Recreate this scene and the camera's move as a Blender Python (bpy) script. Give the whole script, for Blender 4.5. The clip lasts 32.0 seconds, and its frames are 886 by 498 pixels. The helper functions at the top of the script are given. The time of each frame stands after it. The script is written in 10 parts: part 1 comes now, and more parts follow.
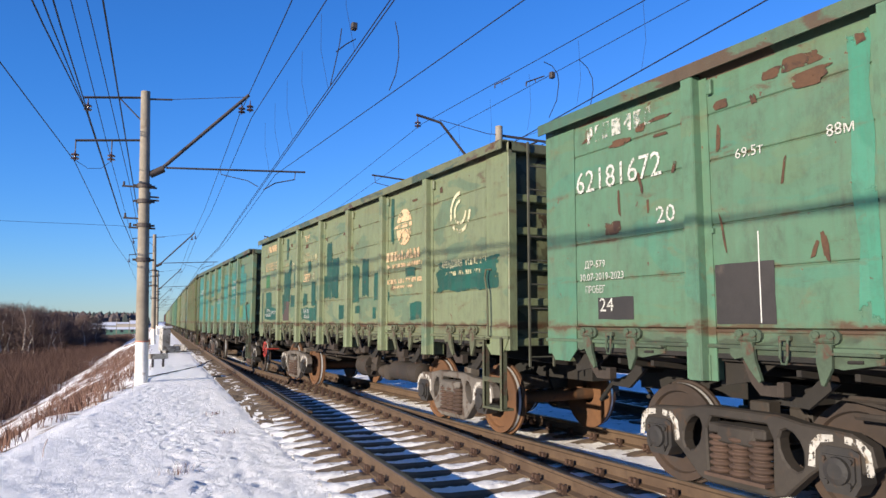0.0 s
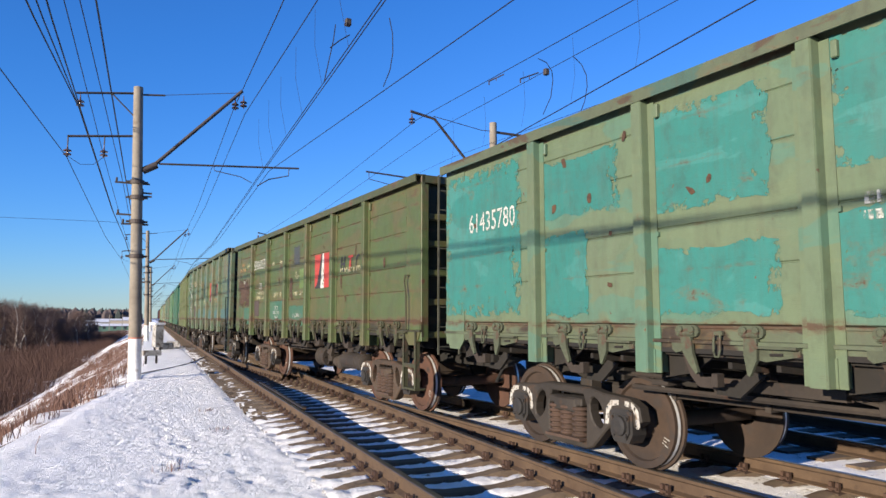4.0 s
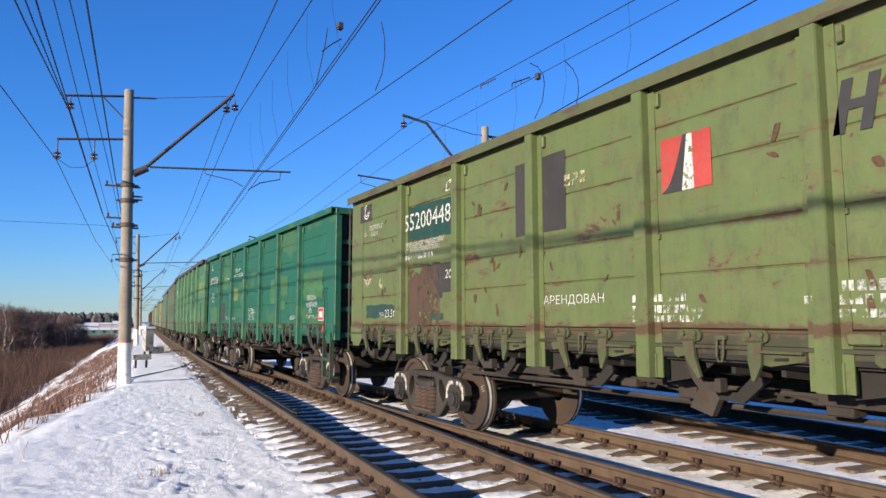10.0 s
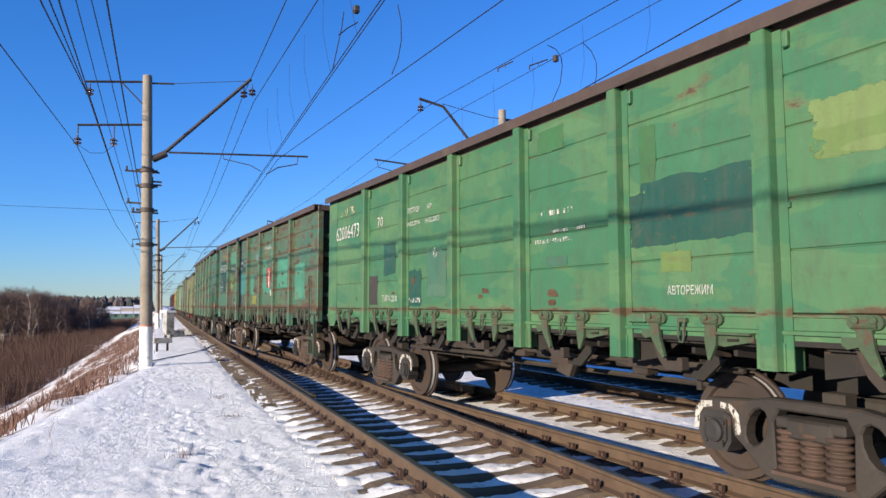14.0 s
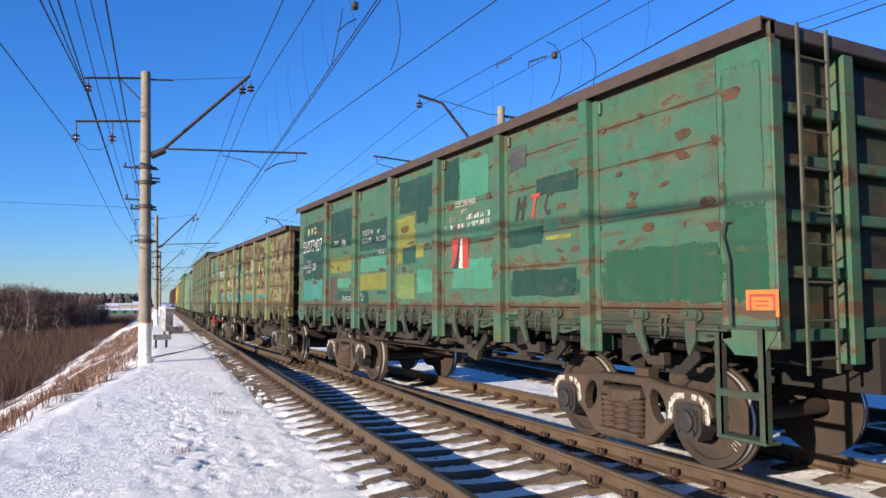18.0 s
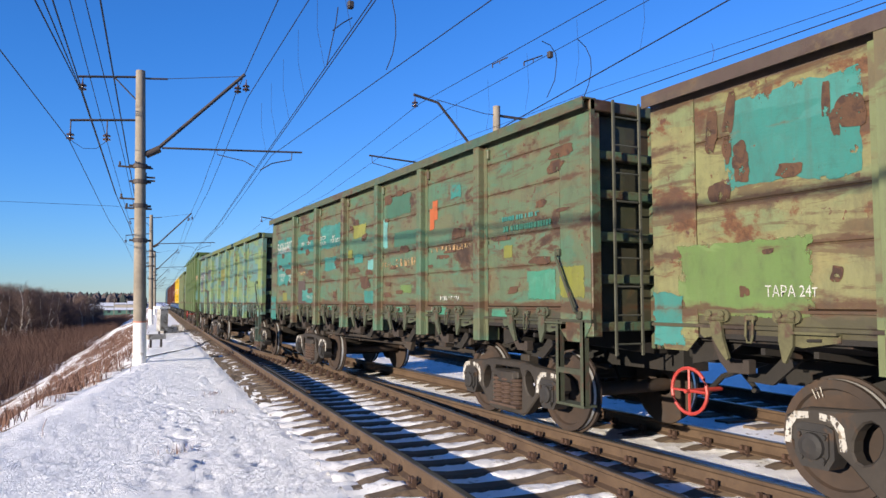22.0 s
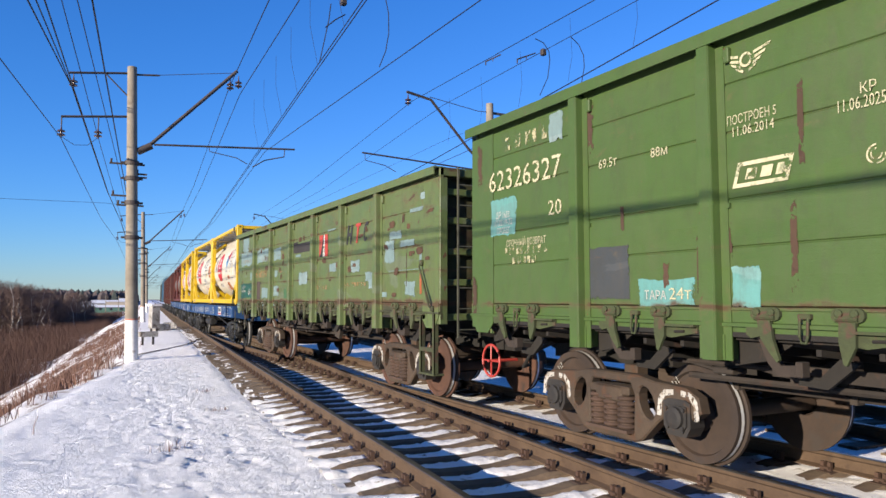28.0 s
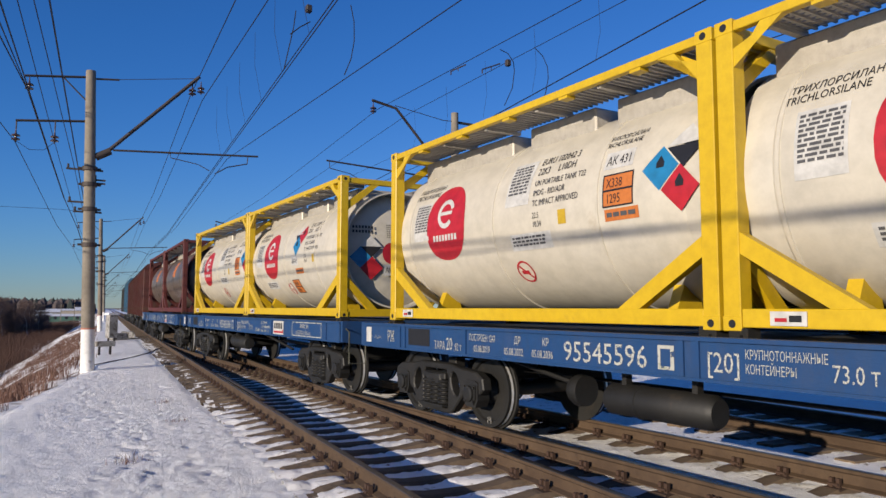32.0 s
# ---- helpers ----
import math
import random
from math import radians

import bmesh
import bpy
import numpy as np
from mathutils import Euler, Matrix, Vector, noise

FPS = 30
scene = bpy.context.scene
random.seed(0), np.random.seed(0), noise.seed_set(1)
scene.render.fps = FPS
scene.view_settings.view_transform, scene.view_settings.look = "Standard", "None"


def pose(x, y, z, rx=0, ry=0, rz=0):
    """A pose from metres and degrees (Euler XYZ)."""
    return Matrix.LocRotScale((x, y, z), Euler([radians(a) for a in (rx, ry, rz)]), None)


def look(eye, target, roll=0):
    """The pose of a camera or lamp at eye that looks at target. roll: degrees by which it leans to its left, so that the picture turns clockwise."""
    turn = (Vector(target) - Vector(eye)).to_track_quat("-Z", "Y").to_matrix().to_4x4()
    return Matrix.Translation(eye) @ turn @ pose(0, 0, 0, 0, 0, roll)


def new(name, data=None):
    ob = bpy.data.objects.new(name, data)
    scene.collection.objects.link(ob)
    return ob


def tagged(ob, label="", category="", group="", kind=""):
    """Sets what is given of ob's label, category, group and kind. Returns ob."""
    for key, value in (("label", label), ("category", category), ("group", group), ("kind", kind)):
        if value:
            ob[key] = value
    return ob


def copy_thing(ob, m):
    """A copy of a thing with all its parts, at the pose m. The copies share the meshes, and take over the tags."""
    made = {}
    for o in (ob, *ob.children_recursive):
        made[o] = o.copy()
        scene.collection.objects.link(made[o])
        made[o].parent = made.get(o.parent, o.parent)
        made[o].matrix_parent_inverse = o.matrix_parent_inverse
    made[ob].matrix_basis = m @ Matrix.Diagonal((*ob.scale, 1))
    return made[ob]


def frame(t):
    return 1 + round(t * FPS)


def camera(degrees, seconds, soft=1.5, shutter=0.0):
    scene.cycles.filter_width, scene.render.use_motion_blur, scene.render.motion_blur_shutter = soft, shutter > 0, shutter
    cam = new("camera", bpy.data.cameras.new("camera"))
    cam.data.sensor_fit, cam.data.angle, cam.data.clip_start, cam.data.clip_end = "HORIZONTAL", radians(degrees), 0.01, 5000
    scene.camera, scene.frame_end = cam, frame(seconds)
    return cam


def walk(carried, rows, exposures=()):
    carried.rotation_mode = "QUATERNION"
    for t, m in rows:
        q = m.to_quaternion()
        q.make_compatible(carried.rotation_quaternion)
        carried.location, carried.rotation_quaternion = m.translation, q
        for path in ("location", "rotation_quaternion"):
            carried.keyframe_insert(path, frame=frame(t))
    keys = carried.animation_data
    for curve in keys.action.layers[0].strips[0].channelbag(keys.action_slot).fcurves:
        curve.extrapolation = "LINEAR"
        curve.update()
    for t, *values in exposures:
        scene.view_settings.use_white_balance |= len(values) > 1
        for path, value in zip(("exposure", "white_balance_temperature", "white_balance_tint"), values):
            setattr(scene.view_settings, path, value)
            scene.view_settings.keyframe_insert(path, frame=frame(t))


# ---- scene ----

import itertools

# ---------------------------------------------------------------- camera and its path
EYE = (0.0, 0.0, 1.56)          # z = 0 is the top of the rails
TURNS = (
    (0, 27.39, 5.77), (0.5, 27.40, 5.71), (1, 27.41, 5.68), (1.5, 27.48, 5.63),
    (2, 27.58, 5.57), (2.5, 27.67, 5.54), (3, 27.76, 5.53), (3.5, 27.82, 5.50),
    (5.5, 28.02, 5.52), (6, 28.07, 5.52), (6.5, 28.13, 5.56), (7, 28.19, 5.60),
    (7.5, 28.23, 5.65), (8, 28.29, 5.65), (8.5, 28.35, 5.78), (9, 28.44, 5.84),
    (9.5, 28.53, 5.85), (10, 28.54, 5.81), (10.5, 28.46, 5.78), (11, 28.36, 5.67),
    (11.5, 28.30, 5.58), (12, 28.23, 5.52), (12.5, 27.63, 5.06), (13, 27.39, 4.80),
    (13.5, 27.26, 4.59), (14, 27.16, 4.53), (14.5, 27.16, 4.49), (16.5, 26.97, 4.37),
    (17, 27.02, 4.34), (17.5, 27.15, 4.31), (18, 27.25, 4.26), (18.5, 27.32, 4.20),
    (19, 27.38, 4.12), (19.5, 27.44, 3.99), (20, 27.52, 3.88), (20.5, 27.59, 3.87),
    (21, 27.65, 3.91), (21.5, 27.61, 4.25), (22, 27.61, 4.22), (22.5, 27.72, 4.14),
    (23, 27.97, 4.07), (23.5, 28.08, 4.12), (24, 28.34, 4.14), (24.5, 28.54, 4.19),
    (25, 28.71, 4.19), (25.5, 28.83, 4.20), (27.5, 28.36, 4.00), (28, 28.17, 4.01),
    (28.5, 27.97, 3.98), (29, 27.86, 3.88), (29.5, 27.85, 3.86), (30, 28.46, 3.91),
    (30.5, 29.45, 4.28), (31, 30.10, 4.47), (31.5, 30.57, 4.61), (32, 31.01, 4.71),
)


def aim(yaw, pitch):
    y, p = radians(yaw), radians(pitch)
    way = Vector((math.sin(y) * math.cos(p), math.cos(y) * math.cos(p), math.sin(p)))
    return look(EYE, Vector(EYE) + way, 0.06)


cam = camera(63.6, 32.0, soft=1.5)
walk(cam, [(t, aim(a, b)) for t, a, b in TURNS],
     exposures=((0, 0.95), (29.5, 0.92), (31, 0.58), (32, 0.20)))

# ---------------------------------------------------------------- sky and sun
SUN_BEARING, SUN_HEIGHT = 70.0, 12.8      # the way the light goes, right of +Y; degrees above the horizon
world = bpy.data.worlds.new("sky")
scene.world = world
world.use_nodes = True
wn = world.node_tree
sky = wn.nodes.new("ShaderNodeTexSky")
sky.sky_type = "NISHITA"
sky.sun_disc = False
sky.sun_elevation = radians(SUN_HEIGHT)
sky.sun_rotation = radians(180 + SUN_BEARING)
sky.air_density, sky.dust_density, sky.ozone_density = 1.0, 0.0, 3.6
cold = wn.nodes.new("ShaderNodeMix")            # the deep blue of a dry frosty sky
cold.data_type, cold.blend_type = "RGBA", "MULTIPLY"
cold.inputs[0].default_value = 1.0
grey = wn.nodes.new("ShaderNodeRGBToBW")
wn.links.new(sky.outputs[0], grey.inputs[0])
pale = wn.nodes.new("ShaderNodeMapRange")        # the bright haze low in the sky keeps more of its red
pale.inputs["From Min"].default_value, pale.inputs["From Max"].default_value = 1.6, 4.6
wn.links.new(grey.outputs[0], pale.inputs["Value"])
tint = wn.nodes.new("ShaderNodeMix")
tint.data_type = "RGBA"
tint.inputs[6].default_value, tint.inputs[7].default_value = (0.39, 0.95, 1.68, 1.0), (0.70, 0.92, 1.40, 1.0)
wn.links.new(pale.outputs[0], tint.inputs[0])
wn.links.new(tint.outputs[2], cold.inputs[7])
wn.links.new(sky.outputs[0], cold.inputs[6])
wn.links.new(cold.outputs[2], wn.nodes["Background"].inputs[0])
wn.nodes["Background"].inputs[1].default_value = 0.073
sun_data = bpy.data.lights.new("sun", "SUN")
sun_data.energy, sun_data.angle, sun_data.color = 5.4, radians(0.5), (1.0, 0.87, 0.70)
sun = new("sun", sun_data)
b, e = radians(SUN_BEARING), radians(SUN_HEIGHT)
ray = Vector((math.sin(b) * math.cos(e), math.cos(b) * math.cos(e), -math.sin(e)))
sun.matrix_world = look((0, 0, 60), Vector((0, 0, 60)) + ray)


# ---------------------------------------------------------------- materials
def material(name, rough=0.8, metal=0.0):
    m = bpy.data.materials.new(name)
    m.use_nodes = True
    n = m.node_tree.nodes
    p = n["Principled BSDF"]
    p.inputs["Roughness"].default_value, p.inputs["Metallic"].default_value = rough, metal
    return m, m.node_tree, p


def node(tree, kind, **values):
    n = tree.nodes.new(kind)
    for key, value in values.items():
        if key in n.inputs:
            n.inputs[key].default_value = value
    return n


def coords(tree, generated="Object", scale=(1, 1, 1), shift=(0, 0, 0)):
    tc = tree.nodes.new("ShaderNodeTexCoord")
    mp = tree.nodes.new("ShaderNodeMapping")
    mp.inputs["Scale"].default_value, mp.inputs["Location"].default_value = scale, shift
    tree.links.new(tc.outputs[generated], mp.inputs[0])
    return mp.outputs[0]


def noise_at(tree, vec, scale, detail=4.0, rough=0.55, distort=0.0):
    n = node(tree, "ShaderNodeTexNoise", Scale=scale, Detail=detail, Roughness=rough, Distortion=distort)
    tree.links.new(vec, n.inputs["Vector"])
    return n.outputs["Fac"]


def step(tree, fac, lo, hi, flip=False):
    r = node(tree, "ShaderNodeMapRange")
    r.inputs["From Min"].default_value, r.inputs["From Max"].default_value = lo, hi
    if flip:
        r.inputs["To Min"].default_value, r.inputs["To Max"].default_value = 1.0, 0.0
    tree.links.new(fac, r.inputs["Value"])
    return r.outputs[0]


def mix(tree, fac, a, b_):
    n = tree.nodes.new("ShaderNodeMix")
    n.data_type = "RGBA"
    for value, sock in ((fac, n.inputs[0]), (a, n.inputs[6]), (b_, n.inputs[7])):
        if isinstance(value, bpy.types.NodeSocket):
            tree.links.new(value, sock)
        elif isinstance(value, (int, float)):
            sock.default_value = value
        else:
            sock.default_value = (*value, 1.0)
    return n.outputs[2]


def math_node(tree, op, a, b_=0.0):
    n = tree.nodes.new("ShaderNodeMath")
    n.operation = op
    for value, sock in ((a, n.inputs[0]), (b_, n.inputs[1])):
        if isinstance(value, bpy.types.NodeSocket):
            tree.links.new(value, sock)
        else:
            sock.default_value = value
    return n.outputs[0]


def bump(tree, p, height, strength=0.3, distance=0.01):
    n = node(tree, "ShaderNodeBump", Strength=strength, Distance=distance)
    tree.links.new(height, n.inputs["Height"])
    tree.links.new(n.outputs[0], p.inputs["Normal"])


def worn(m, scale=16.0, lo=0.36, hi=0.42):
    """Paint rubbed off in small flecks."""
    t = m.node_tree
    t.links.new(step(t, noise_at(t, coords(t, "Object", (1, 1, 1)), scale, 6, 0.65), lo, hi), t.nodes["Principled BSDF"].inputs["Alpha"])
    return m


def grainy(name, dark, light, scale=8.0, rough=0.8, metal=0.0, spots=None, spot_amount=0.35, bumpy=0.3, deep=0.01):
    """A weathered surface: two colours in two sizes of noise, and stains of a third."""
    m, t, p = material(name, rough, metal)
    v = coords(t)
    big, fine = noise_at(t, v, scale * 0.22, 5), noise_at(t, v, scale * 3.0, 6, 0.65)
    c = mix(t, step(t, big, 0.35, 0.65), dark, light)
    c = mix(t, math_node(t, "MULTIPLY", step(t, fine, 0.4, 0.75), 0.45), c, [x * 0.6 for x in dark])
    if spots:
        s = noise_at(t, v, scale * 0.7, 7, 0.62, 0.4)
        c = mix(t, step(t, s, 0.72 - spot_amount * 0.5, 0.80 - spot_amount * 0.5), c, spots)
    t.links.new(c, p.inputs["Base Color"])
    bump(t, p, fine, bumpy, deep)
    return m


def plain(name, colour, rough=0.6, metal=0.0, glow=0.0):
    m, t, p = material(name, rough, metal)
    v = coords(t)
    f = noise_at(t, v, 9.0, 5)
    c = mix(t, step(t, f, 0.35, 0.7), colour, [x * 0.72 for x in colour])
    t.links.new(c, p.inputs["Base Color"])
    return m


SEAMS = (1.50, 1.98, 2.37, 2.92, 3.32)          # heights of the weld seams on the wagon sides


def own_coords(tree, scale, shift):
    """Object coordinates moved by a chance amount of each piece, so that no two sheets wear alike."""
    v = coords(tree, "Object", (1, 1, 1), (0, 0, 0))
    info = tree.nodes.new("ShaderNodeObjectInfo")
    join = tree.nodes.new("ShaderNodeCombineXYZ")
    tree.links.new(math_node(tree, "MULTIPLY", info.outputs["Random"], 71.0), join.inputs[1])
    add = tree.nodes.new("ShaderNodeVectorMath")
    tree.links.new(v, add.inputs[0])
    tree.links.new(join.outputs[0], add.inputs[1])
    mp = tree.nodes.new("ShaderNodeMapping")
    mp.inputs["Scale"].default_value, mp.inputs["Location"].default_value = scale, shift
    tree.links.new(add.outputs[0], mp.inputs[0])
    return mp.outputs[0], info.outputs["Random"], v


def wagon_paint(name, base, second, third, patchy=0.4, rust=0.3, seed=0.0, fade=0.25, pits=0.0, rusty=(0.060, 0.032, 0.016)):
    """Sheet steel under many coats: faded paint, brushed-over areas, rust along the seams and road dirt."""
    m, t, p = material(name, 0.55)
    v, chance, bare = own_coords(t, (1, 1, 1), (seed * 3.7, seed * 11.3, seed * 5.1))
    long_ = own_coords(t, (1, 0.34, 2.0), (seed * 2.1, seed * 7.7, seed * 3.3))[0]
    broad = noise_at(t, v, 0.8, 5, 0.6)
    fine = noise_at(t, v, 14.0, 7, 0.7)
    mid = noise_at(t, long_, 2.6, 9, 0.72, 0.7)
    specks = noise_at(t, v, 7.0, 8, 0.6, 0.3)
    swath = noise_at(t, own_coords(t, (1, 0.45, 1.3), (seed * 1.3, seed * 4.9, seed))[0], 1.5, 5, 0.5, 0.7)
    dirt = min(1.0, 0.25 + 1.4 * rust)
    base, second, third = [[0.91 * x for x in q] for q in (base, second, third)]
    c = mix(t, math_node(t, "MULTIPLY", step(t, broad, 0.3, 0.7), fade * 2), base, [0.82 * x + 0.16 * max(base) for x in base])
    edge = 0.66 - 0.22 * patchy
    c = mix(t, step(t, swath, edge, edge + 0.02), c, second)
    edge = 0.34 + 0.16 * patchy
    c = mix(t, step(t, swath, edge, edge - 0.02), c, third)
    c = mix(t, math_node(t, "MULTIPLY", chance, 0.22), c, [0.74 * x for x in base])
    # vertical runs of grime
    runs = noise_at(t, own_coords(t, (1, 5.0, 0.25), (seed, seed, seed))[0], 3.0, 5, 0.6)
    c = mix(t, math_node(t, "MULTIPLY", step(t, runs, 0.46, 0.75), 0.32 * dirt), c, (0.060, 0.051, 0.036))
    dusty = noise_at(t, v, 1.7, 6, 0.7)
    c = mix(t, math_node(t, "MULTIPLY", step(t, dusty, 0.5, 0.75), 0.24 * dirt), c, (0.096, 0.075, 0.051))
    # pits: small chips through to bare rust, in clusters
    crowd = step(t, noise_at(t, v, 1.3, 3, 0.5), 0.36, 0.62)
    chip = math_node(t, "ADD", noise_at(t, own_coords(t, (1, 1.25, 0.9), (seed * 4.1, seed, seed * 2.7))[0], 12.0, 4, 0.5, 0.2), math_node(t, "MULTIPLY", crowd, 0.10))
    edge = 0.86 - 0.13 * min(max(rust, pits), 1.45)
    c = mix(t, math_node(t, "MULTIPLY", step(t, chip, edge - 0.03, edge), 0.5), c, [min(0.4, 1.2 * x + 0.02) for x in base])
    c = mix(t, step(t, chip, edge, edge + 0.015), c, (0.085, 0.036, 0.016))
    c = mix(t, step(t, chip, edge + 0.035, edge + 0.06), c, (0.040, 0.021, 0.013))
    # rust: blotches that eat in from pits, pale-edged, and thin smears along the sheet
    blot = noise_at(t, own_coords(t, (1, 0.75, 1.25), (seed * 5.3, seed * 1.7, seed * 9.1))[0], 1.7, 10, 0.72, 0.3)
    edge = 0.735 - 0.20 * rust
    c = mix(t, math_node(t, "MULTIPLY", step(t, blot, edge - 0.06, edge), 0.45), c, (0.098, 0.072, 0.036))
    c = mix(t, step(t, blot, edge, edge + 0.03), c, rusty)
    c = mix(t, step(t, blot, edge + 0.035, edge + 0.09), c, [0.56 * x for x in rusty])
    edge = 0.73 - 0.22 * min(rust, 1.0)
    c = mix(t, math_node(t, "MULTIPLY", step(t, mid, edge, edge + 0.06), 0.7), c, (0.062, 0.033, 0.018))
    # rust and dirt that creep out of the weld seams
    parts_ = t.nodes.new("ShaderNodeSeparateXYZ")
    t.links.new(bare, parts_.inputs[0])
    near_seam = None
    for h in SEAMS:
        d = math_node(t, "ABSOLUTE", math_node(t, "SUBTRACT", parts_.outputs[2], h))
        if h == SEAMS[0]:                              # the lowest seam rusts furthest
            d = math_node(t, "SUBTRACT", d, 0.05)
        near_seam = d if near_seam is None else math_node(t, "MINIMUM", near_seam, d)
    creep = math_node(t, "SUBTRACT", math_node(t, "MULTIPLY", noise_at(t, own_coords(t, (1, 1.2, 3.0), (seed, seed * 3.1, seed))[0], 2.4, 9, 0.7), 0.30), near_seam)
    edge = 0.212 - 0.10 * min(rust, 1.0)
    c = mix(t, math_node(t, "MULTIPLY", step(t, creep, edge - 0.03, edge), 0.4), c, (0.085, 0.058, 0.032))
    c = mix(t, math_node(t, "MULTIPLY", step(t, creep, edge, edge + 0.025), 0.85), c, (0.056, 0.029, 0.015))
    edge = 0.74 - 0.10 * rust
    c = mix(t, step(t, specks, edge, edge + 0.02), c, (0.066, 0.030, 0.018))
    c = mix(t, math_node(t, "MULTIPLY", step(t, fine, 0.52, 0.8), 0.24 * dirt), c, (0.072, 0.054, 0.036))
    soot = noise_at(t, own_coords(t, (1, 1.0, 0.55), (seed, seed * 2.3, seed * 0.7))[0], 5.5, 10, 0.78, 0.2)
    c = mix(t, math_node(t, "MULTIPLY", step(t, soot, 0.50, 0.72), 0.55 * dirt), c, (0.030, 0.026, 0.019))
    c = mix(t, math_node(t, "MULTIPLY", step(t, soot, 0.44, 0.28), 0.22), c, [min(0.5, 1.5 * x + 0.12 * max(base)) for x in base])
    t.links.new(c, p.inputs["Base Color"])
    p.inputs["Specular IOR Level"].default_value = 0.4
    dents = noise_at(t, v, 2.2, 2, 0.5)
    bump(t, p, math_node(t, "ADD", math_node(t, "MULTIPLY", dents, 2.0), math_node(t, "ADD", math_node(t, "MULTIPLY", mid, 0.7), math_node(t, "MULTIPLY", fine, 0.3))), 0.30, 0.025)
    return m


def coat(name, a, b_, *rest, bite=0.42):
    """A later brushed coat of paint, worn like the sheet below it."""
    seed = float(sum(map(ord, name)) % 23) + 101.0
    m = wagon_paint(name, a, b_, [(x + y) * 0.42 for x, y in zip(a, b_)], 0.35, 0.36, seed, 0.12)
    return ragged_edge(m, bite=bite)


def ragged_edge(m, scale=7.0, bite=0.42, soft_=0.015):
    """Paint that ends in an uneven, chipped edge."""
    t = m.node_tree
    parts_ = t.nodes.new("ShaderNodeSeparateXYZ")
    t.links.new(coords(t, "Generated"), parts_.inputs[0])
    far = [math_node(t, "ABSOLUTE", math_node(t, "SUBTRACT", parts_.outputs[k], 0.5)) for k in (1, 2)]
    inner = math_node(t, "SUBTRACT", 0.5, math_node(t, "MAXIMUM", far[0], far[1]))
    ragged = math_node(t, "MULTIPLY", math_node(t, "SUBTRACT", noise_at(t, coords(t), scale, 8, 0.68), 0.53), bite)
    t.links.new(step(t, math_node(t, "ADD", inner, ragged), 0.0, soft_), t.nodes["Principled BSDF"].inputs["Alpha"])
    return m


def snow_material():
    m, t, p = material("trodden_snow", 0.75)
    v = coords(t)
    big, fine, dirt = noise_at(t, v, 0.9, 6), noise_at(t, v, 26, 6, 0.7), noise_at(t, v, 5.5, 8, 0.75)
    c = mix(t, step(t, big, 0.3, 0.7), (0.84, 0.84, 0.85), (0.91, 0.91, 0.92))
    c = mix(t, math_node(t, "MULTIPLY", step(t, dirt, 0.62, 0.72), 0.6), c, (0.42, 0.36, 0.29))
    specks = noise_at(t, v, 38, 4, 0.6)
    c = mix(t, math_node(t, "MULTIPLY", step(t, specks, 0.70, 0.74), 0.5), c, (0.30, 0.25, 0.20))
    t.links.new(c, p.inputs["Base Color"])
    crumbs = noise_at(t, v, 70, 3, 0.6)
    bump(t, p, math_node(t, "ADD", math_node(t, "ADD", fine, math_node(t, "MULTIPLY", crumbs, 0.6)), math_node(t, "MULTIPLY", dirt, 1.5)), 0.8, 0.04)
    return m


def bed_material():
    m, t, p = material("dirty_track_snow", 0.8)
    v = coords(t)
    big, fine, dirt = noise_at(t, v, 1.6, 6), noise_at(t, v, 24, 6, 0.7), noise_at(t, v, 6.5, 8, 0.72)
    c = mix(t, step(t, big, 0.3, 0.7), (0.74, 0.73, 0.72), (0.88, 0.87, 0.87))
    c = mix(t, step(t, dirt, 0.58, 0.66), c, (0.22, 0.17, 0.12))
    t.links.new(c, p.inputs["Base Color"])
    bump(t, p, math_node(t, "ADD", fine, dirt), 0.5, 0.03)
    return m


def slope_material():
    m, t, p = material("dry_grass_slope", 0.95)
    v = coords(t)
    a, f = noise_at(t, v, 0.35, 7, 0.62, 0.6), noise_at(t, v, 9.0, 7, 0.7)
    c = mix(t, step(t, f, 0.35, 0.7), (0.115, 0.062, 0.042), (0.21, 0.125, 0.085))
    c = mix(t, step(t, a, 0.50, 0.55), c, (0.72, 0.71, 0.72))
    t.links.new(c, p.inputs["Base Color"])
    bump(t, p, f, 0.8, 0.12)
    return m


def ledge_material():
    m, t, p = material("snowy_ledge", 0.9)
    v = coords(t)
    a, f = noise_at(t, v, 0.9, 7, 0.68, 0.6), noise_at(t, v, 9.0, 7, 0.7)
    c = mix(t, step(t, a, 0.42, 0.48), (0.17, 0.105, 0.06), (0.76, 0.75, 0.76))
    t.links.new(c, p.inputs["Base Color"])
    bump(t, p, f, 0.8, 0.10)
    return m


def field_material():
    m, t, p = material("winter_field", 0.95)
    v = coords(t)
    a, f = noise_at(t, v, 0.03, 6, 0.6), noise_at(t, v, 1.2, 7, 0.7)
    c = mix(t, step(t, f, 0.3, 0.7), (0.075, 0.048, 0.033), (0.16, 0.10, 0.065))
    c = mix(t, step(t, a, 0.64, 0.67), c, (0.68, 0.68, 0.70))
    t.links.new(c, p.inputs["Base Color"])
    bump(t, p, f, 0.8, 0.4)
    return m


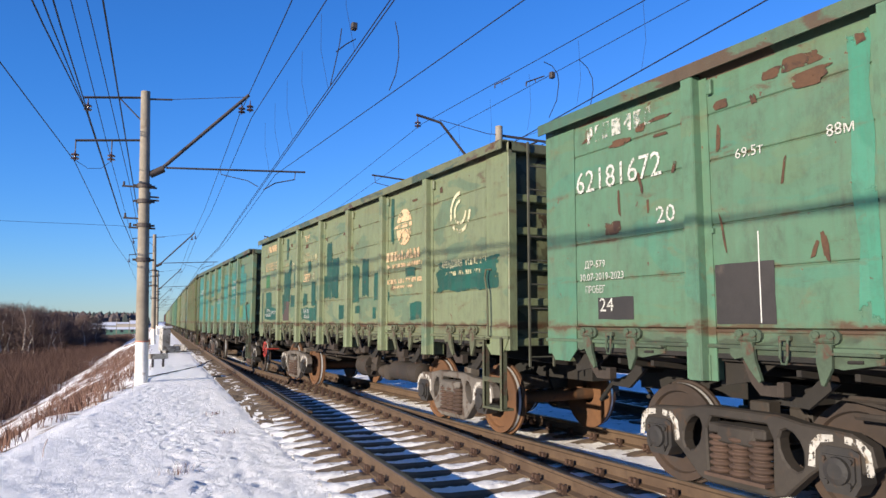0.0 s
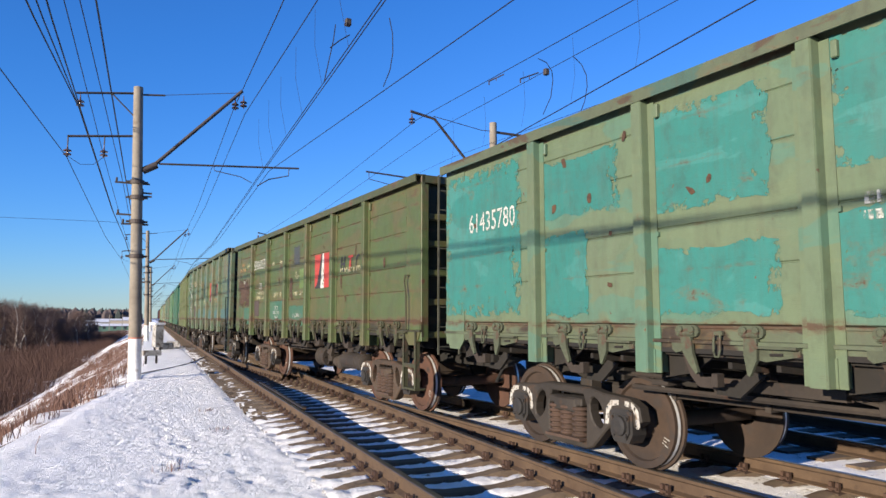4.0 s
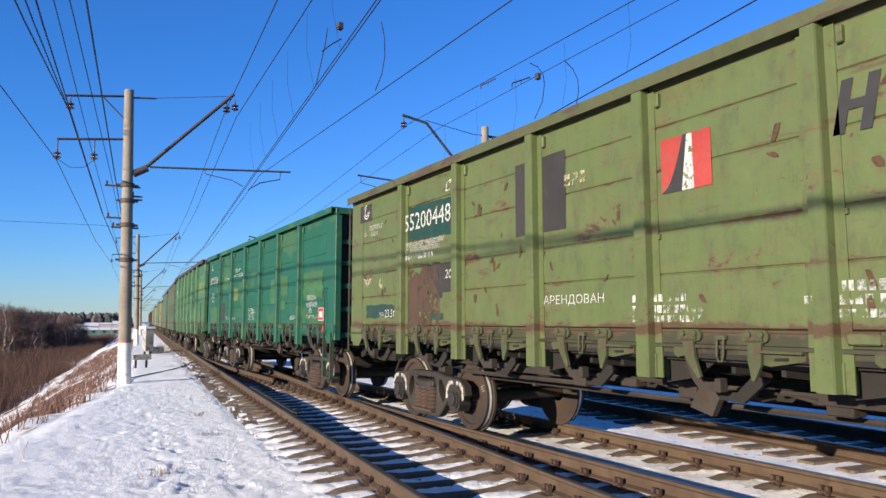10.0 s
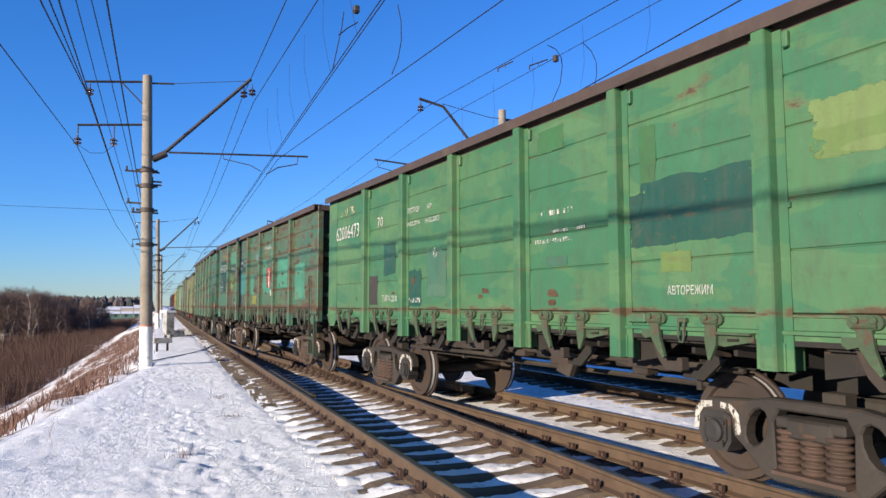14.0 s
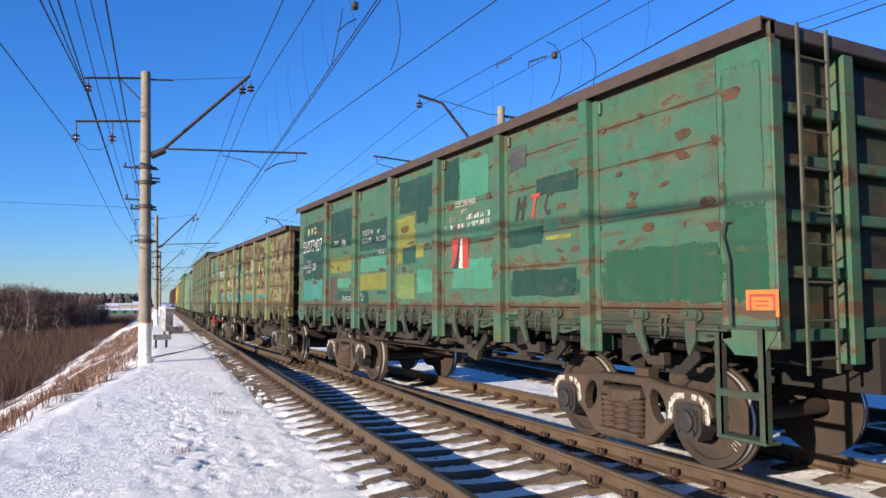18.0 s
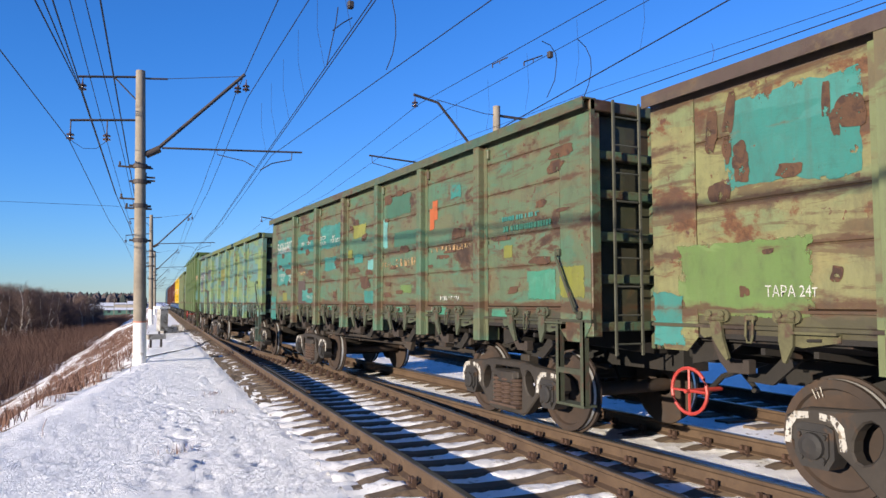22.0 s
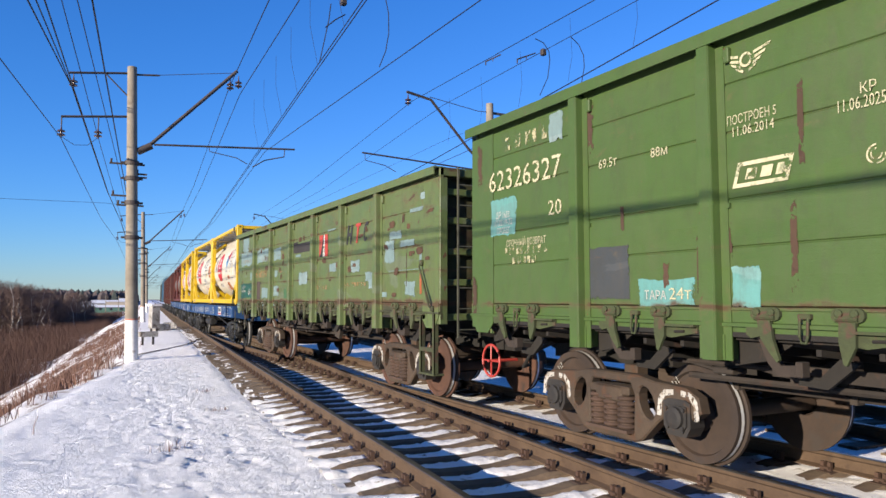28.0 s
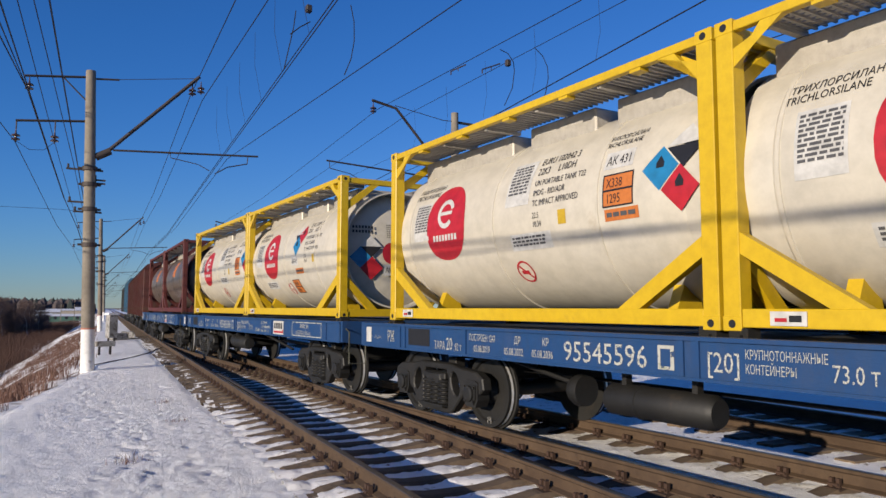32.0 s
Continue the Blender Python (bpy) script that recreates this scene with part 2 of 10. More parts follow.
BALLAST = grainy("brown_ballast", (0.105, 0.075, 0.050), (0.190, 0.140, 0.096), 16, 0.95, 0.0, (0.34, 0.31, 0.28), 0.25, 0.9, 0.03)
BED, SNOW, SLOPE, FIELD, LEDGE = bed_material(), snow_material(), slope_material(), field_material(), ledge_material()
RAIL_SIDE = grainy("rusty_rail_steel", (0.052, 0.030, 0.016), (0.080, 0.049, 0.027), 14, 0.8, 0.0, (0.045, 0.026, 0.014), 0.3, 0.3, 0.004)
RAIL_TOP = grainy("worn_rail_head", (0.070, 0.059, 0.049), (0.140, 0.119, 0.098), 10, 0.42, 0.7)
SLEEPER = grainy("stained_concrete", (0.084, 0.058, 0.038), (0.150, 0.108, 0.072), 6, 0.9, 0.0, (0.060, 0.042, 0.027), 0.3, 0.5, 0.01)
CLIP = grainy("rusty_clip_steel", (0.028, 0.015, 0.010), (0.056, 0.028, 0.017), 20, 0.85)
CONCRETE = grainy("pole_concrete", (0.165, 0.142, 0.114), (0.242, 0.214, 0.176), 3, 0.9, 0.0, (0.144, 0.115, 0.086), 0.25, 0.4, 0.008)
WHITEWASH = grainy("whitewash", (0.62, 0.61, 0.60), (0.80, 0.79, 0.78), 5, 0.9, 0.0, (0.38, 0.34, 0.29), 0.3, 0.4, 0.006)
RED_BAND = plain("faded_red_band", (0.40, 0.15, 0.11), 0.8)
DARK_STEEL = grainy("dark_fittings", (0.035, 0.03, 0.03), (0.07, 0.055, 0.05), 9, 0.7, 0.3)
WIRE = plain("weathered_wire", (0.022, 0.020, 0.022), 0.6, 0.4)
GLASS_INSULATOR = plain("brown_insulator", (0.06, 0.035, 0.03), 0.25)
BOGIE = grainy("oily_cast_steel", (0.012, 0.009, 0.007), (0.027, 0.021, 0.016), 7, 0.75, 0.0, (0.035, 0.019, 0.010), 0.25, 0.4, 0.006)
HOUSING = grainy("dark_bearing_housing", (0.010, 0.009, 0.009), (0.024, 0.021, 0.019), 9, 0.7, 0.0, (0.036, 0.020, 0.011), 0.3, 0.4, 0.006)
DUSTY_BOGIE = grainy("dusty_grey_cast_steel", (0.062, 0.054, 0.047), (0.112, 0.098, 0.086), 6, 0.85, 0.0, (0.040, 0.024, 0.015), 0.35, 0.4, 0.006)
BROWN_BOGIE = grainy("rusty_cast_steel", (0.026, 0.017, 0.011), (0.052, 0.034, 0.021), 7, 0.8, 0.0, (0.050, 0.024, 0.012), 0.35, 0.4, 0.006)
ORANGE_WHEEL = grainy("orange_rusted_wheel", (0.066, 0.029, 0.012), (0.120, 0.052, 0.018), 4, 0.85, 0.0, (0.050, 0.027, 0.015), 0.3, 0.3, 0.004)
RED_WHEEL = grainy("red_brown_wheel", (0.044, 0.020, 0.013), (0.082, 0.036, 0.021), 5, 0.8, 0.0, (0.026, 0.016, 0.012), 0.3, 0.3, 0.004)
BLACK_BOGIE = grainy("black_cast_steel", (0.006, 0.006, 0.006), (0.015, 0.014, 0.013), 7, 0.6, 0.0, (0.023, 0.018, 0.014), 0.2, 0.4, 0.006)
WHEEL = grainy("rusty_wheel_disc", (0.019, 0.012, 0.009), (0.042, 0.024, 0.014), 5, 0.75, 0.0, (0.026, 0.018, 0.014), 0.35, 0.3, 0.004)
TYRE = grainy("bright_tyre", (0.62, 0.62, 0.62), (0.80, 0.80, 0.80), 6, 0.30, 0.45)
WHITE_MARK = grainy("white_axle_paint", (0.255, 0.242, 0.222), (0.385, 0.370, 0.345), 12, 0.8, 0.0, (0.120, 0.090, 0.060), 0.3)
# grime taken to near black: the shade below the wagons is in the colour
UNDER = grainy("underframe_grime_shade", (0.004, 0.004, 0.003), (0.011, 0.008, 0.006), 5, 0.85, 0.0, (0.015, 0.007, 0.004), 0.25, 0.4, 0.008)
STENCIL = grainy("white_stencil", (0.345, 0.345, 0.318), (0.425, 0.425, 0.400), 9, 0.8, 0.0, (0.210, 0.228, 0.180), 0.28)
STENCIL_PALE = grainy("faded_yellow_stencil", (0.360, 0.336, 0.216), (0.432, 0.408, 0.276), 9, 0.8, 0.0, (0.180, 0.198, 0.120), 0.35)
STENCIL_DARK = plain("black_stencil", (0.018, 0.018, 0.021), 0.8)

for m in (STENCIL, STENCIL_PALE):
    worn(m, 9.0, 0.38, 0.47)
worn(WHITE_MARK, 20.0, 0.40, 0.48)


# ---------------------------------------------------------------- mesh helpers
def mesh_of(name, verts, faces, mats=(), index=None, smooth=False):
    me = bpy.data.meshes.new(name)
    me.from_pydata([tuple(v) for v in verts], [], faces)
    for m in mats:
        me.materials.append(m)
    if index is not None:
        me.polygons.foreach_set("material_index", index)
    if smooth:
        me.polygons.foreach_set("use_smooth", [True] * len(me.polygons))
    me.update()
    return me


class Shape:
    """Collects simple solids into one mesh."""

    def __init__(self):
        self.v, self.f, self.i = [], [], []

    def add(self, verts, faces, mat=0):
        k = len(self.v)
        self.v += [tuple(v) for v in verts]
        self.f += [tuple(a + k for a in f) for f in faces]
        self.i += [mat] * len(faces)
        return self

    def box(self, x0, x1, y0, y1, z0, z1, mat=0, c=0.0):
        """A block; c > 0 chamfers its long vertical and horizontal edges seen from the side."""
        if c <= 0:
            vs = [(x, y, z) for x in (x0, x1) for y in (y0, y1) for z in (z0, z1)]
            return self.add(vs, [(0, 1, 3, 2), (4, 6, 7, 5), (0, 4, 5, 1), (2, 3, 7, 6), (0, 2, 6, 4), (1, 5, 7, 3)], mat)
        bm = bmesh.new()
        bmesh.ops.create_cube(bm, size=1.0)
        for w in bm.verts:
            w.co = Vector((x0 + (w.co.x + 0.5) * (x1 - x0), y0 + (w.co.y + 0.5) * (y1 - y0), z0 + (w.co.z + 0.5) * (z1 - z0)))
        bmesh.ops.bevel(bm, geom=bm.edges[:], offset=c, segments=1, affect="EDGES")
        bm.verts.index_update()
        vs, fs = [w.co[:] for w in bm.verts], [[w.index for w in f.verts] for f in bm.faces]
        bm.free()
        return self.add(vs, fs, mat)

    def prism(self, outline, axis, a, b_, mat=0):
        """A flat outline of (u, v) pulled along an axis from a to b_: x takes (y, z), y takes (x, z), z takes (x, y)."""
        put = {"x": lambda u, v, w: (w, u, v), "y": lambda u, v, w: (u, w, v), "z": lambda u, v, w: (u, v, w)}[axis]
        n = len(outline)
        vs = [put(u, v, a) for u, v in outline] + [put(u, v, b_) for u, v in outline]
        fs = [tuple(range(n))[::-1], tuple(range(n, 2 * n))] + [(i, (i + 1) % n, n + (i + 1) % n, n + i) for i in range(n)]
        return self.add(vs, fs, mat)

    def lathe(self, profile, centre, axis="x", n=24, mat=0, arc=(0, 360)):
        """A profile of (along, radius) turned about an axis through centre."""
        cx, cy, cz = centre
        whole = arc[1] - arc[0] >= 360
        m_ = n if whole else n + 1
        vs, fs = [], []
        for along, r in profile:
            for k in range(m_):
                a = radians(arc[0] + (arc[1] - arc[0]) * k / n)
                u, w = r * math.cos(a), r * math.sin(a)
                vs.append({"x": (cx + along, cy + u, cz + w), "y": (cx + u, cy + along, cz + w), "z": (cx + u, cy + w, cz + along)}[axis])
        for j in range(len(profile) - 1):
            for k in range(n):
                k2 = (k + 1) % m_
                fs.append((j * m_ + k, j * m_ + k2, (j + 1) * m_ + k2, (j + 1) * m_ + k))
        return self.add(vs, fs, mat)

    def tube(self, points, r, n=6, mat=0):
        """A round bar through points."""
        pts = [Vector(p) for p in points]
        vs, fs = [], []
        for i, p in enumerate(pts):
            d = (pts[min(i + 1, len(pts) - 1)] - pts[max(i - 1, 0)]).normalized()
            up = Vector((0, 0, 1)) if abs(d.z) < 0.9 else Vector((0, 1, 0))
            s = d.cross(up).normalized()
            u = s.cross(d)
            for k in range(n):
                a = 2 * math.pi * k / n
                vs.append(p + r * (math.cos(a) * s + math.sin(a) * u))
        for i in range(len(pts) - 1):
            for k in range(n):
                fs.append((i * n + k, i * n + (k + 1) % n, (i + 1) * n + (k + 1) % n, (i + 1) * n + k))
        fs.append(tuple(range(n))[::-1])
        fs.append(tuple(range((len(pts) - 1) * n, len(pts) * n)))
        return self.add(vs, fs, mat)

    def mesh(self, name, mats, smooth=False, weld=False):
        me = mesh_of(name, self.v, self.f, mats, self.i, smooth)
        bm = bmesh.new()
        bm.from_mesh(me)
        if weld:
            bmesh.ops.remove_doubles(bm, verts=bm.verts[:], dist=0.0004)
        bmesh.ops.recalc_face_normals(bm, faces=bm.faces[:])
        bm.to_mesh(me)
        bm.free()
        if smooth:
            me.set_sharp_from_angle(angle=radians(38))
        return me


def piece(name, me, parent=None, m=None, label=""):
    ob = new(name, me)
    if parent is not None:
        ob.parent = parent
    if m is not None:
        ob.matrix_basis = m
    if label:
        ob["label"] = label
    return ob


def own_material(ob, mat, slot=0):
    """Gives this object a paint of its own on a shared mesh."""
    ob.material_slots[slot].link = "OBJECT"
    ob.material_slots[slot].material = mat


# ---------------------------------------------------------------- the lines of the tracks
MAIN_SLOPE = 0.102
BEND = 200.0                                   # radius of the turnout curve
TURN = math.atan(MAIN_SLOPE)
Y0 = 30.1 - BEND * math.tan(TURN / 2)          # where the curve begins
SIDE_X = 6.27


def main_x(y):
    return 3.88 + MAIN_SLOPE * (y - 6.7)


def third_x(y):
    return main_x(y) + 6.0


def train_at(s):
    """The place and heading (right of +Y) of the train's track, s metres along it from abreast of the camera."""
    if s < Y0:
        return SIDE_X, s, 0.0
    arc = BEND * TURN
    if s < Y0 + arc:
        a = (s - Y0) / BEND
        return SIDE_X + BEND * (1 - math.cos(a)), Y0 + BEND * math.sin(a), a
    r = s - Y0 - arc
    return (SIDE_X + BEND * (1 - math.cos(TURN)) + r * math.sin(TURN), Y0 + BEND * math.sin(TURN) + r * math.cos(TURN), TURN)


# ---------------------------------------------------------------- ground
def edge_x(y):
    """The brink of the embankment."""
    near = 1.85 + (y - 23.1) * 0.235
    far = 1.85 + (y - 23.1) * MAIN_SLOPE
    return near if y < 23.1 else far


def land(x, y):
    """Height of the ground."""
    d = edge_x(y) - x
    far_d = x - (third_x(y) + 9)
    z = -0.30
    if d > 0:
        roll = min(1.0, d / 0.8)
        z -= 0.10 * roll
        z -= min(max(d - 0.4, 0.0) * 0.52, 3.6)
        if d > 7.6:
            z -= min((d - 7.6) * 0.06, 2.2)
        if d > 60:
            z += min((d - 60) * 0.004, 1.5)
    elif far_d > 0:
        z -= min(far_d * 0.4, 3.0)
    return z


def build_ground():
    ys = list(np.arange(-30, 40, 0.5)) + list(np.arange(40, 120, 2.0)) + list(np.arange(120, 400, 10.0)) + [400, 500, 650, 900, 1300, 2000, 3000, 4500]
    ys = [-4500, -1500, -500, -200, -90, -50] + ys
    offs = [-4500, -2500, -1500, -900, -600, -400, -280, -200, -150, -110, -80, -60, -45, -34, -26, -20, -16, -13] + \
        list(np.arange(-11, 0, 0.5)) + [0.0, 0.15, 0.4, 0.8, 1.2, 2, 3, 5, 8, 12, 16, 20, 24, 28, 32, 36, 45, 60, 90, 150, 300, 700, 1500, 4500]
    vs, fs, ix = [], [], []
    n = len(offs)
    for y in ys:
        e_ = edge_x(max(min(y, 900), -30))
        for o in offs:
            x = e_ + o
            z = land(x, max(min(y, 900), -30))
            if o < -0.3:
                z += 0.25 * noise.noise((x * 0.35, y * 0.35, 0.0)) + 0.5 * noise.noise((x * 0.06, y * 0.06, 3.0)) * min(1, -o / 10)
            vs.append((x, y, z))
    for j in range(len(ys) - 1):
        for i in range(n - 1):
            fs.append((j * n + i, j * n + i + 1, (j + 1) * n + i + 1, (j + 1) * n + i))
            o = offs[i] + 0.1
            ix.append(0 if -0.2 < o < 40 else (3 if -6.4 < o <= -4.4 or -1.7 < o <= -0.2 else (1 if -10 < o <= -0.2 else 2)))
    me = mesh_of("ground", vs, fs, [SNOW, SLOPE, FIELD, LEDGE], ix, True)
    tagged(new("ground", me), "snow-covered railway embankment above a brown winter field", "ground", kind="structure")


def sleeper_near(y):
    """Distance to the nearest sleeper's centre, along the main line."""
    k = (y - 0.1) / 0.55
    return abs(k - round(k)) * 0.55


def build_snow():
    """The snow on the shoulder, trodden, and the snow between the sleepers."""
    rnd = random.Random(4)
    steps = []
    for k in range(55):
        y = 2.5 + rnd.random() * 18
        x = 1.1 + 0.05 * y + rnd.gauss(0, 0.75)
        steps.append((x, y, rnd.uniform(0.07, 0.12), rnd.uniform(-0.5, 0.5)))
    for k in range(46):                          # a line of footprints along the shoulder
        y = 6.0 + 0.36 * k
        x = 1.42 + 0.10 * math.sin(y * 0.6) + (0.11 if k % 2 else -0.11) + rnd.gauss(0, 0.05) + max(0.0, y - 17) * 0.12
        steps.append((x, y, rnd.uniform(0.10, 0.14), rnd.uniform(-0.3, 0.3)))
    for k in range(11):
        steps.append((1.5 + rnd.gauss(0, 0.45), 8.6 + rnd.gauss(0, 1.0), rnd.uniform(0.09, 0.15), rnd.uniform(-0.6, 0.6)))
    xs = np.arange(-5.2, 2.0, 0.06)
    ys = np.concatenate([np.arange(-14.0, 1.0, 0.2), np.arange(1.0, 14, 0.05), np.arange(14, 44, 0.13)])
    vs, fs = [], []
    for y in ys:
        e_ = edge_x(y)
        right = main_x(y) - 1.17 - 0.16 * min(1.0, max(0.0, (y - 11.0) / 4.0)) + 0.16 * noise.noise((y * 1.1, 3.0, 0)) + 0.10 * noise.noise((y * 4.0, 8.0, 0))
        for i in range(len(xs)):
            x = e_ + 0.05 + (right - e_ - 0.05) * i / (len(xs) - 1)
            z = -0.235 + 0.022 * noise.noise((x * 0.9, y * 0.9, 0)) + 0.013 * noise.noise((x * 4.5, y * 4.5, 5)) + 0.010 * noise.noise((x * 11, y * 11, 9)) * (0.4 + 0.6 * min(1, max(0, (x - e_ - 0.6))))
            for sx, sy, r, a in steps:
                if abs(x - sx) < 0.3 and abs(y - sy) < 0.4:
                    u, w = (x - sx) * math.cos(a) + (y - sy) * math.sin(a), -(x - sx) * math.sin(a) + (y - sy) * math.cos(a)
                    q = (u / (0.6 * r)) ** 2 + (w / (1.2 * r)) ** 2
                    if q < 2.2:
                        z += -0.015 * math.exp(-q * q) + 0.006 * math.exp(-(q - 1.5) ** 2 * 4)
            z -= 0.09 * max(0, 1 - (x - e_) / 0.5) ** 2
            z -= 0.04 * max(0, 1 - (right - x) / 0.35)
            vs.append((x, y, z))
    n = len(xs)
    for j in range(len(ys) - 1):
        for i in range(n - 1):
            fs.append((j * n + i, j * n + i + 1, (j + 1) * n + i + 1, (j + 1) * n + i))
    tagged(new("shoulder_snow", mesh_of("shoulder_snow", vs, fs, [SNOW], None, True)),
           "trodden white snow with footprints on the shoulder", "snow", kind="stuff")
    # between and beside the rails; bare ballast shows by the sleeper ends further on
    vs, fs, ix = [], [], []
    ys = np.concatenate([np.arange(-14.0, -2.0, 0.12), np.arange(-2.0, 14, 0.06), np.arange(14, 46, 0.12)])
    n = 190
    for y in ys:
        left = main_x(y) - 1.5
        side_x = train_at(y / math.cos(train_at(y)[2]))[0]
        right = max(third_x(y) + 1.6, SIDE_X + 5)
        for i in range(n):
            q = i / (n - 1)
            x = left + (right - left) * q
            gap = sleeper_near(y - (x - main_x(y)) * -MAIN_SLOPE)
            drift = 0.5 + 0.5 * noise.noise((x * 2.3, y * 2.3, 2.0)) + 0.35 * noise.noise((x * 7, y * 7, 1.0))
            mound = min(1.0, max(0.0, (gap - 0.095) / 0.07))
            off = side_x - main_x(y)
            u = x - main_x(y)
            d = min(abs(u + 0.797), abs(u - 0.797), abs(u - off + 0.797), abs(u - off - 0.797))
            deep = 0.078 if u < -0.85 else (0.032 if u < 0.05 else 0.066)
            z = -0.280 + deep * mound * (0.50 + 0.7 * drift) + 0.012 * drift
            if d < 0.20:
                z = min(z, -0.200 - 0.12 * (0.20 - d) + 0.02 * drift)
            if u > 0.92:
                z = max(z, -0.226 + 0.016 * drift - (0.10 * max(0.0, 0.22 - d)))
            z += 0.012 * noise.noise((x * 16, y * 16, 3.0))
            vs.append((x, y, z))
    for j in range(len(ys) - 1):
        for i in range(n - 1):
            fs.append((j * n + i, j * n + i + 1, (j + 1) * n + i + 1, (j + 1) * n + i))
            x, y, _ = vs[j * n + i]
            u = x - main_x(y)
            bare = min(1.0, max(0.0, (y - 10.5) / 4.0)) * min(1.0, max(0.0, (40 - y) / 8.0))
            ix.append(1 if -1.6 < u < -0.62 and noise.noise((x * 3.0, y * 2.0, 4.0)) + 0.5 * noise.noise((x * 9, y * 9, 1.0)) < 0.75 * bare - 0.62 else 0)
    tagged(new("track_snow", mesh_of("track_snow", vs, fs, [BED, BALLAST], ix, True)),
           "dirty snow lying between the sleepers", "snow", kind="stuff")


RAIL_OUTLINE = ((-0.075, -0.18), (0.075, -0.18), (0.075, -0.168), (0.012, -0.148), (0.010, -0.055), (0.036, -0.036), (0.037, -0.008), (0.030, 0.0),
                (-0.030, 0.0), (-0.037, -0.008), (-0.036, -0.036), (-0.010, -0.055), (-0.012, -0.148), (-0.075, -0.168))


def rail(line, label):
    """A rail swept along points of (x, y, heading)."""
    n = len(RAIL_OUTLINE)
    vs, fs, ix = [], [], []
    for x, y, h in line:
        for u, z in RAIL_OUTLINE:
            vs.append((x + u * math.cos(h), y - u * math.sin(h), z))
    for j in range(len(line) - 1):
        for k in range(n):
            fs.append((j * n + k, j * n + (k + 1) % n, (j + 1) * n + (k + 1) % n, (j + 1) * n + k))
            ix.append(1 if k in (6, 7, 8) else 0)
    fs.append(tuple(range(n)))
    fs.append(tuple(range(len(vs) - n, len(vs)))[::-1])
    ix += [0, 0]
    return tagged(new("rail", mesh_of("rail", vs, fs, [RAIL_SIDE, RAIL_TOP], ix)), label, "rail", "rails", "structure")


def offset_line(points, o):
    return [(x + o * math.cos(h), y - o * math.sin(h), h) for x, y, h in points]


def build_rails():
    G = 0.797
    reach = [-120, -60, -20, 0, 20, 60, 150, 400, 900]
    main = [(main_x(y), y, TURN) for y in reach]
    third = [(third_x(y), y, TURN) for y in reach]
    side = [train_at(s) for s in [-120, -60, 0, 8, 14, Y0] + list(np.arange(Y0 + 1.0, Y0 + 21.5, 1.0))]
    rail(offset_line(main, -G), "brown rusty running rail of the near track")
    rail(offset_line(third, -G), "shaded rail of the far track")
    rail(offset_line(third, G), "shaded rail of the far track")
    # the right rail of the main line is broken by the frog of the turnout
    near = [(main_x(y), y, TURN) for y in (-120, -60, -20, 0, 8, 15.2)]
    far = [(main_x(y), y, TURN) for y in (14.3, 20, 60, 150, 400, 900)]
    rail(offset_line(near, G), "brown rusty rail ending at the frog of the turnout")
    rail(offset_line(far, G), "brown rusty rail running on from the frog")
    rail(offset_line([p for p in side if p[1] < 14.4], -G), "rail of the diverging track under the wagons")
    rail(offset_line([p for p in side if p[1] > 14.0], -G), "curved closure rail of the turnout")
    rail(offset_line(side, G), "outer rail of the diverging track")
    # check rails beside the frog
    rail([(x + 0.12, y, h) for x, y, h in offset_line([(main_x(y), y, TURN) for y in (12.2, 17.6)], -G)], "short check rail beside the running rail")
    rail([(x - 0.12, y, h) for x, y, h in offset_line([train_at(s) for s in (12.2, 17.6)], G)], "short check rail beside the running rail")


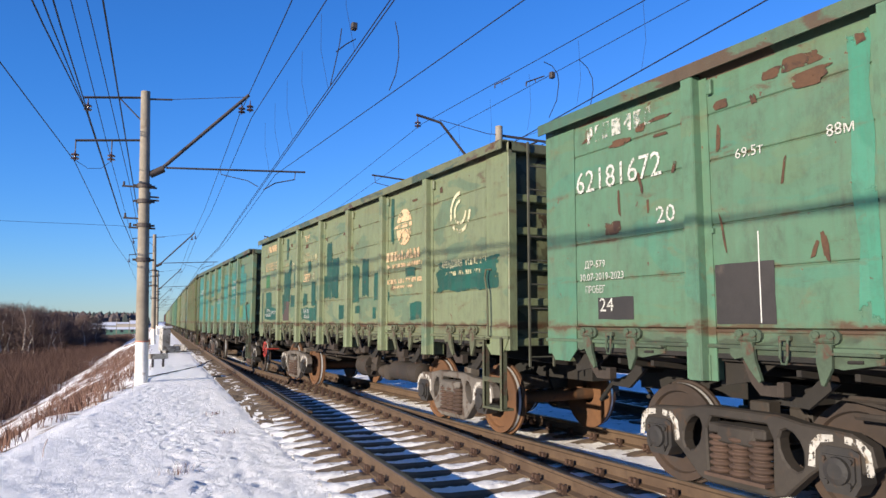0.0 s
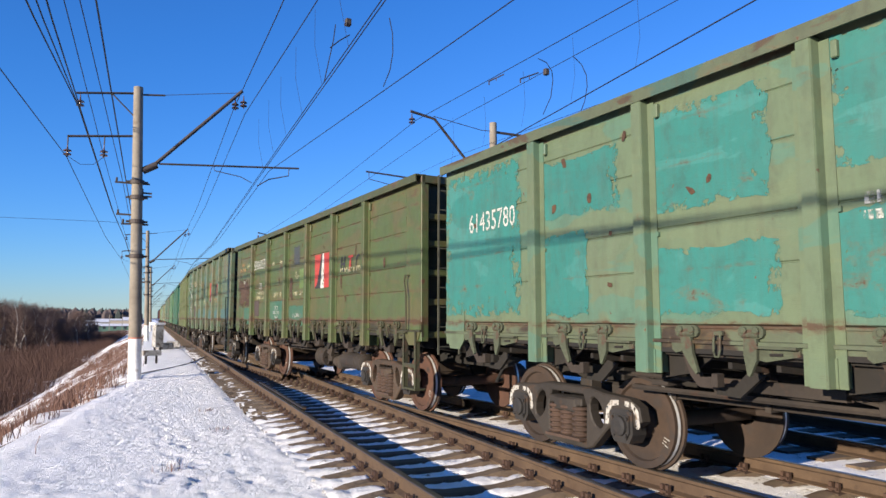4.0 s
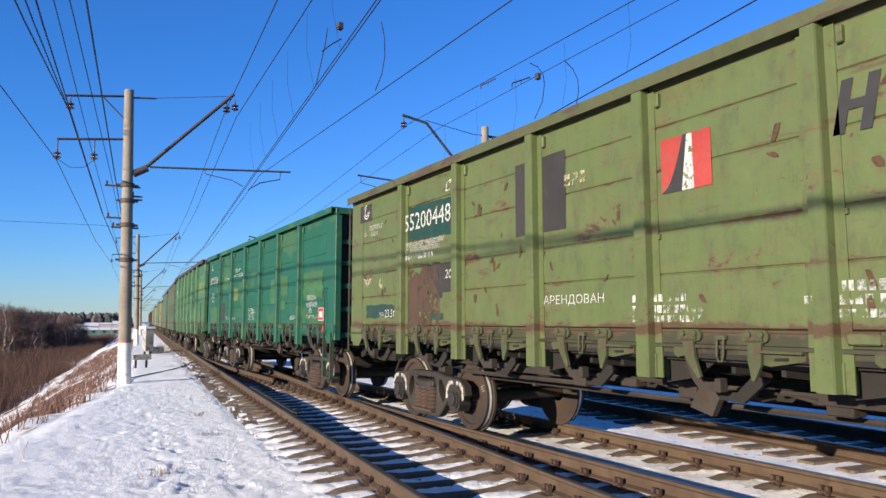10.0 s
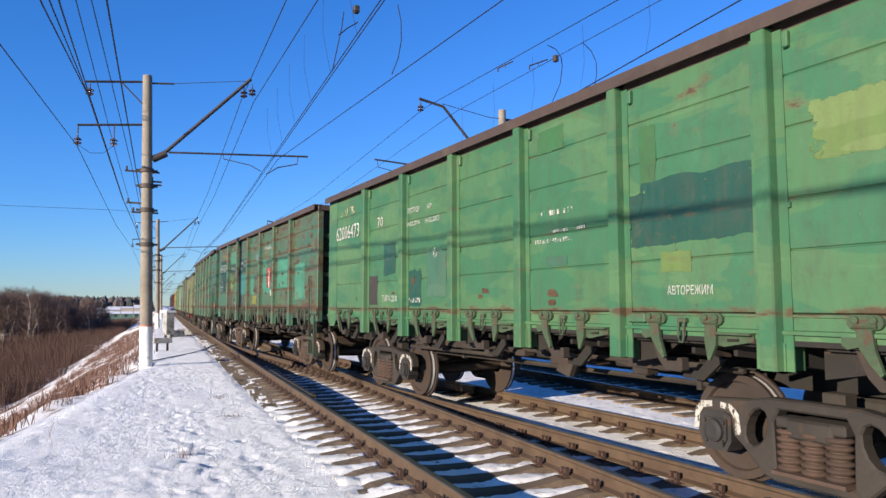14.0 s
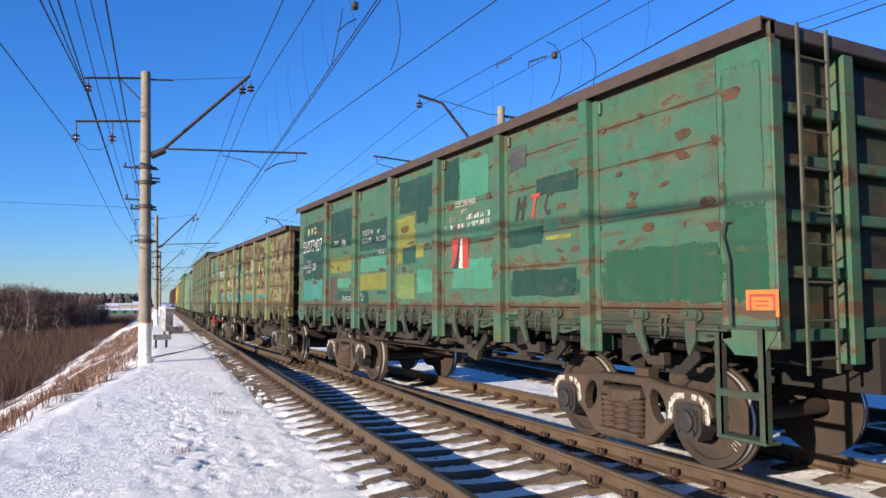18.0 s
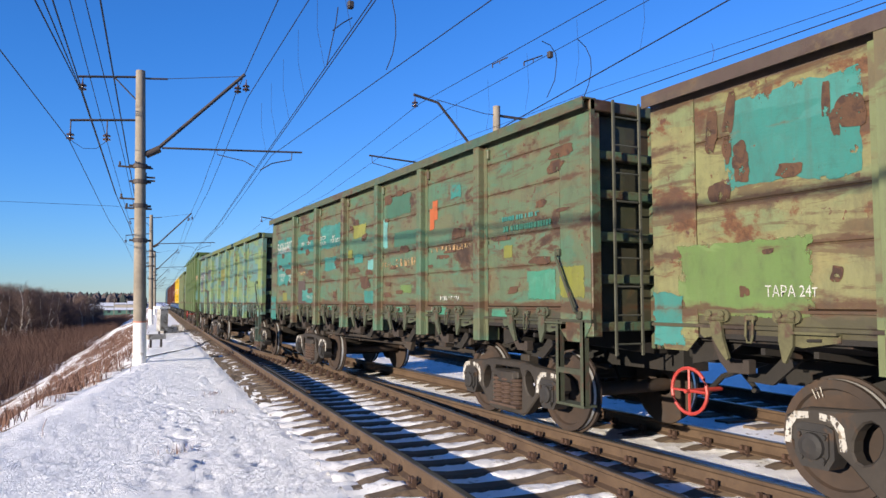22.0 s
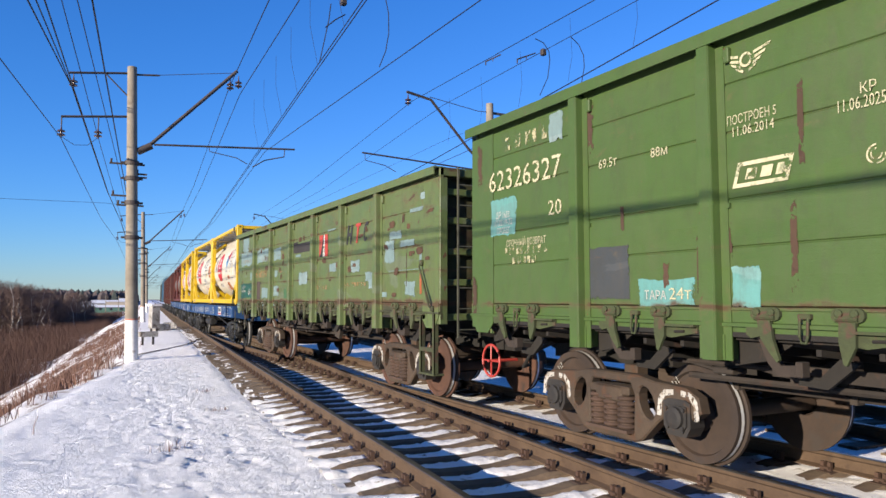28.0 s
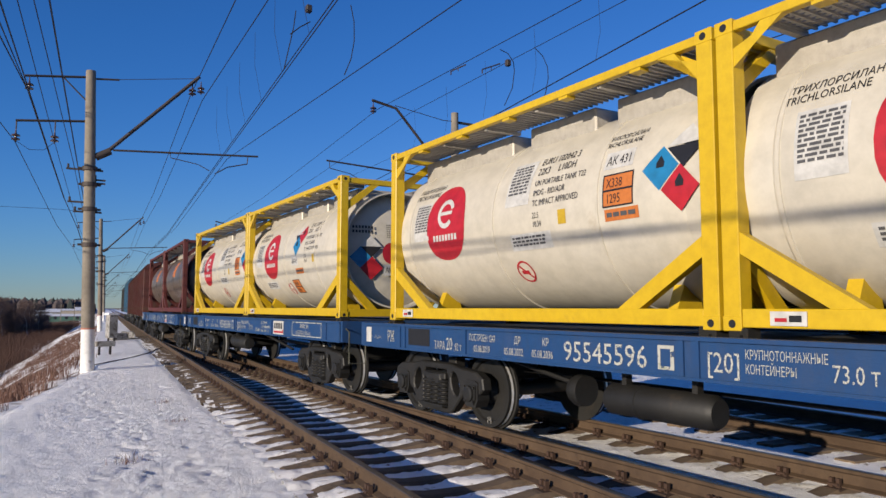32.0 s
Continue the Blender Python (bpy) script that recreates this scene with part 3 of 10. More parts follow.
def build_sleepers():
    """Long turnout sleepers near the camera, plain ones further off; each near one with its rail clips."""
    bed = tagged(new("sleepers"), "stained concrete sleepers half buried in dirty snow", "sleepers", kind="structure")

    def sleeper_mesh(length, seats):
        """Concrete sleeper whose top swells under each rail; seats are measured from its middle."""
        h, w = length / 2, 0.125
        xs = sorted({-h, h, -h + 0.12, h - 0.12, *[round(q + d, 3) for q in seats for d in (-0.52, -0.34, -0.2, 0.2, 0.34, 0.52) if -h < q + d < h]})
        vs, fs = [], []
        for x in xs:
            d = min(abs(x - q) for q in seats)
            top = -0.186 - 0.046 * min(1.0, max(0.0, (d - 0.2) / 0.3)) ** 0.8 - (0.03 if abs(x) > h - 0.01 else 0)
            vs += [(x, -w - 0.02, -0.40), (x, -w, top - 0.035), (x, -w + 0.035, top), (x, w - 0.035, top), (x, w, top - 0.035), (x, w + 0.02, -0.40)]
        for i in range(len(xs) - 1):
            for j in range(5):
                fs.append((6 * i + j, 6 * i + j + 1, 6 * i + 7 + j, 6 * i + 6 + j)[::-1])
        n = 6 * (len(xs) - 1)
        fs += [(0, 1, 2, 3, 4, 5), (n + 5, n + 4, n + 3, n + 2, n + 1, n)]
        return mesh_of("sleeper", vs, fs, [SLEEPER])

    made = {}
    clip = Shape()
    for sx in (-1, 1):
        clip.box(sx * 0.055 - 0.025, sx * 0.055 + 0.03 * sx + 0.02, -0.05, 0.05, -0.186, -0.150)
        clip.box(sx * 0.095 - 0.022, sx * 0.095 + 0.022, -0.055, -0.018, -0.186, -0.092)
        clip.box(sx * 0.095 - 0.022, sx * 0.095 + 0.022, 0.018, 0.055, -0.186, -0.092)
        clip.tube([(sx * 0.13, -0.05, -0.15), (sx * 0.13, 0.05, -0.15)], 0.016, 5)
    clip.box(-0.17, 0.17, -0.09, 0.09, -0.214, -0.181)
    clip_me = clip.mesh("rail_clip", [CLIP])
    for k in range(-25, 70):
        y = 0.1 + 0.55 * k
        left = main_x(y) - 1.35
        off = train_at(y / math.cos(train_at(y)[2]))[0] - main_x(y)
        right = main_x(y) + off + 1.35
        length = round((right - left) * 5) / 5
        xc = (left + right) / 2
        seats = [main_x(y) - 0.797 - xc, main_x(y) + 0.797 - xc, main_x(y) + off - 0.797 - xc, main_x(y) + off + 0.797 - xc]
        key = (length, round(seats[2], 1))
        if key not in made:
            made[key] = sleeper_mesh(length, seats)
        ob = piece("sleeper", made[key], bed, Matrix.Translation((xc, y - (xc - main_x(y)) * MAIN_SLOPE, 0)) @ pose(0, 0, 0, 0, 0, -math.degrees(TURN)))
        if -2.5 < y < 26:
            for r, head in ((main_x(y) - 0.797, TURN), (main_x(y) + 0.797, TURN), (main_x(y) + off - 0.797, 0), (main_x(y) + off + 0.797, 0)):
                yy = y - (r - main_x(y)) * MAIN_SLOPE
                rx = r + (yy - y) * (MAIN_SLOPE if head else 0)
                c = piece("rail_clip", clip_me, ob, ob.matrix_basis.inverted() @ pose(rx, yy, 0, 0, 0, -math.degrees(head)))
    # the rest, to the distance
    s = Shape()
    for k in list(range(70, 500)):
        y = 0.1 + 0.55 * k
        x = main_x(y)
        w = 0.12
        s.add([(x + a * 1.35 + c * w * TURN, y - a * 1.35 * TURN + c * w, z) for a, c, z in ((-1, -1, -0.19), (1, -1, -0.19), (1, 1, -0.19), (-1, 1, -0.19), (-1, -1, -0.32), (1, -1, -0.32), (1, 1, -0.32), (-1, 1, -0.32))],
              [(0, 1, 2, 3), (0, 4, 5, 1), (1, 5, 6, 2), (2, 6, 7, 3), (3, 7, 4, 0)])
    for k in list(range(-10, 60)):
        y = 0.3 + 0.55 * k
        x = third_x(y)
        w = 0.12
        s.add([(x + a * 1.35, y - a * 1.35 * TURN + c * w, z) for a, c, z in ((-1, -1, -0.185), (1, -1, -0.185), (1, 1, -0.185), (-1, 1, -0.185), (-1, -1, -0.32), (1, -1, -0.32), (1, 1, -0.32), (-1, 1, -0.32))],
              [(0, 1, 2, 3), (0, 4, 5, 1), (1, 5, 6, 2), (2, 6, 7, 3), (3, 7, 4, 0)])
    ob = piece("far_sleepers", s.mesh("far_sleepers", [SLEEPER]), bed)
    ob["kind"] = "stuff"


# ---------------------------------------------------------------- wagons
BODY, PITCH = 13.06, 13.92


def bogie_meshes():
    """The parts of a three-piece freight bogie, in its own space: x across, y along, z up from the rail."""
    out = {}
    R = 0.475
    w = Shape()
    for sx in (-1, 1):
        prof = [(-0.067, 0.14), (-0.067, 0.36), (-0.075, 0.40), (-0.075, R + 0.028), (-0.043, R + 0.026), (-0.038, R), (0.062, R - 0.006), (0.062, 0.40), (0.030, 0.385), (0.022, 0.17), (0.10, 0.13), (0.10, 0.0)]
        if sx < 0:
            prof = [(-a, r) for a, r in prof]
        tread = 5
        w.lathe(prof[:tread + 1], (sx * 0.797, 0, 0), "x", 40, 0)
        m0, m1 = (sx * -0.012, R - 0.0016), (sx * 0.022, R - 0.0036)
        w.lathe([prof[tread], m0], (sx * 0.797, 0, 0), "x", 40, 0)
        w.lathe([m0, m1], (sx * 0.797, 0, 0), "x", 40, 1)
        w.lathe([m1, prof[tread + 1]], (sx * 0.797, 0, 0), "x", 40, 0)
        w.lathe([prof[6], (prof[6][0], 0.432)], (sx * 0.797, 0, 0), "x", 40, 0)
        w.lathe([(prof[6][0], 0.432), prof[7]] + prof[8:], (sx * 0.797, 0, 0), "x", 40, 0)
        for k in range(3):       # chalk ticks on the disc
            a = k * 0.09
            x = sx * (0.797 + 0.062)
            w.add([(x + sx * 0.003, 0.34 * math.cos(a + d), 0.34 * math.sin(a + d)) if q == 0 else (x + sx * 0.003, 0.42 * math.cos(a + d), 0.42 * math.sin(a + d)) for q, d in ((0, 0), (1, 0), (1, 0.025), (0, 0.025))], [(0, 1, 2, 3)], 2)
    w.lathe([(-0.8, 0.085), (0.8, 0.085)], (0, 0, 0), "x", 16, 0)
    out["wheelset"] = w.mesh("wheelset", [WHEEL, TYRE, WHITE_MARK], True, True)
    # side frame: cast truss with a spring opening in the middle and two windows
    s = Shape()
    outer = [(-1.20, 0.52), (-1.17, 0.66), (-1.02, 0.735), (-0.62, 0.76), (-0.40, 0.80), (0.40, 0.80), (0.62, 0.76), (1.02, 0.735), (1.17, 0.66), (1.20, 0.52), (1.14, 0.47),
             (1.08, 0.44), (1.07, 0.60), (0.78, 0.60), (0.75, 0.43), (0.66, 0.36), (0.45, 0.16), (0.34, 0.125), (-0.34, 0.125), (-0.45, 0.16), (-0.66, 0.36), (-0.75, 0.43), (-0.78, 0.60), (-1.07, 0.60), (-1.08, 0.44), (-1.14, 0.47)]
    oval = [(0.425 + 0.105 * math.cos(q) - 0.25 * (0.16 * math.sin(q)) + 0.09, 0.535 + 0.16 * math.sin(q)) for q in [k * math.pi / 6 for k in range(12)]]
    holes = [[(-0.33, 0.20), (0.33, 0.20), (0.345, 0.60), (0.29, 0.71), (-0.29, 0.71), (-0.345, 0.60)], oval, [(-y, z) for y, z in oval[::-1]]]
    bm = bmesh.new()
    loops = []
    for ring in [outer] + holes:
        vs = [bm.verts.new((0, y, z)) for y, z in ring]
        loops += [bm.edges.new((vs[i], vs[(i + 1) % len(vs)])) for i in range(len(vs))]
    bmesh.ops.triangle_fill(bm, use_beauty=True, edges=loops)
    ex = bmesh.ops.extrude_face_region(bm, geom=bm.faces[:])
    for g in ex["geom"]:
        if isinstance(g, bmesh.types.BMVert):
            g.co.x += 0.14
    bmesh.ops.recalc_face_normals(bm, faces=bm.faces[:])
    sharp = [e_ for e_ in bm.edges if len(e_.link_faces) == 2 and e_.calc_face_angle(0) > 1.2]
    bmesh.ops.bevel(bm, geom=sharp, offset=0.016, segments=1, affect="EDGES")
    me = bpy.data.meshes.new("side_frame")
    bm.to_mesh(me)
    bm.free()
    me.materials.append(BOGIE)
    out["side_frame"] = me
    sp = Shape()
    for yy in (-0.21, 0.0, 0.21):
        prof = []
        for k in range(6):
            z = 0.235 + k * 0.057
            prof += [(z, 0.070), (z + 0.012, 0.098), (z + 0.026, 0.106), (z + 0.038, 0.098), (z + 0.048, 0.070)]
        sp.lathe(prof, (0, yy, 0), "z", 12)
    sp.box(-0.11, 0.11, -0.315, 0.315, 0.205, 0.235)
    out["spring_set"] = sp.mesh("spring_set", [grainy("rusty_spring", (0.040, 0.024, 0.017), (0.080, 0.045, 0.030), 9, 0.8)], True)
    bo = Shape()
    bo.box(-1.16, 1.16, -0.20, 0.20, 0.50, 0.66, 0, 0.02)
    bo.box(-0.45, 0.45, -0.22, 0.22, 0.55, 0.80, 0, 0.03)
    for sx in (-1, 1):
        bo.box(sx * 1.04 - 0.11, sx * 1.04 + 0.08, -0.30, 0.30, 0.575, 0.665, 0, 0.015)
        bo.box(sx * 0.76 - 0.08, sx * 0.76 + 0.08, -0.10, 0.10, 0.66, 0.86, 0, 0.01)
    out["bolster"] = bo.mesh("bolster", [BOGIE])
    ax = Shape()                                       # bearing housing, a block with a round cover
    ax.prism([(-0.165, 0.12), (-0.165, -0.10), (-0.11, -0.19), (0.11, -0.19), (0.165, -0.10), (0.165, 0.12), (0.10, 0.15), (-0.10, 0.15)][::-1], "x", -0.10, 0.085)
    ax.prism([(-0.13, 0.09), (-0.13, -0.08), (-0.085, -0.155), (0.085, -0.155), (0.13, -0.08), (0.13, 0.09)][::-1], "x", 0.085, 0.105)
    ax.lathe([(0.10, 0.0), (0.10, 0.105), (0.135, 0.10), (0.145, 0.06), (0.145, 0.0)], (0, 0, -0.02), "x", 16)
    for y, z in ((-0.105, 0.06), (0.105, 0.06), (-0.09, -0.11), (0.09, -0.11)):
        ax.lathe([(0.10, 0.0), (0.10, 0.022), (0.125, 0.020), (0.125, 0.0)], (0, y, z), "x", 6)
    ax.box(-0.06, 0.06, -0.05, 0.05, 0.14, 0.22, 0, 0.01)
    out["axle_box"] = ax.mesh("axle_box", [HOUSING])
    wm = Shape()                                       # white paint round the jaw over the bearing
    for q in (-1, 1):
        arch = [(-0.265, -0.03), (-0.205, -0.03), (-0.195, 0.10), (-0.15, 0.165), (-0.045, 0.185), (-0.045, 0.235), (-0.165, 0.225), (-0.24, 0.15)]
        wm.add([(0, q * y, z) for y, z in (arch if q > 0 else arch)], [tuple(range(8))[::-q]])
    out["white_arc"] = wm.mesh("white_arc", [WHITE_MARK])
    br = Shape()
    for sy in (-1, 1):
        br.tube([(-0.72, sy * 0.40, 0.36), (0, sy * 0.33, 0.33), (0.72, sy * 0.40, 0.36)], 0.035, 6)
        for sx in (-1, 1):
            br.box(sx * 0.797 - 0.04, sx * 0.797 + 0.04, sy * 0.40 - 0.03, sy * 0.44 + 0.02, 0.24, 0.56, 0, 0.01)
            br.tube([(sx * 0.55, sy * 0.36, 0.35), (sx * 0.50, sy * 0.22, 0.72)], 0.018, 5)
    br.tube([(0.1, -0.33, 0.33), (0.1, 0.33, 0.40)], 0.025, 5)
    out["brake_rigging"] = br.mesh("brake_rigging", [UNDER])
    return out


BM = bogie_meshes()
WHEELSETS = []          # (wheelset, wagon index, distance of its axle behind the wagon's middle)


def bogie(parent, y, index, dark=False):
    bg = piece("bogie", BM["bolster"], parent, pose(0, y, 0), "grimy cast steel three-piece bogie")
    for sx in (-1, 1):
        turn = pose(sx * 0.98, 0, 0) if sx > 0 else pose(-0.98, 0, 0, 0, 0, 180)
        piece("side_frame", BM["side_frame"], bg, turn)
        piece("spring_set", BM["spring_set"], bg, pose(sx * 1.085, 0, 0))
        for sy in (-1, 1):
            piece("axle_box", BM["axle_box"], bg, pose(sx * 1.05, sy * 0.925, 0.475, 0, 0, 0 if sx > 0 else 180))
            if not dark:
                piece("white_arc", BM["white_arc"], bg, pose(sx * 1.1225, sy * 0.925, 0.475, 0, 0, 0 if sx > 0 else 180), "white paint over the axle box")
    for sy in (-1, 1):
        ws = piece("wheelset", BM["wheelset"], bg, pose(0, sy * 0.925, 0.475), "rusty wheels with bright treads on one axle")
        ws["axle"] = sy * 0.925
    piece("brake_rigging", BM["brake_rigging"], bg)
    if dark:
        for ob in (bg, *bg.children):
            if ob.name.split(".")[0] != "wheelset":
                own_material(ob, BLACK_BOGIE)
            else:
                own_material(ob, BLACK_BOGIE)
    return bg


def coupler_mesh():
    s = Shape()
    s.box(-0.10, 0.10, -0.30, 0.60, 0.94, 1.14, 0, 0.02)
    s.prism([(-0.20, 0.92), (0.18, 0.92), (0.24, 1.02), (0.18, 1.18), (-0.20, 1.18)], "y", -0.46, -0.18)
    s.box(0.08, 0.22, -0.62, -0.40, 0.93, 1.17, 0, 0.02)
    s.box(-0.27, -0.16, -0.55, -0.25, 0.95, 1.15, 0, 0.02)
    s.tube([(0.42, 0.3, 1.0), (0.45, -0.2, 0.82), (0.38, -0.5, 0.60), (0.25, -0.55, 0.62)], 0.028, 6)
    s.tube([(-0.7, 0.35, 1.12), (-0.2, 0.1, 1.22), (0.6, 0.2, 1.2)], 0.014, 5)
    return s.mesh("coupler", [UNDER])


COUPLER = coupler_mesh()


POSTS = [-4.33, -2.598, -0.866, 0.866, 2.598, 4.33]
BAYS = list(zip([-6.53] + POSTS, POSTS + [6.53]))


def gondola_meshes(top):
    """The meshes of an open wagon whose side walls reach up to top."""
    blank = [None]
    out = {}
    hp = top - 0.145                                  # upper edge of the panels
    for key, a, b_ in (("end", 0.5, 2.2), ("mid", 0.0, 1.732)):
        s = Shape()
        lo, hi = a + 0.02, b_ - 0.02
        zs = [1.50] + [h for h in SEAMS[1:] if h < hp - 0.15] + [hp]
        prof = [(-1.470, 1.50)]
        for k in range(len(zs) - 1):
            z0, z1 = zs[k], zs[k + 1]
            g = 0.012
            prof += [(-1.497, z0 + g), (-1.503, (z0 + z1) / 2), (-1.497, z1 - g)]
            if k < len(zs) - 2:
                prof += [(-1.485, z1 - 0.002), (-1.485, z1 + 0.002)]
        prof += [(-1.470, hp)]
        s.prism(prof, "y", lo, hi)
        out["panel_" + key] = s.mesh("side_panel", blank)
        if key == "end":
            lo = 0.0
        f = Shape()                                    # lower strip with the hatch edge
        f.prism([(-1.46, 1.50), (-1.506, 1.496), (-1.506, 1.475), (-1.497, 1.47), (-1.497, 1.38), (-1.525, 1.372), (-1.525, 1.345), (-1.46, 1.345)], "y", lo - 0.02, hi + 0.02)
        f.box(-1.49, -1.45, lo - 0.02, hi + 0.02, 1.27, 1.345)
        out["strip_" + key] = f.mesh("lower_strip", blank)
    s = Shape()
    zb, zt = 1.07, top - 0.11
    s.add([(-d, q * w, z) for z, w in ((zb, 0.165), (zt - 0.03, 0.150)) for d in (1.497, 1.510) for q in (-1, 1)],
          [(0, 1, 3, 2), (4, 6, 7, 5), (0, 4, 5, 1), (1, 5, 7, 3), (3, 7, 6, 2), (2, 6, 4, 0)])
    ring = [(1.50, -1.16), (1.582, -1.0), (1.597, -0.86), (1.597, 0.86), (1.582, 1.0), (1.50, 1.16)]
    vs = [(-d, q * w, z) for z, w in ((zb, 0.074), (zt, 0.062)) for d, q in ring]
    s.add(vs, [(0, 1, 2, 3, 4, 5), (11, 10, 9, 8, 7, 6)] + [(k, k + 6, (k + 1) % 6 + 6, (k + 1) % 6) for k in range(6)])
    s.box(-1.52, -1.30, -0.10, 0.10, 1.07, 1.28)
    s.box(-1.545, -1.50, -0.225, -0.175, hp - 0.16, hp - 0.03, 0, 0.008)          # small lug beside the post
    s.box(-1.525, -1.50, -0.185, -0.16, 2.30, 2.34)
    out["post"] = s.mesh("post", blank)
    s = Shape()
    s.prism([(-1.605, top), (-1.42, top), (-1.42, top - 0.018), (-1.44, top - 0.018), (-1.44, top - 0.20), (-1.492, top - 0.20), (-1.492, top - 0.018), (-1.588, top - 0.018), (-1.588, top - 0.118), (-1.605, top - 0.118)], "y", -6.55, 6.55)
    out["top_rail"] = s.mesh("top_rail", blank)
    s = Shape()
    s.box(-1.499, -1.37, -6.548, -6.398, 1.20, top - 0.15, 0, 0.01)
    out["corner_post"] = s.mesh("corner_post", blank)
    s = Shape()
    s.box(-1.5035, -1.46, -6.53, -6.02, 1.50, hp + 0.0)
    out["corner_sheet"] = s.mesh("corner_sheet", blank)
    s = Shape()
    s.prism([(-6.53, 1.50), (-6.02, 1.50), (-6.02, 1.26), (-6.14, 1.14), (-6.40, 1.14), (-6.53, 1.32)], "x", -1.512, -1.502)
    out["corner_plate"] = s.mesh("corner_plate", blank)
    # end wall: sheet, uprights and ribs
    s = Shape()
    s.box(-1.45, 1.45, -6.40, -6.38, 1.25, top - 0.08)
    out["end_wall"] = s.mesh("end_sheet", blank)
    s = Shape()
    s.box(-0.07, 0.07, -6.53, -6.40, 1.05, top - 0.13, 0, 0.008)
    out["upright"] = s.mesh("end_upright", blank)
    s = Shape()
    s.box(-1.36, 1.36, -6.50, -6.40, -0.05, 0.05, 0, 0.012)
    out["end_rib"] = s.mesh("end_rib", blank)
    s = Shape()
    s.box(-1.50, 1.50, -6.55, -6.38, top - 0.13, top - 0.005, 0, 0.01)
    out["end_cap"] = s.mesh("end_cap", blank)
    s = Shape()
    for x in (-1.22, -0.86):
        s.box(x - 0.013, x + 0.013, -6.592, -6.572, 1.0, top)
    for k in range(9):
        z = 1.12 + k * 0.30
        if z < top - 0.05:
            s.tube([(-1.22, -6.58, z), (-0.86, -6.58, z)], 0.010, 5)
    out["ladder"] = s.mesh("ladder", [STEEL_PALE])
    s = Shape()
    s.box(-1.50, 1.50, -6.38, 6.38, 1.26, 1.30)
    # centre sill drawn deeper than it is, so the space below stays dark
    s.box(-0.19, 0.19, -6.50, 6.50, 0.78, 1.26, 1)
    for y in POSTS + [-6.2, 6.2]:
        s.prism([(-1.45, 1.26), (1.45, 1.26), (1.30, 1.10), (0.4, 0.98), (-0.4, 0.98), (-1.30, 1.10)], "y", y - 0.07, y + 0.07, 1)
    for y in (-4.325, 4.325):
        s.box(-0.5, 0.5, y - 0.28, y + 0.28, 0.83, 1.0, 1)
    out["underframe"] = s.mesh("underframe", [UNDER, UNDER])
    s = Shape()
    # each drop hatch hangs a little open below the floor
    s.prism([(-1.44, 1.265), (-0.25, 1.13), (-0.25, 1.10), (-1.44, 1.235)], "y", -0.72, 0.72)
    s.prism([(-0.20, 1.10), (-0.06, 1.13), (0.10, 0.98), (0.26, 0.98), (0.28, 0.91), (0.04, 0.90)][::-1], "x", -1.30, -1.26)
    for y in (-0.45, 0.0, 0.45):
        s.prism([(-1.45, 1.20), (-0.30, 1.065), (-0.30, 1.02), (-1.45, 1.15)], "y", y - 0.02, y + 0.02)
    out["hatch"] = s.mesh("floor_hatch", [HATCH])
    def knuckle(s, w):
        """Rounded lug plate with two bolt heads on the lower strip."""
        ring = [(-w, 1.40), (w, 1.40)] + [(w + 0.045 * math.sin(q * math.pi / 5), 1.45 - 0.05 * math.cos(q * math.pi / 5)) for q in range(1, 5)] + [(w, 1.50), (-w, 1.50)] + \
            [(-w - 0.045 * math.sin(q * math.pi / 5), 1.45 + 0.05 * math.cos(q * math.pi / 5)) for q in range(1, 5)]
        s.prism(ring, "x", -1.530, -1.498)
        for y in (-w * 0.75, w * 0.75):
            s.lathe([(-0.026, 0.0), (-0.026, 0.020), (-0.020, 0.030), (0, 0.030)], (-1.530, y, 1.462), "x", 8)
        s.tube([(-1.536, -w * 1.05, 1.425), (-1.536, w * 1.05, 1.425)], 0.018, 6)
    s = Shape()                                        # hatch hinge: knuckle, hanging blade and slotted side bracket
    knuckle(s, 0.075)
    s.prism([(-0.065, 1.40), (0.055, 1.40), (0.060, 1.27), (0.030, 1.115), (0.008, 1.105), (-0.060, 1.235)], "x", -1.545, -1.515)
    s.prism([(-0.41, 1.325), (-0.05, 1.325), (-0.05, 1.235), (-0.12, 1.225), (-0.41, 1.275)], "x", -1.512, -1.498)
    s.prism([(-0.41, 1.345), (-0.05, 1.345), (-0.05, 1.325), (-0.41, 1.325)], "x", -1.56, -1.45)
    s.tube([(-1.515, -0.27, 1.285), (-1.515, -0.16, 1.280)], 0.013, 6, 1)
    out["hinge"] = s.mesh("hatch_hinge", [None, UNDER])
    s = Shape()                                        # hatch lock: knuckle and swung arm
    knuckle(s, 0.085)
    s.prism([(-0.055, 1.40), (0.06, 1.40), (0.035, 1.27), (-0.035, 1.17), (-0.105, 1.09), (-0.125, 1.11), (-0.075, 1.26)], "x", -1.545, -1.515)
    s.prism([(0.02, 1.345), (0.17, 1.345), (0.17, 1.29), (0.13, 1.26), (0.04, 1.28)], "x", -1.53, -1.50)
    out["lock"] = s.mesh("hatch_lock", blank)
    s = Shape()                                        # bent lever that holds the hatch shut
    s.prism([(0.15, 1.33), (0.05, 1.33), (-0.02, 1.14), (-0.075, 1.06), (-0.235, 1.075), (-0.255, 1.02), (-0.20, 0.985), (-0.045, 0.985), (0.035, 1.07)], "x", -1.46, -1.41)
    s.box(-1.475, -1.38, -0.26, -0.20, 0.985, 1.10, 0, 0.008)
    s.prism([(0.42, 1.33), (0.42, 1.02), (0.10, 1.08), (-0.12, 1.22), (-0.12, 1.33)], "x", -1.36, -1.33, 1)
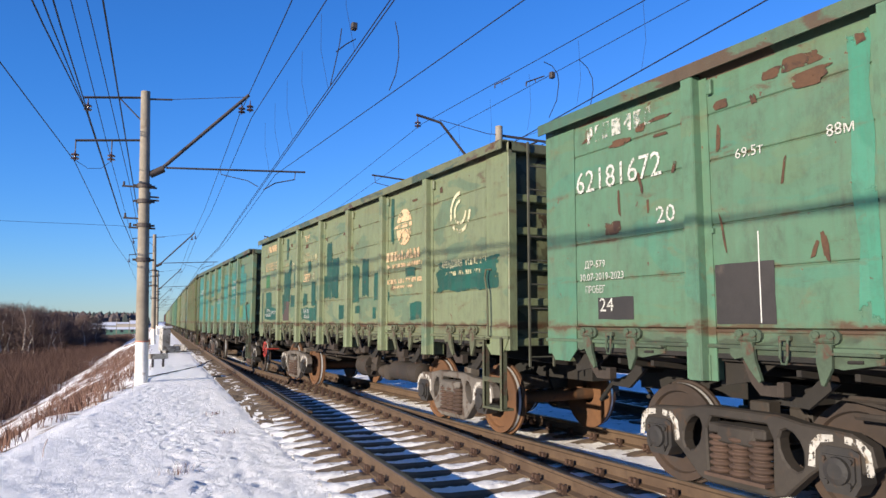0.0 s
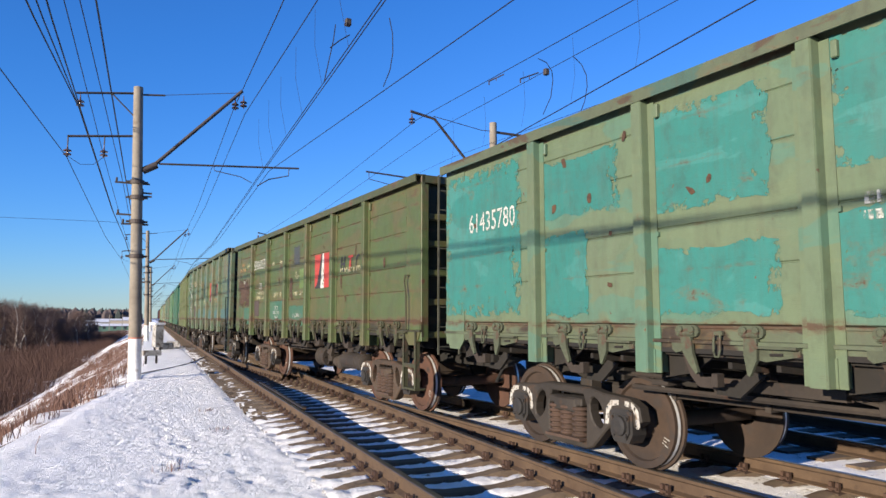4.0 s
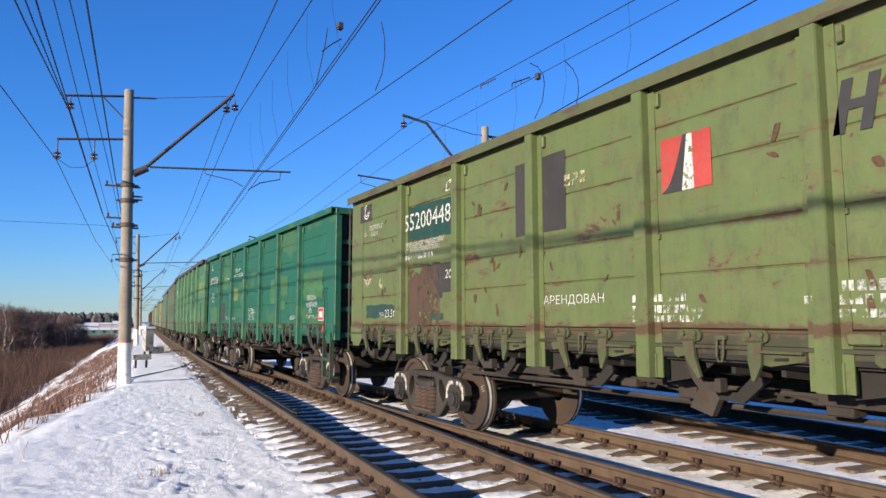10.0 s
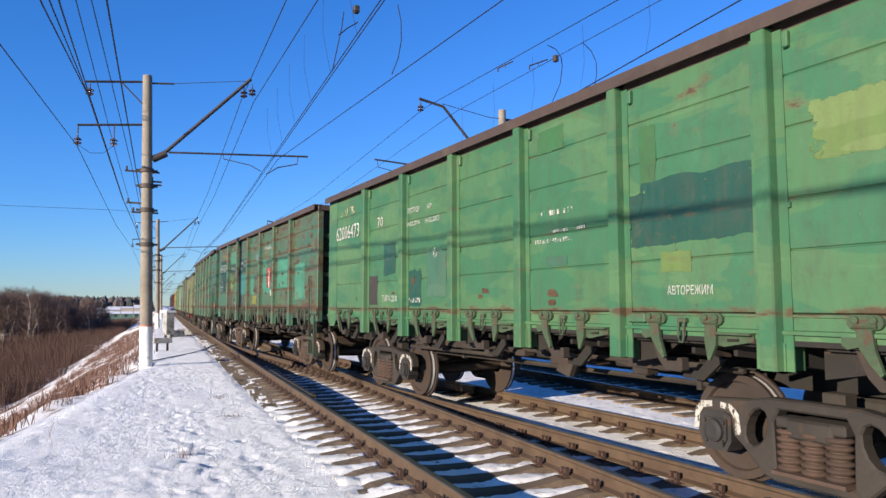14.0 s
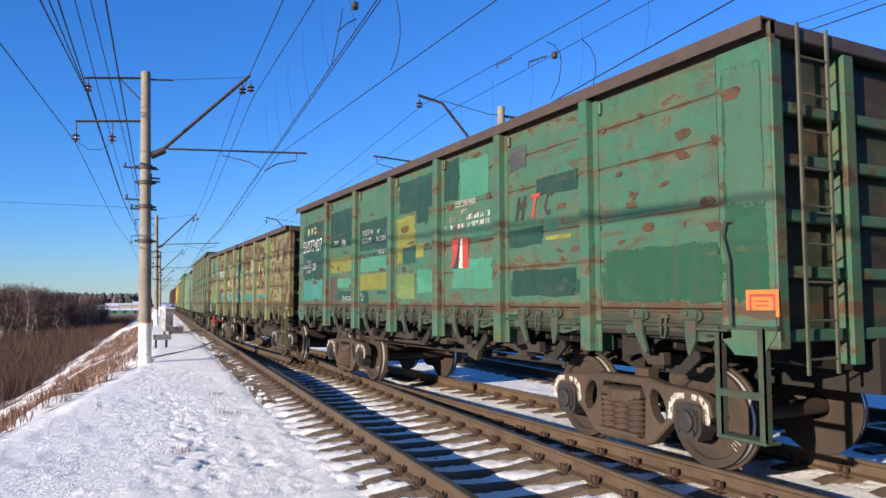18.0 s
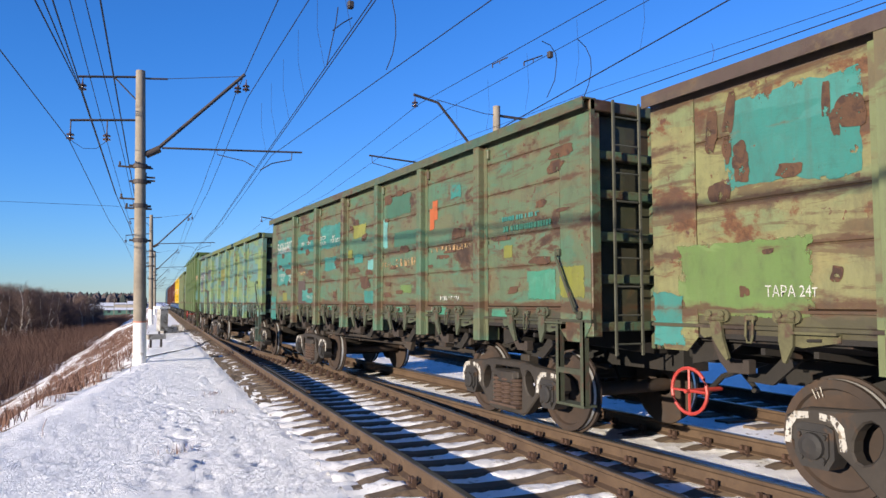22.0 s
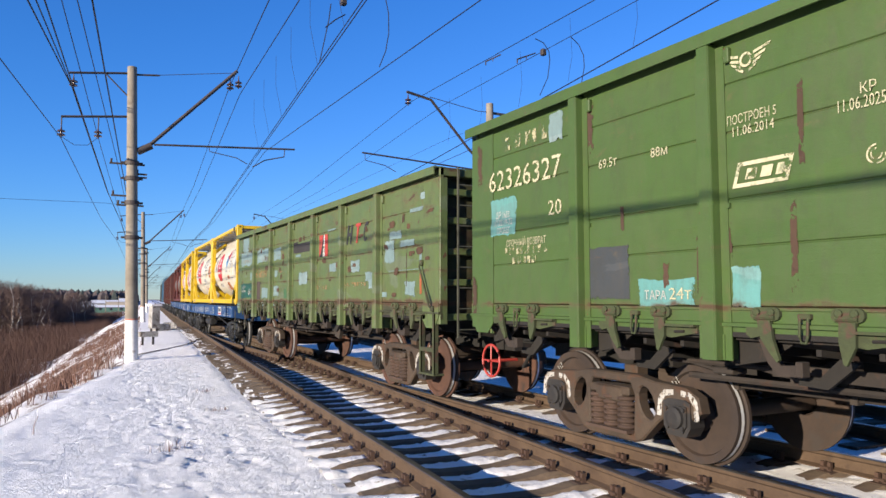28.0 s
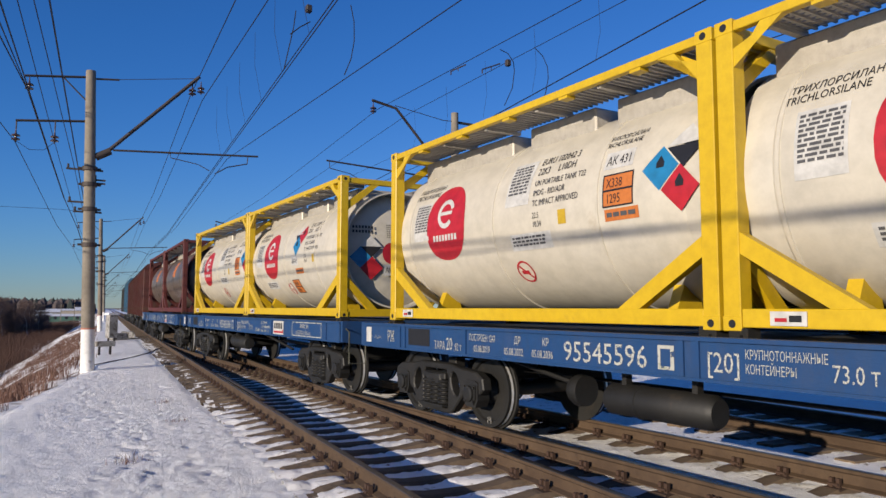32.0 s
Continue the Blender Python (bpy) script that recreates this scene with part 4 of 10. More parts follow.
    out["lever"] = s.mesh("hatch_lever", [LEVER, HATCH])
    s = Shape()                                        # plain stop box on the strip
    s.box(-1.545, -1.498, -0.115, 0.115, 1.405, 1.49, 0, 0.01)
    out["stop"] = s.mesh("stop_box", blank)
    s = Shape()
    s.tube([(-1.535, -0.032, 1.43), (-1.545, -0.032, 1.29), (-1.545, -0.018, 1.245), (-1.545, 0.018, 1.245), (-1.545, 0.032, 1.29), (-1.535, 0.032, 1.43)], 0.011, 6)
    s.box(-1.54, -1.498, -0.05, 0.05, 1.415, 1.455, 0, 0.006)
    out["loop"] = s.mesh("tie_loop", blank)
    s = Shape()                                        # hatch shaft of the far side, deepened to fill the gap with dark, and its lugs
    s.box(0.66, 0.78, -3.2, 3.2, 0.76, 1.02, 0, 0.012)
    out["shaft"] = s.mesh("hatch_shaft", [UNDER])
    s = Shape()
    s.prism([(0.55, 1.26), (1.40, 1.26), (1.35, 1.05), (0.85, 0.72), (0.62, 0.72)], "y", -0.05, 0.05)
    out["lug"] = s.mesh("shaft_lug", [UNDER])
    s = Shape()                                        # step under the corner
    for y in (-6.40, -5.98):
        s.box(-1.53, -1.515, y - 0.03, y + 0.03, 0.48, 1.36)
        s.box(-1.53, -1.46, y - 0.03, y - 0.018, 0.48, 1.36)
    s.box(-1.54, -1.36, -6.43, -5.95, 0.46, 0.49, 0, 0.006)
    s.box(-1.532, -1.50, -6.40, -5.98, 0.80, 0.86)
    out["step"] = s.mesh("step", blank)
    s = Shape()                                        # grab rail at the corner
    s.tube([(-1.51, -6.16, 1.36), (-1.57, -6.16, 1.38), (-1.57, -6.15, 1.9), (-1.57, -6.09, 2.12), (-1.57, -6.12, 2.22), (-1.51, -6.15, 2.22)], 0.014, 6)
    out["grab_rail"] = s.mesh("grab_rail", blank)
    s = Shape()                                        # the slanting kind, with an eye plate at each end
    s.tube([(-1.54, -6.36, 1.42), (-1.57, -6.34, 1.46), (-1.57, -6.02, 2.04), (-1.54, -6.00, 2.10)], 0.016, 6)
    s.tube([(-1.555, -6.34, 1.50), (-1.555, -6.02, 2.0)], 0.010, 5)
    for y, z in ((-6.36, 1.42), (-6.00, 2.10)):
        s.box(-1.55, -1.50, y - 0.04, y + 0.04, z - 0.04, z + 0.04, 0, 0.012)
    out["slant_rail"] = s.mesh("grab_rail", blank)
    s = Shape()
    s.tube([(-0.75, -3.2, 0.80), (-0.75, 3.2, 0.78)], 0.030, 6)
    s.tube([(-0.98, -3.6, 0.98), (-0.98, 3.6, 0.98)], 0.024, 6)
    s.tube([(-1.05, 0.6, 0.88), (-1.05, 3.3, 0.86)], 0.028, 6)
    s.box(-1.08, -1.02, 1.0, 2.4, 0.93, 1.03)
    s.box(-1.08, -1.02, -3.3, -2.2, 0.93, 1.03)
    s.tube([(0.4, -3.2, 0.85), (0.4, 3.2, 0.85)], 0.022, 6)
    for y in (-2.9, -1.0, 1.9, 3.0):
        s.box(-0.80, -0.70, y - 0.03, y + 0.03, 0.74, 1.15)
    s.prism([(-1.3, 1.0), (-1.05, 1.02), (-0.9, 0.78), (-1.15, 0.72)], "x", -1.05, -0.98)
    for k in range(9):                                 # links and levers beside the rods
        y = -3.1 + 0.75 * k
        s.box(-1.02 - 0.03 * (k % 3), -0.88, y - 0.10, y + 0.12, 0.90 - 0.05 * (k % 2), 1.02 - 0.03 * (k % 3), 0, 0.012)
        s.tube([(-1.0, y + 0.1, 0.92), (-0.95, y + 0.55, 0.98)], 0.020, 5)
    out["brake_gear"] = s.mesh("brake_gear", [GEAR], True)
    s = Shape()
    s.lathe([(-0.27, 0.0), (-0.27, 0.215), (-0.24, 0.225), (-0.20, 0.20), (0.20, 0.20), (0.22, 0.225), (0.26, 0.225), (0.27, 0.06), (0.36, 0.05), (0.36, 0.0)], (-0.80, -0.22, 0.67), "y", 22)
    for q in range(6):
        a = q * math.pi / 3
        s.tube([(-0.80, -0.49, 0.67), (-0.80 + 0.19 * math.cos(a), -0.51, 0.67 + 0.19 * math.sin(a))], 0.018, 5)
    s.box(-0.90, -0.70, -0.75, -0.5, 0.58, 0.72, 0, 0.02)
    out["cylinder"] = s.mesh("brake_cylinder", [GEAR], True)
    s = Shape()
    s.lathe([(-0.16, 0.0), (-0.16, 0.09), (0.0, 0.13), (0.14, 0.10), (0.16, 0.0)], (-0.85, -1.15, 0.60), "y", 12)
    s.box(-0.95, -0.72, -1.55, -1.28, 0.46, 0.74, 0, 0.03)
    s.tube([(-0.80, -0.5, 0.62), (-0.85, -1.0, 0.55), (-0.84, -1.6, 0.60)], 0.025, 6)
    out["air_valve"] = s.mesh("air_valve", [GEAR], True)
    s = Shape()
    s.lathe([(-0.62, 0.0), (-0.62, 0.10), (-0.57, 0.165), (-0.28, 0.165), (-0.27, 0.175), (-0.23, 0.175), (-0.22, 0.165), (0.56, 0.165), (0.62, 0.10), (0.62, 0.0)], (-0.95, -2.45, 0.68), "y", 20)
    for y in (-2.8, -2.1):
        s.box(-1.0, -0.90, y - 0.03, y + 0.03, 0.80, 1.12)
    out["reservoir"] = s.mesh("air_reservoir", [GEAR], True)
    return out


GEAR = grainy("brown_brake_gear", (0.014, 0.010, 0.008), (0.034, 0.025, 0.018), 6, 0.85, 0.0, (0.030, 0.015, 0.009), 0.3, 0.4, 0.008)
LEVER = grainy("brown_lever_grime", (0.016, 0.011, 0.008), (0.036, 0.025, 0.018), 6, 0.85, 0.0, (0.045, 0.022, 0.012), 0.3, 0.4, 0.006)
# brown grime darkened further to paint in the shade behind the hinges
HATCH = grainy("brown_hatch_grime_shade", (0.005, 0.004, 0.003), (0.012, 0.009, 0.006), 6, 0.85, 0.0, (0.030, 0.015, 0.009), 0.3, 0.4, 0.008)
STEEL_PALE = grainy("weathered_ladder_steel", (0.053, 0.056, 0.040), (0.099, 0.099, 0.079), 9, 0.7, 0.2)
RED_PAINT = grainy("red_enamel", (0.270, 0.024, 0.018), (0.348, 0.042, 0.030), 8, 0.5)
FITTING = {}


def gondola(name, meshes, paint, fitting):
    """An open freight wagon; its painted parts take their paint per wagon."""
    w = new(name)
    painted, small = [], []
    half = Matrix.Rotation(math.pi, 4, "Z")
    for side in (Matrix.Identity(4), half):
        for y0, y1 in BAYS:
            key = "end" if y1 - y0 > 2 else "mid"
            at = pose(0, y0, 0) if y0 < 4 else pose(0, y1, 0) @ Matrix.Diagonal((1, -1, 1, 1))
            painted.append(piece("side_panel", meshes["panel_" + key], w, side @ at))
            painted.append(piece("lower_strip", meshes["strip_" + key], w, side @ at))
            c = (y0 + y1) / 2
            small.append(piece("hatch_hinge", meshes["hinge"], w, side @ pose(0, c - 0.27, 0)))
            small.append(piece("hatch_lock", meshes["lock"], w, side @ pose(0, c + 0.38, 0)))
            small.append(piece("tie_loop", meshes["loop"], w, side @ pose(0, c + 0.05, 0)))
            piece("hatch_lever", meshes["lever"], w, side @ pose(0, c + 0.38, 0))
            piece("floor_hatch", meshes["hatch"], w, side @ pose(0, c, 0))
        for y in POSTS:
            painted.append(piece("post", meshes["post"], w, side @ pose(0, y, 0)))
        painted.append(piece("top_rail", meshes["top_rail"], w, side))
        for kind in ("corner_plate", "corner_sheet", "corner_post"):
            painted.append(piece(kind, meshes[kind], w, side))
            painted.append(piece(kind, meshes[kind], w, side @ Matrix.Diagonal((1, -1, 1, 1))))
        painted.append(piece("end_sheet", meshes["end_wall"], w, side))
        painted.append(piece("end_cap", meshes["end_cap"], w, side))
        for x in (-0.5, 0.5):
            painted.append(piece("end_upright", meshes["upright"], w, side @ pose(x, 0, 0)))
        for z in (1.30, 1.80, 2.25, 2.70, 3.12):
            painted.append(piece("end_rib", meshes["end_rib"], w, side @ pose(0, 0, z)))
        piece("coupler", COUPLER, w, side @ pose(0, -6.5, 0), "automatic coupler with a hanging brake hose")
        small.append(piece("step", meshes["step"], w, side))
        small.append(piece("grab_rail", meshes["grab_rail"], w, side))
        painted.append(piece("stop_box", meshes["stop"], w, side @ pose(0, -2.598 - 0.25, 0)))
    piece("ladder", meshes["ladder"], w, None, "pale steel ladder on the end wall")
    piece("underframe", meshes["underframe"], w)
    piece("hatch_shaft", meshes["shaft"], w)
    for y in (-2.6, -1.7, -0.9, 0.0, 0.9, 1.7, 2.6):
        piece("shaft_lug", meshes["lug"], w, pose(0, y, 0))
    piece("brake_gear", meshes["brake_gear"], w, None, "brake cylinder, reservoir and rods")
    bogie(w, -4.325, 0)
    bogie(w, 4.325, 0)
    repaint(w, paint, fitting)
    return w


PAINTED = ("side_panel", "lower_strip", "post", "top_rail", "corner_plate", "corner_sheet", "corner_post", "end_sheet", "end_cap", "end_upright", "end_rib", "grab_rail", "stop_box")
GRIMED = ("step", "hatch_hinge", "hatch_lock", "tie_loop")


def repaint(w, paint, fitting):
    for ob in w.children:
        kind = ob.name.split(".")[0]
        if kind in PAINTED:
            own_material(ob, paint)
        elif kind in GRIMED:
            own_material(ob, fitting)


# paints: base, second, third colour, patchiness, rust, label
LOOKS = [
    ((0.066, 0.142, 0.086), (0.041, 0.152, 0.110), (0.096, 0.132, 0.070), 0.30, 0.46, "pale green open freight wagon with faded stencils and a black square"),
    ((0.128, 0.158, 0.086), (0.030, 0.090, 0.070), (0.130, 0.128, 0.064), 0.26, 0.46, "yellowish green open wagon with dark teal dabs and round emblem"),
    ((0.092, 0.130, 0.074), (0.044, 0.150, 0.124), (0.110, 0.138, 0.078), 0.45, 0.30, "green open wagon overpainted with large turquoise blocks"),
    ((0.056, 0.076, 0.024), (0.052, 0.090, 0.034), (0.098, 0.072, 0.034), 0.70, 0.62, "olive green open wagon, dirty, with repainted lower edge"),
    ((0.080, 0.112, 0.062), (0.058, 0.116, 0.082), (0.135, 0.098, 0.052), 0.68, 0.60, "faded grey-green open wagon with rusty posts"),
    ((0.078, 0.108, 0.032), (0.096, 0.112, 0.044), (0.090, 0.096, 0.034), 0.40, 0.60, "yellow-green open wagon with rust spots and a curved red emblem"),
    ((0.004, 0.076, 0.044), (0.004, 0.090, 0.060), (0.060, 0.112, 0.030), 0.40, 0.16, "dark emerald open wagon, freshly painted, with white stencils"),
    ((0.044, 0.125, 0.052), (0.010, 0.092, 0.056), (0.082, 0.158, 0.070), 0.60, 0.34, "bright green open wagon with one dark green patch"),
    ((0.036, 0.100, 0.058), (0.014, 0.098, 0.068), (0.066, 0.092, 0.036), 0.56, 0.88, "worn green open wagon with teal patches and brown rust streaks"),
    ((0.032, 0.102, 0.064), (0.022, 0.118, 0.078), (0.064, 0.088, 0.034), 0.45, 0.76, "patched teal and yellow-green open wagon, badly rusted"),
    ((0.158, 0.158, 0.064), (0.090, 0.150, 0.080), (0.190, 0.150, 0.066), 0.45, 0.98, "rusty yellowish open wagon with flaking paint"),
    ((0.070, 0.104, 0.056), (0.034, 0.130, 0.092), (0.110, 0.084, 0.044), 0.55, 0.84, "brown-green rusty open wagon with turquoise repairs"),
    ((0.072, 0.165, 0.132), (0.185, 0.215, 0.020), (0.080, 0.160, 0.175), 0.80, 0.50, "pale blue-green open wagon with yellowish patches and rust specks"),
    ((0.044, 0.085, 0.017), (0.048, 0.092, 0.018), (0.037, 0.078, 0.017), 0.20, 0.26, "grass green open wagon with rust runs and pale stencils"),
    ((0.078, 0.114, 0.036), (0.062, 0.108, 0.050), (0.125, 0.150, 0.120), 0.36, 0.62, "green open wagon with pale blue paint dabs and rusty posts"),
]
TOPS = (3.79, 3.83, 3.70, 3.76, 3.83, 3.81, 3.79, 3.83, 3.81, 3.79, 3.47, 3.70, 3.47, 3.79, 3.47)          # height of each wagon's upper rail
SLACK = (0.0, -0.02, -0.03, -0.05, -0.04, -0.04, -0.02, 0.04, -0.08, 0.0, -0.11, -0.07, -0.03, -0.10, -0.02)     # play in the couplers
CLEAN_STRIP = (6, 7, 13)      # wagons whose lower strip is painted like the side
CYLINDER_SIDE = (1, 3, 4, 10)          # wagons that show the brake cylinder on the camera's side
SLANT_RAIL = (2, 5, 11, 12, 14)        # wagons with a slanting corner rail
near = lambda a, b_, q=0.45: [x + (y - x) * q for x, y in zip(a, b_)]
PAINTS = [wagon_paint("wagon_paint_%d" % k, a, near(a, b_), near(a, c), p_, r_, k + 1.0, 0.25, 1.45 if k == 12 else 0.0, (0.094, 0.043, 0.018) if k in (10, 12) else (0.056, 0.032, 0.017)) for k, (a, b_, c, p_, r_, _) in enumerate(LOOKS)]
FITTINGS = [grainy("wagon_fittings_%d" % k, [0.15 * x + c for x, c in zip(a, (0.011, 0.008, 0.006))], [0.42 * x + c for x, c in zip(a, (0.017, 0.012, 0.008))], 10, 0.85, 0.0, (0.050, 0.028, 0.017), 0.35) for k, (a, *_r) in enumerate(LOOKS)]
# darkened wagon paint: dirt on the lower strips, painted shade on the end sheets
SHADE_GRIMES = [wagon_paint("grimy_shaded_paint_%d" % k, [(0.62 if k < 3 else 0.17) * x + c for x, c in zip(a, (0.020, 0.015, 0.010))], [0.28 * x + c for x, c in zip(a, (0.016, 0.012, 0.008))], (0.028, 0.018, 0.012), 0.5, 0.45, k + 51.0) for k, (a, *_r) in enumerate(LOOKS)]
TRIMS = [wagon_paint("rail_paint_%d" % k, [0.62 * x + c for x, c in zip(a, (0.018, 0.012, 0.007))], [0.5 * x + c for x, c in zip(b_, (0.022, 0.014, 0.008))], (0.062, 0.040, 0.024), 0.55, 0.25 + 0.6 * r_, k + 151.0) for k, (a, b_, _c, _p, r_, _l) in enumerate(LOOKS)]
BROWN_TRIM = wagon_paint("brown_top_rail", (0.055, 0.036, 0.029), (0.065, 0.039, 0.029), (0.046, 0.029, 0.023), 0.2, 0.5, 77.0)
BOGIE_LOOKS = {1: (DUSTY_BOGIE, ORANGE_WHEEL), 3: (BROWN_BOGIE, RED_WHEEL), 8: (BROWN_BOGIE, WHEEL), 9: (BROWN_BOGIE, WHEEL), 13: (BROWN_BOGIE, WHEEL), 14: (BROWN_BOGIE, RED_WHEEL)}
NEW_POST = wagon_paint("newer_post_paint", (0.112, 0.136, 0.058), (0.098, 0.138, 0.072), (0.095, 0.075, 0.040), 0.4, 0.45, 83.0)
WAGONS = []          # (thing, distance of its middle at the start)


def build_gondolas():
    sets = {h: gondola_meshes(h) for h in sorted(set(TOPS))}
    first = {}
    for k, look_ in enumerate(LOOKS):
        h = TOPS[k]
        if h not in first:
            w = first[h] = gondola("gondola_wagon", sets[h], PAINTS[k], FITTINGS[k])
        else:
            w = copy_thing(first[h], Matrix.Identity(4))
            repaint(w, PAINTS[k], FITTINGS[k])
        for ob in w.children:
            if ob.name.startswith("grab_rail"):
                ob.data = sets[h]["slant_rail" if k in SLANT_RAIL else "grab_rail"]
                own_material(ob, FITTINGS[k])
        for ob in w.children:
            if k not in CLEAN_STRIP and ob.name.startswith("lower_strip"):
                own_material(ob, SHADE_GRIMES[k])
        # end sheets get the dark copy, which paints the shade between the ribs
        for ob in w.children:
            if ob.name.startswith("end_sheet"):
                own_material(ob, SHADE_GRIMES[k])
        if k == 10:                                    # newer posts on the rusty wagon
            for ob in w.children:
                if ob.name.startswith("post"):
                    own_material(ob, NEW_POST)
        for ob in w.children:
            if ob.name.startswith(("top_rail", "end_cap")) and k not in (6, 13, 14):
                own_material(ob, BROWN_TRIM if k in (7, 8, 9, 10) else TRIMS[k])
        for bg in w.children:
            if bg.name.startswith("bogie"):
                cast, disc = BOGIE_LOOKS.get(k, (BOGIE, WHEEL))
                own_material(bg, cast)
                for ob in bg.children:
                    if ob.name.startswith("side_frame"):
                        own_material(ob, cast)
                    elif ob.name.startswith("wheelset"):
                        own_material(ob, disc)
        tagged(w, look_[5], "freight wagon", "wagons of the train")
        WAGONS.append((w, 7.05 + PITCH * k - PITCH / 2 + SLACK[k]))
    for k in CYLINDER_SIDE:
        piece("brake_cylinder", sets[TOPS[k]]["cylinder"], WAGONS[k][0], None, "round brake cylinder with ribbed cover")
        piece("air_valve", sets[TOPS[k]]["air_valve"], WAGONS[k][0], None, "grimy brake air valve and pipe")
        piece("air_reservoir", sets[TOPS[k]]["reservoir"], WAGONS[k][0], None, "grimy air reservoir")


# ---------------------------------------------------------------- container wagons
BLUE = wagon_paint("flat_wagon_blue", (0.008, 0.048, 0.152), (0.009, 0.053, 0.161), (0.009, 0.046, 0.138), 0.1, 0.10, 31.0, 0.08)
YELLOW = grainy("yellow_frame_enamel", (0.491, 0.319, 0.007), (0.515, 0.350, 0.012), 3, 0.42, 0.0, (0.338, 0.221, 0.019), 0.12, 0.05)
CREAM = grainy("cream_tank_paint", (0.467, 0.430, 0.356), (0.503, 0.472, 0.405), 1.6, 0.38, 0.0, (0.380, 0.331, 0.258), 0.12, 0.04)
MAROON = grainy("maroon_frame_paint", (0.072, 0.014, 0.012), (0.111, 0.023, 0.016), 4, 0.6, 0.0, (0.046, 0.019, 0.013), 0.25)
GREY_TANK = grainy("grey_brown_cladding", (0.104, 0.078, 0.065), (0.176, 0.137, 0.111), 2, 0.4, 0.3)
ALLOY = grainy("grey_walkway_alloy", (0.30, 0.285, 0.26), (0.42, 0.40, 0.37), 6, 0.55, 0.3)
BOX_METAL = grainy("dull_box_metal", (0.34, 0.315, 0.27), (0.44, 0.41, 0.36), 4, 0.5, 0.2)
SMALL_PRINT = plain("faded_black_print", (0.07, 0.07, 0.075), 0.6)
LABEL_RED = plain("label_red", (0.384, 0.012, 0.022), 0.5)
LABEL_ORANGE = plain("label_orange", (0.446, 0.105, 0.009), 0.5)
LABEL_BLUE = plain("label_blue", (0.012, 0.167, 0.360), 0.5)
LABEL_WHITE = plain("label_white", (0.496, 0.490, 0.471), 0.5)
LABEL_YELLOW = plain("label_yellow", (0.446, 0.298, 0.019), 0.5)
LABEL_BLACK = plain("label_black", (0.012, 0.012, 0.014), 0.5)
CL, CW, CH = 6.058, 2.438, 2.591
TANK_R, TANK_Z = 1.135, 1.27


def flat_wagon_meshes():
    out = {}
    s = Shape()
    s.prism([(-6.62, 1.31), (6.62, 1.31), (6.62, 0.985), (-6.62, 0.985)], "x", -1.42, -1.33)
    s.box(-1.45, -1.30, -6.62, 6.62, 1.29, 1.325)
    s.box(-1.44, -1.33, -6.62, 6.62, 0.962, 0.988)
    out["side_sill"] = s.mesh("side_sill", [BLUE])
    s = Shape()
    s.prism([(-1.42, 1.33), (1.42, 1.33), (1.42, 0.98), (0.7, 0.86), (-0.7, 0.86), (-1.42, 0.98)], "y", -6.70, -6.58)
    for x in (-0.95, 0.95):
        s.box(x - 0.03, x + 0.03, -6.76, -6.70, 0.95, 1.28)
    out["end_sill"] = s.mesh("end_sill", [BLUE])
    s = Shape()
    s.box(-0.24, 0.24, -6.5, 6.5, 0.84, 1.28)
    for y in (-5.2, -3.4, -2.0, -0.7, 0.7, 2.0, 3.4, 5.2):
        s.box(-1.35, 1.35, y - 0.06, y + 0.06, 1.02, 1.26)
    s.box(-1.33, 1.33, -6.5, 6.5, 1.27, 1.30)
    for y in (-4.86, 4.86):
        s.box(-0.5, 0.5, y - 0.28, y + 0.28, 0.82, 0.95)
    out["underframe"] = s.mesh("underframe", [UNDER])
    s = Shape()
    s.lathe([(-0.65, 0.0), (-0.65, 0.12), (-0.60, 0.155), (0.20, 0.155), (0.205, 0.165), (0.23, 0.165), (0.235, 0.155), (0.60, 0.155), (0.65, 0.12), (0.65, 0.0)], (-1.05, 0.82, 0.66), "y", 20)
    s.lathe([(-0.1, 0.0), (-0.1, 0.17), (0.0, 0.18), (0.08, 0.14), (0.08, 0.0)], (-0.85, 2.15, 0.66), "y", 18)
    s.tube([(-0.85, 2.1, 0.70), (-0.9, 3.4, 0.92)], 0.026, 6)
    s.tube([(-1.2, -1.6, 0.95), (-1.0, -3.0, 0.66)], 0.026, 6)
    for y in (0.4, 1.25):
        s.box(-1.09, -1.01, y - 0.03, y + 0.03, 0.78, 1.02)
    s.tube([(-0.5, -3.6, 0.75), (-0.5, 3.6, 0.75)], 0.022, 6)
    out["brake_gear"] = s.mesh("brake_gear", [BLACK_BOGIE], True)
    s = Shape()
    s.box(-0.09, 0.09, -0.09, 0.09, 1.30, 1.40, 0, 0.01)
    s.box(-0.13, 0.13, -0.05, 0.05, 1.30, 1.345)
    out["container_lock"] = s.mesh("container_lock", [UNDER])
    s = Shape()
    s.tube([(-1.36, -6.72, 1.2), (-1.36, -6.86, 1.15), (-1.36, -6.86, 0.62), (-1.06, -6.86, 0.62), (-1.06, -6.86, 1.15), (-1.06, -6.72, 1.2)], 0.014, 6)
    out["step_loop"] = s.mesh("step_loop", [STEEL_PALE])
    s = Shape()
    s.box(-1.440, -1.42, -0.04, 0.04, 0.99, 1.29)
    out["sill_plate"] = s.mesh("sill_plate", [BLUE])
    return out


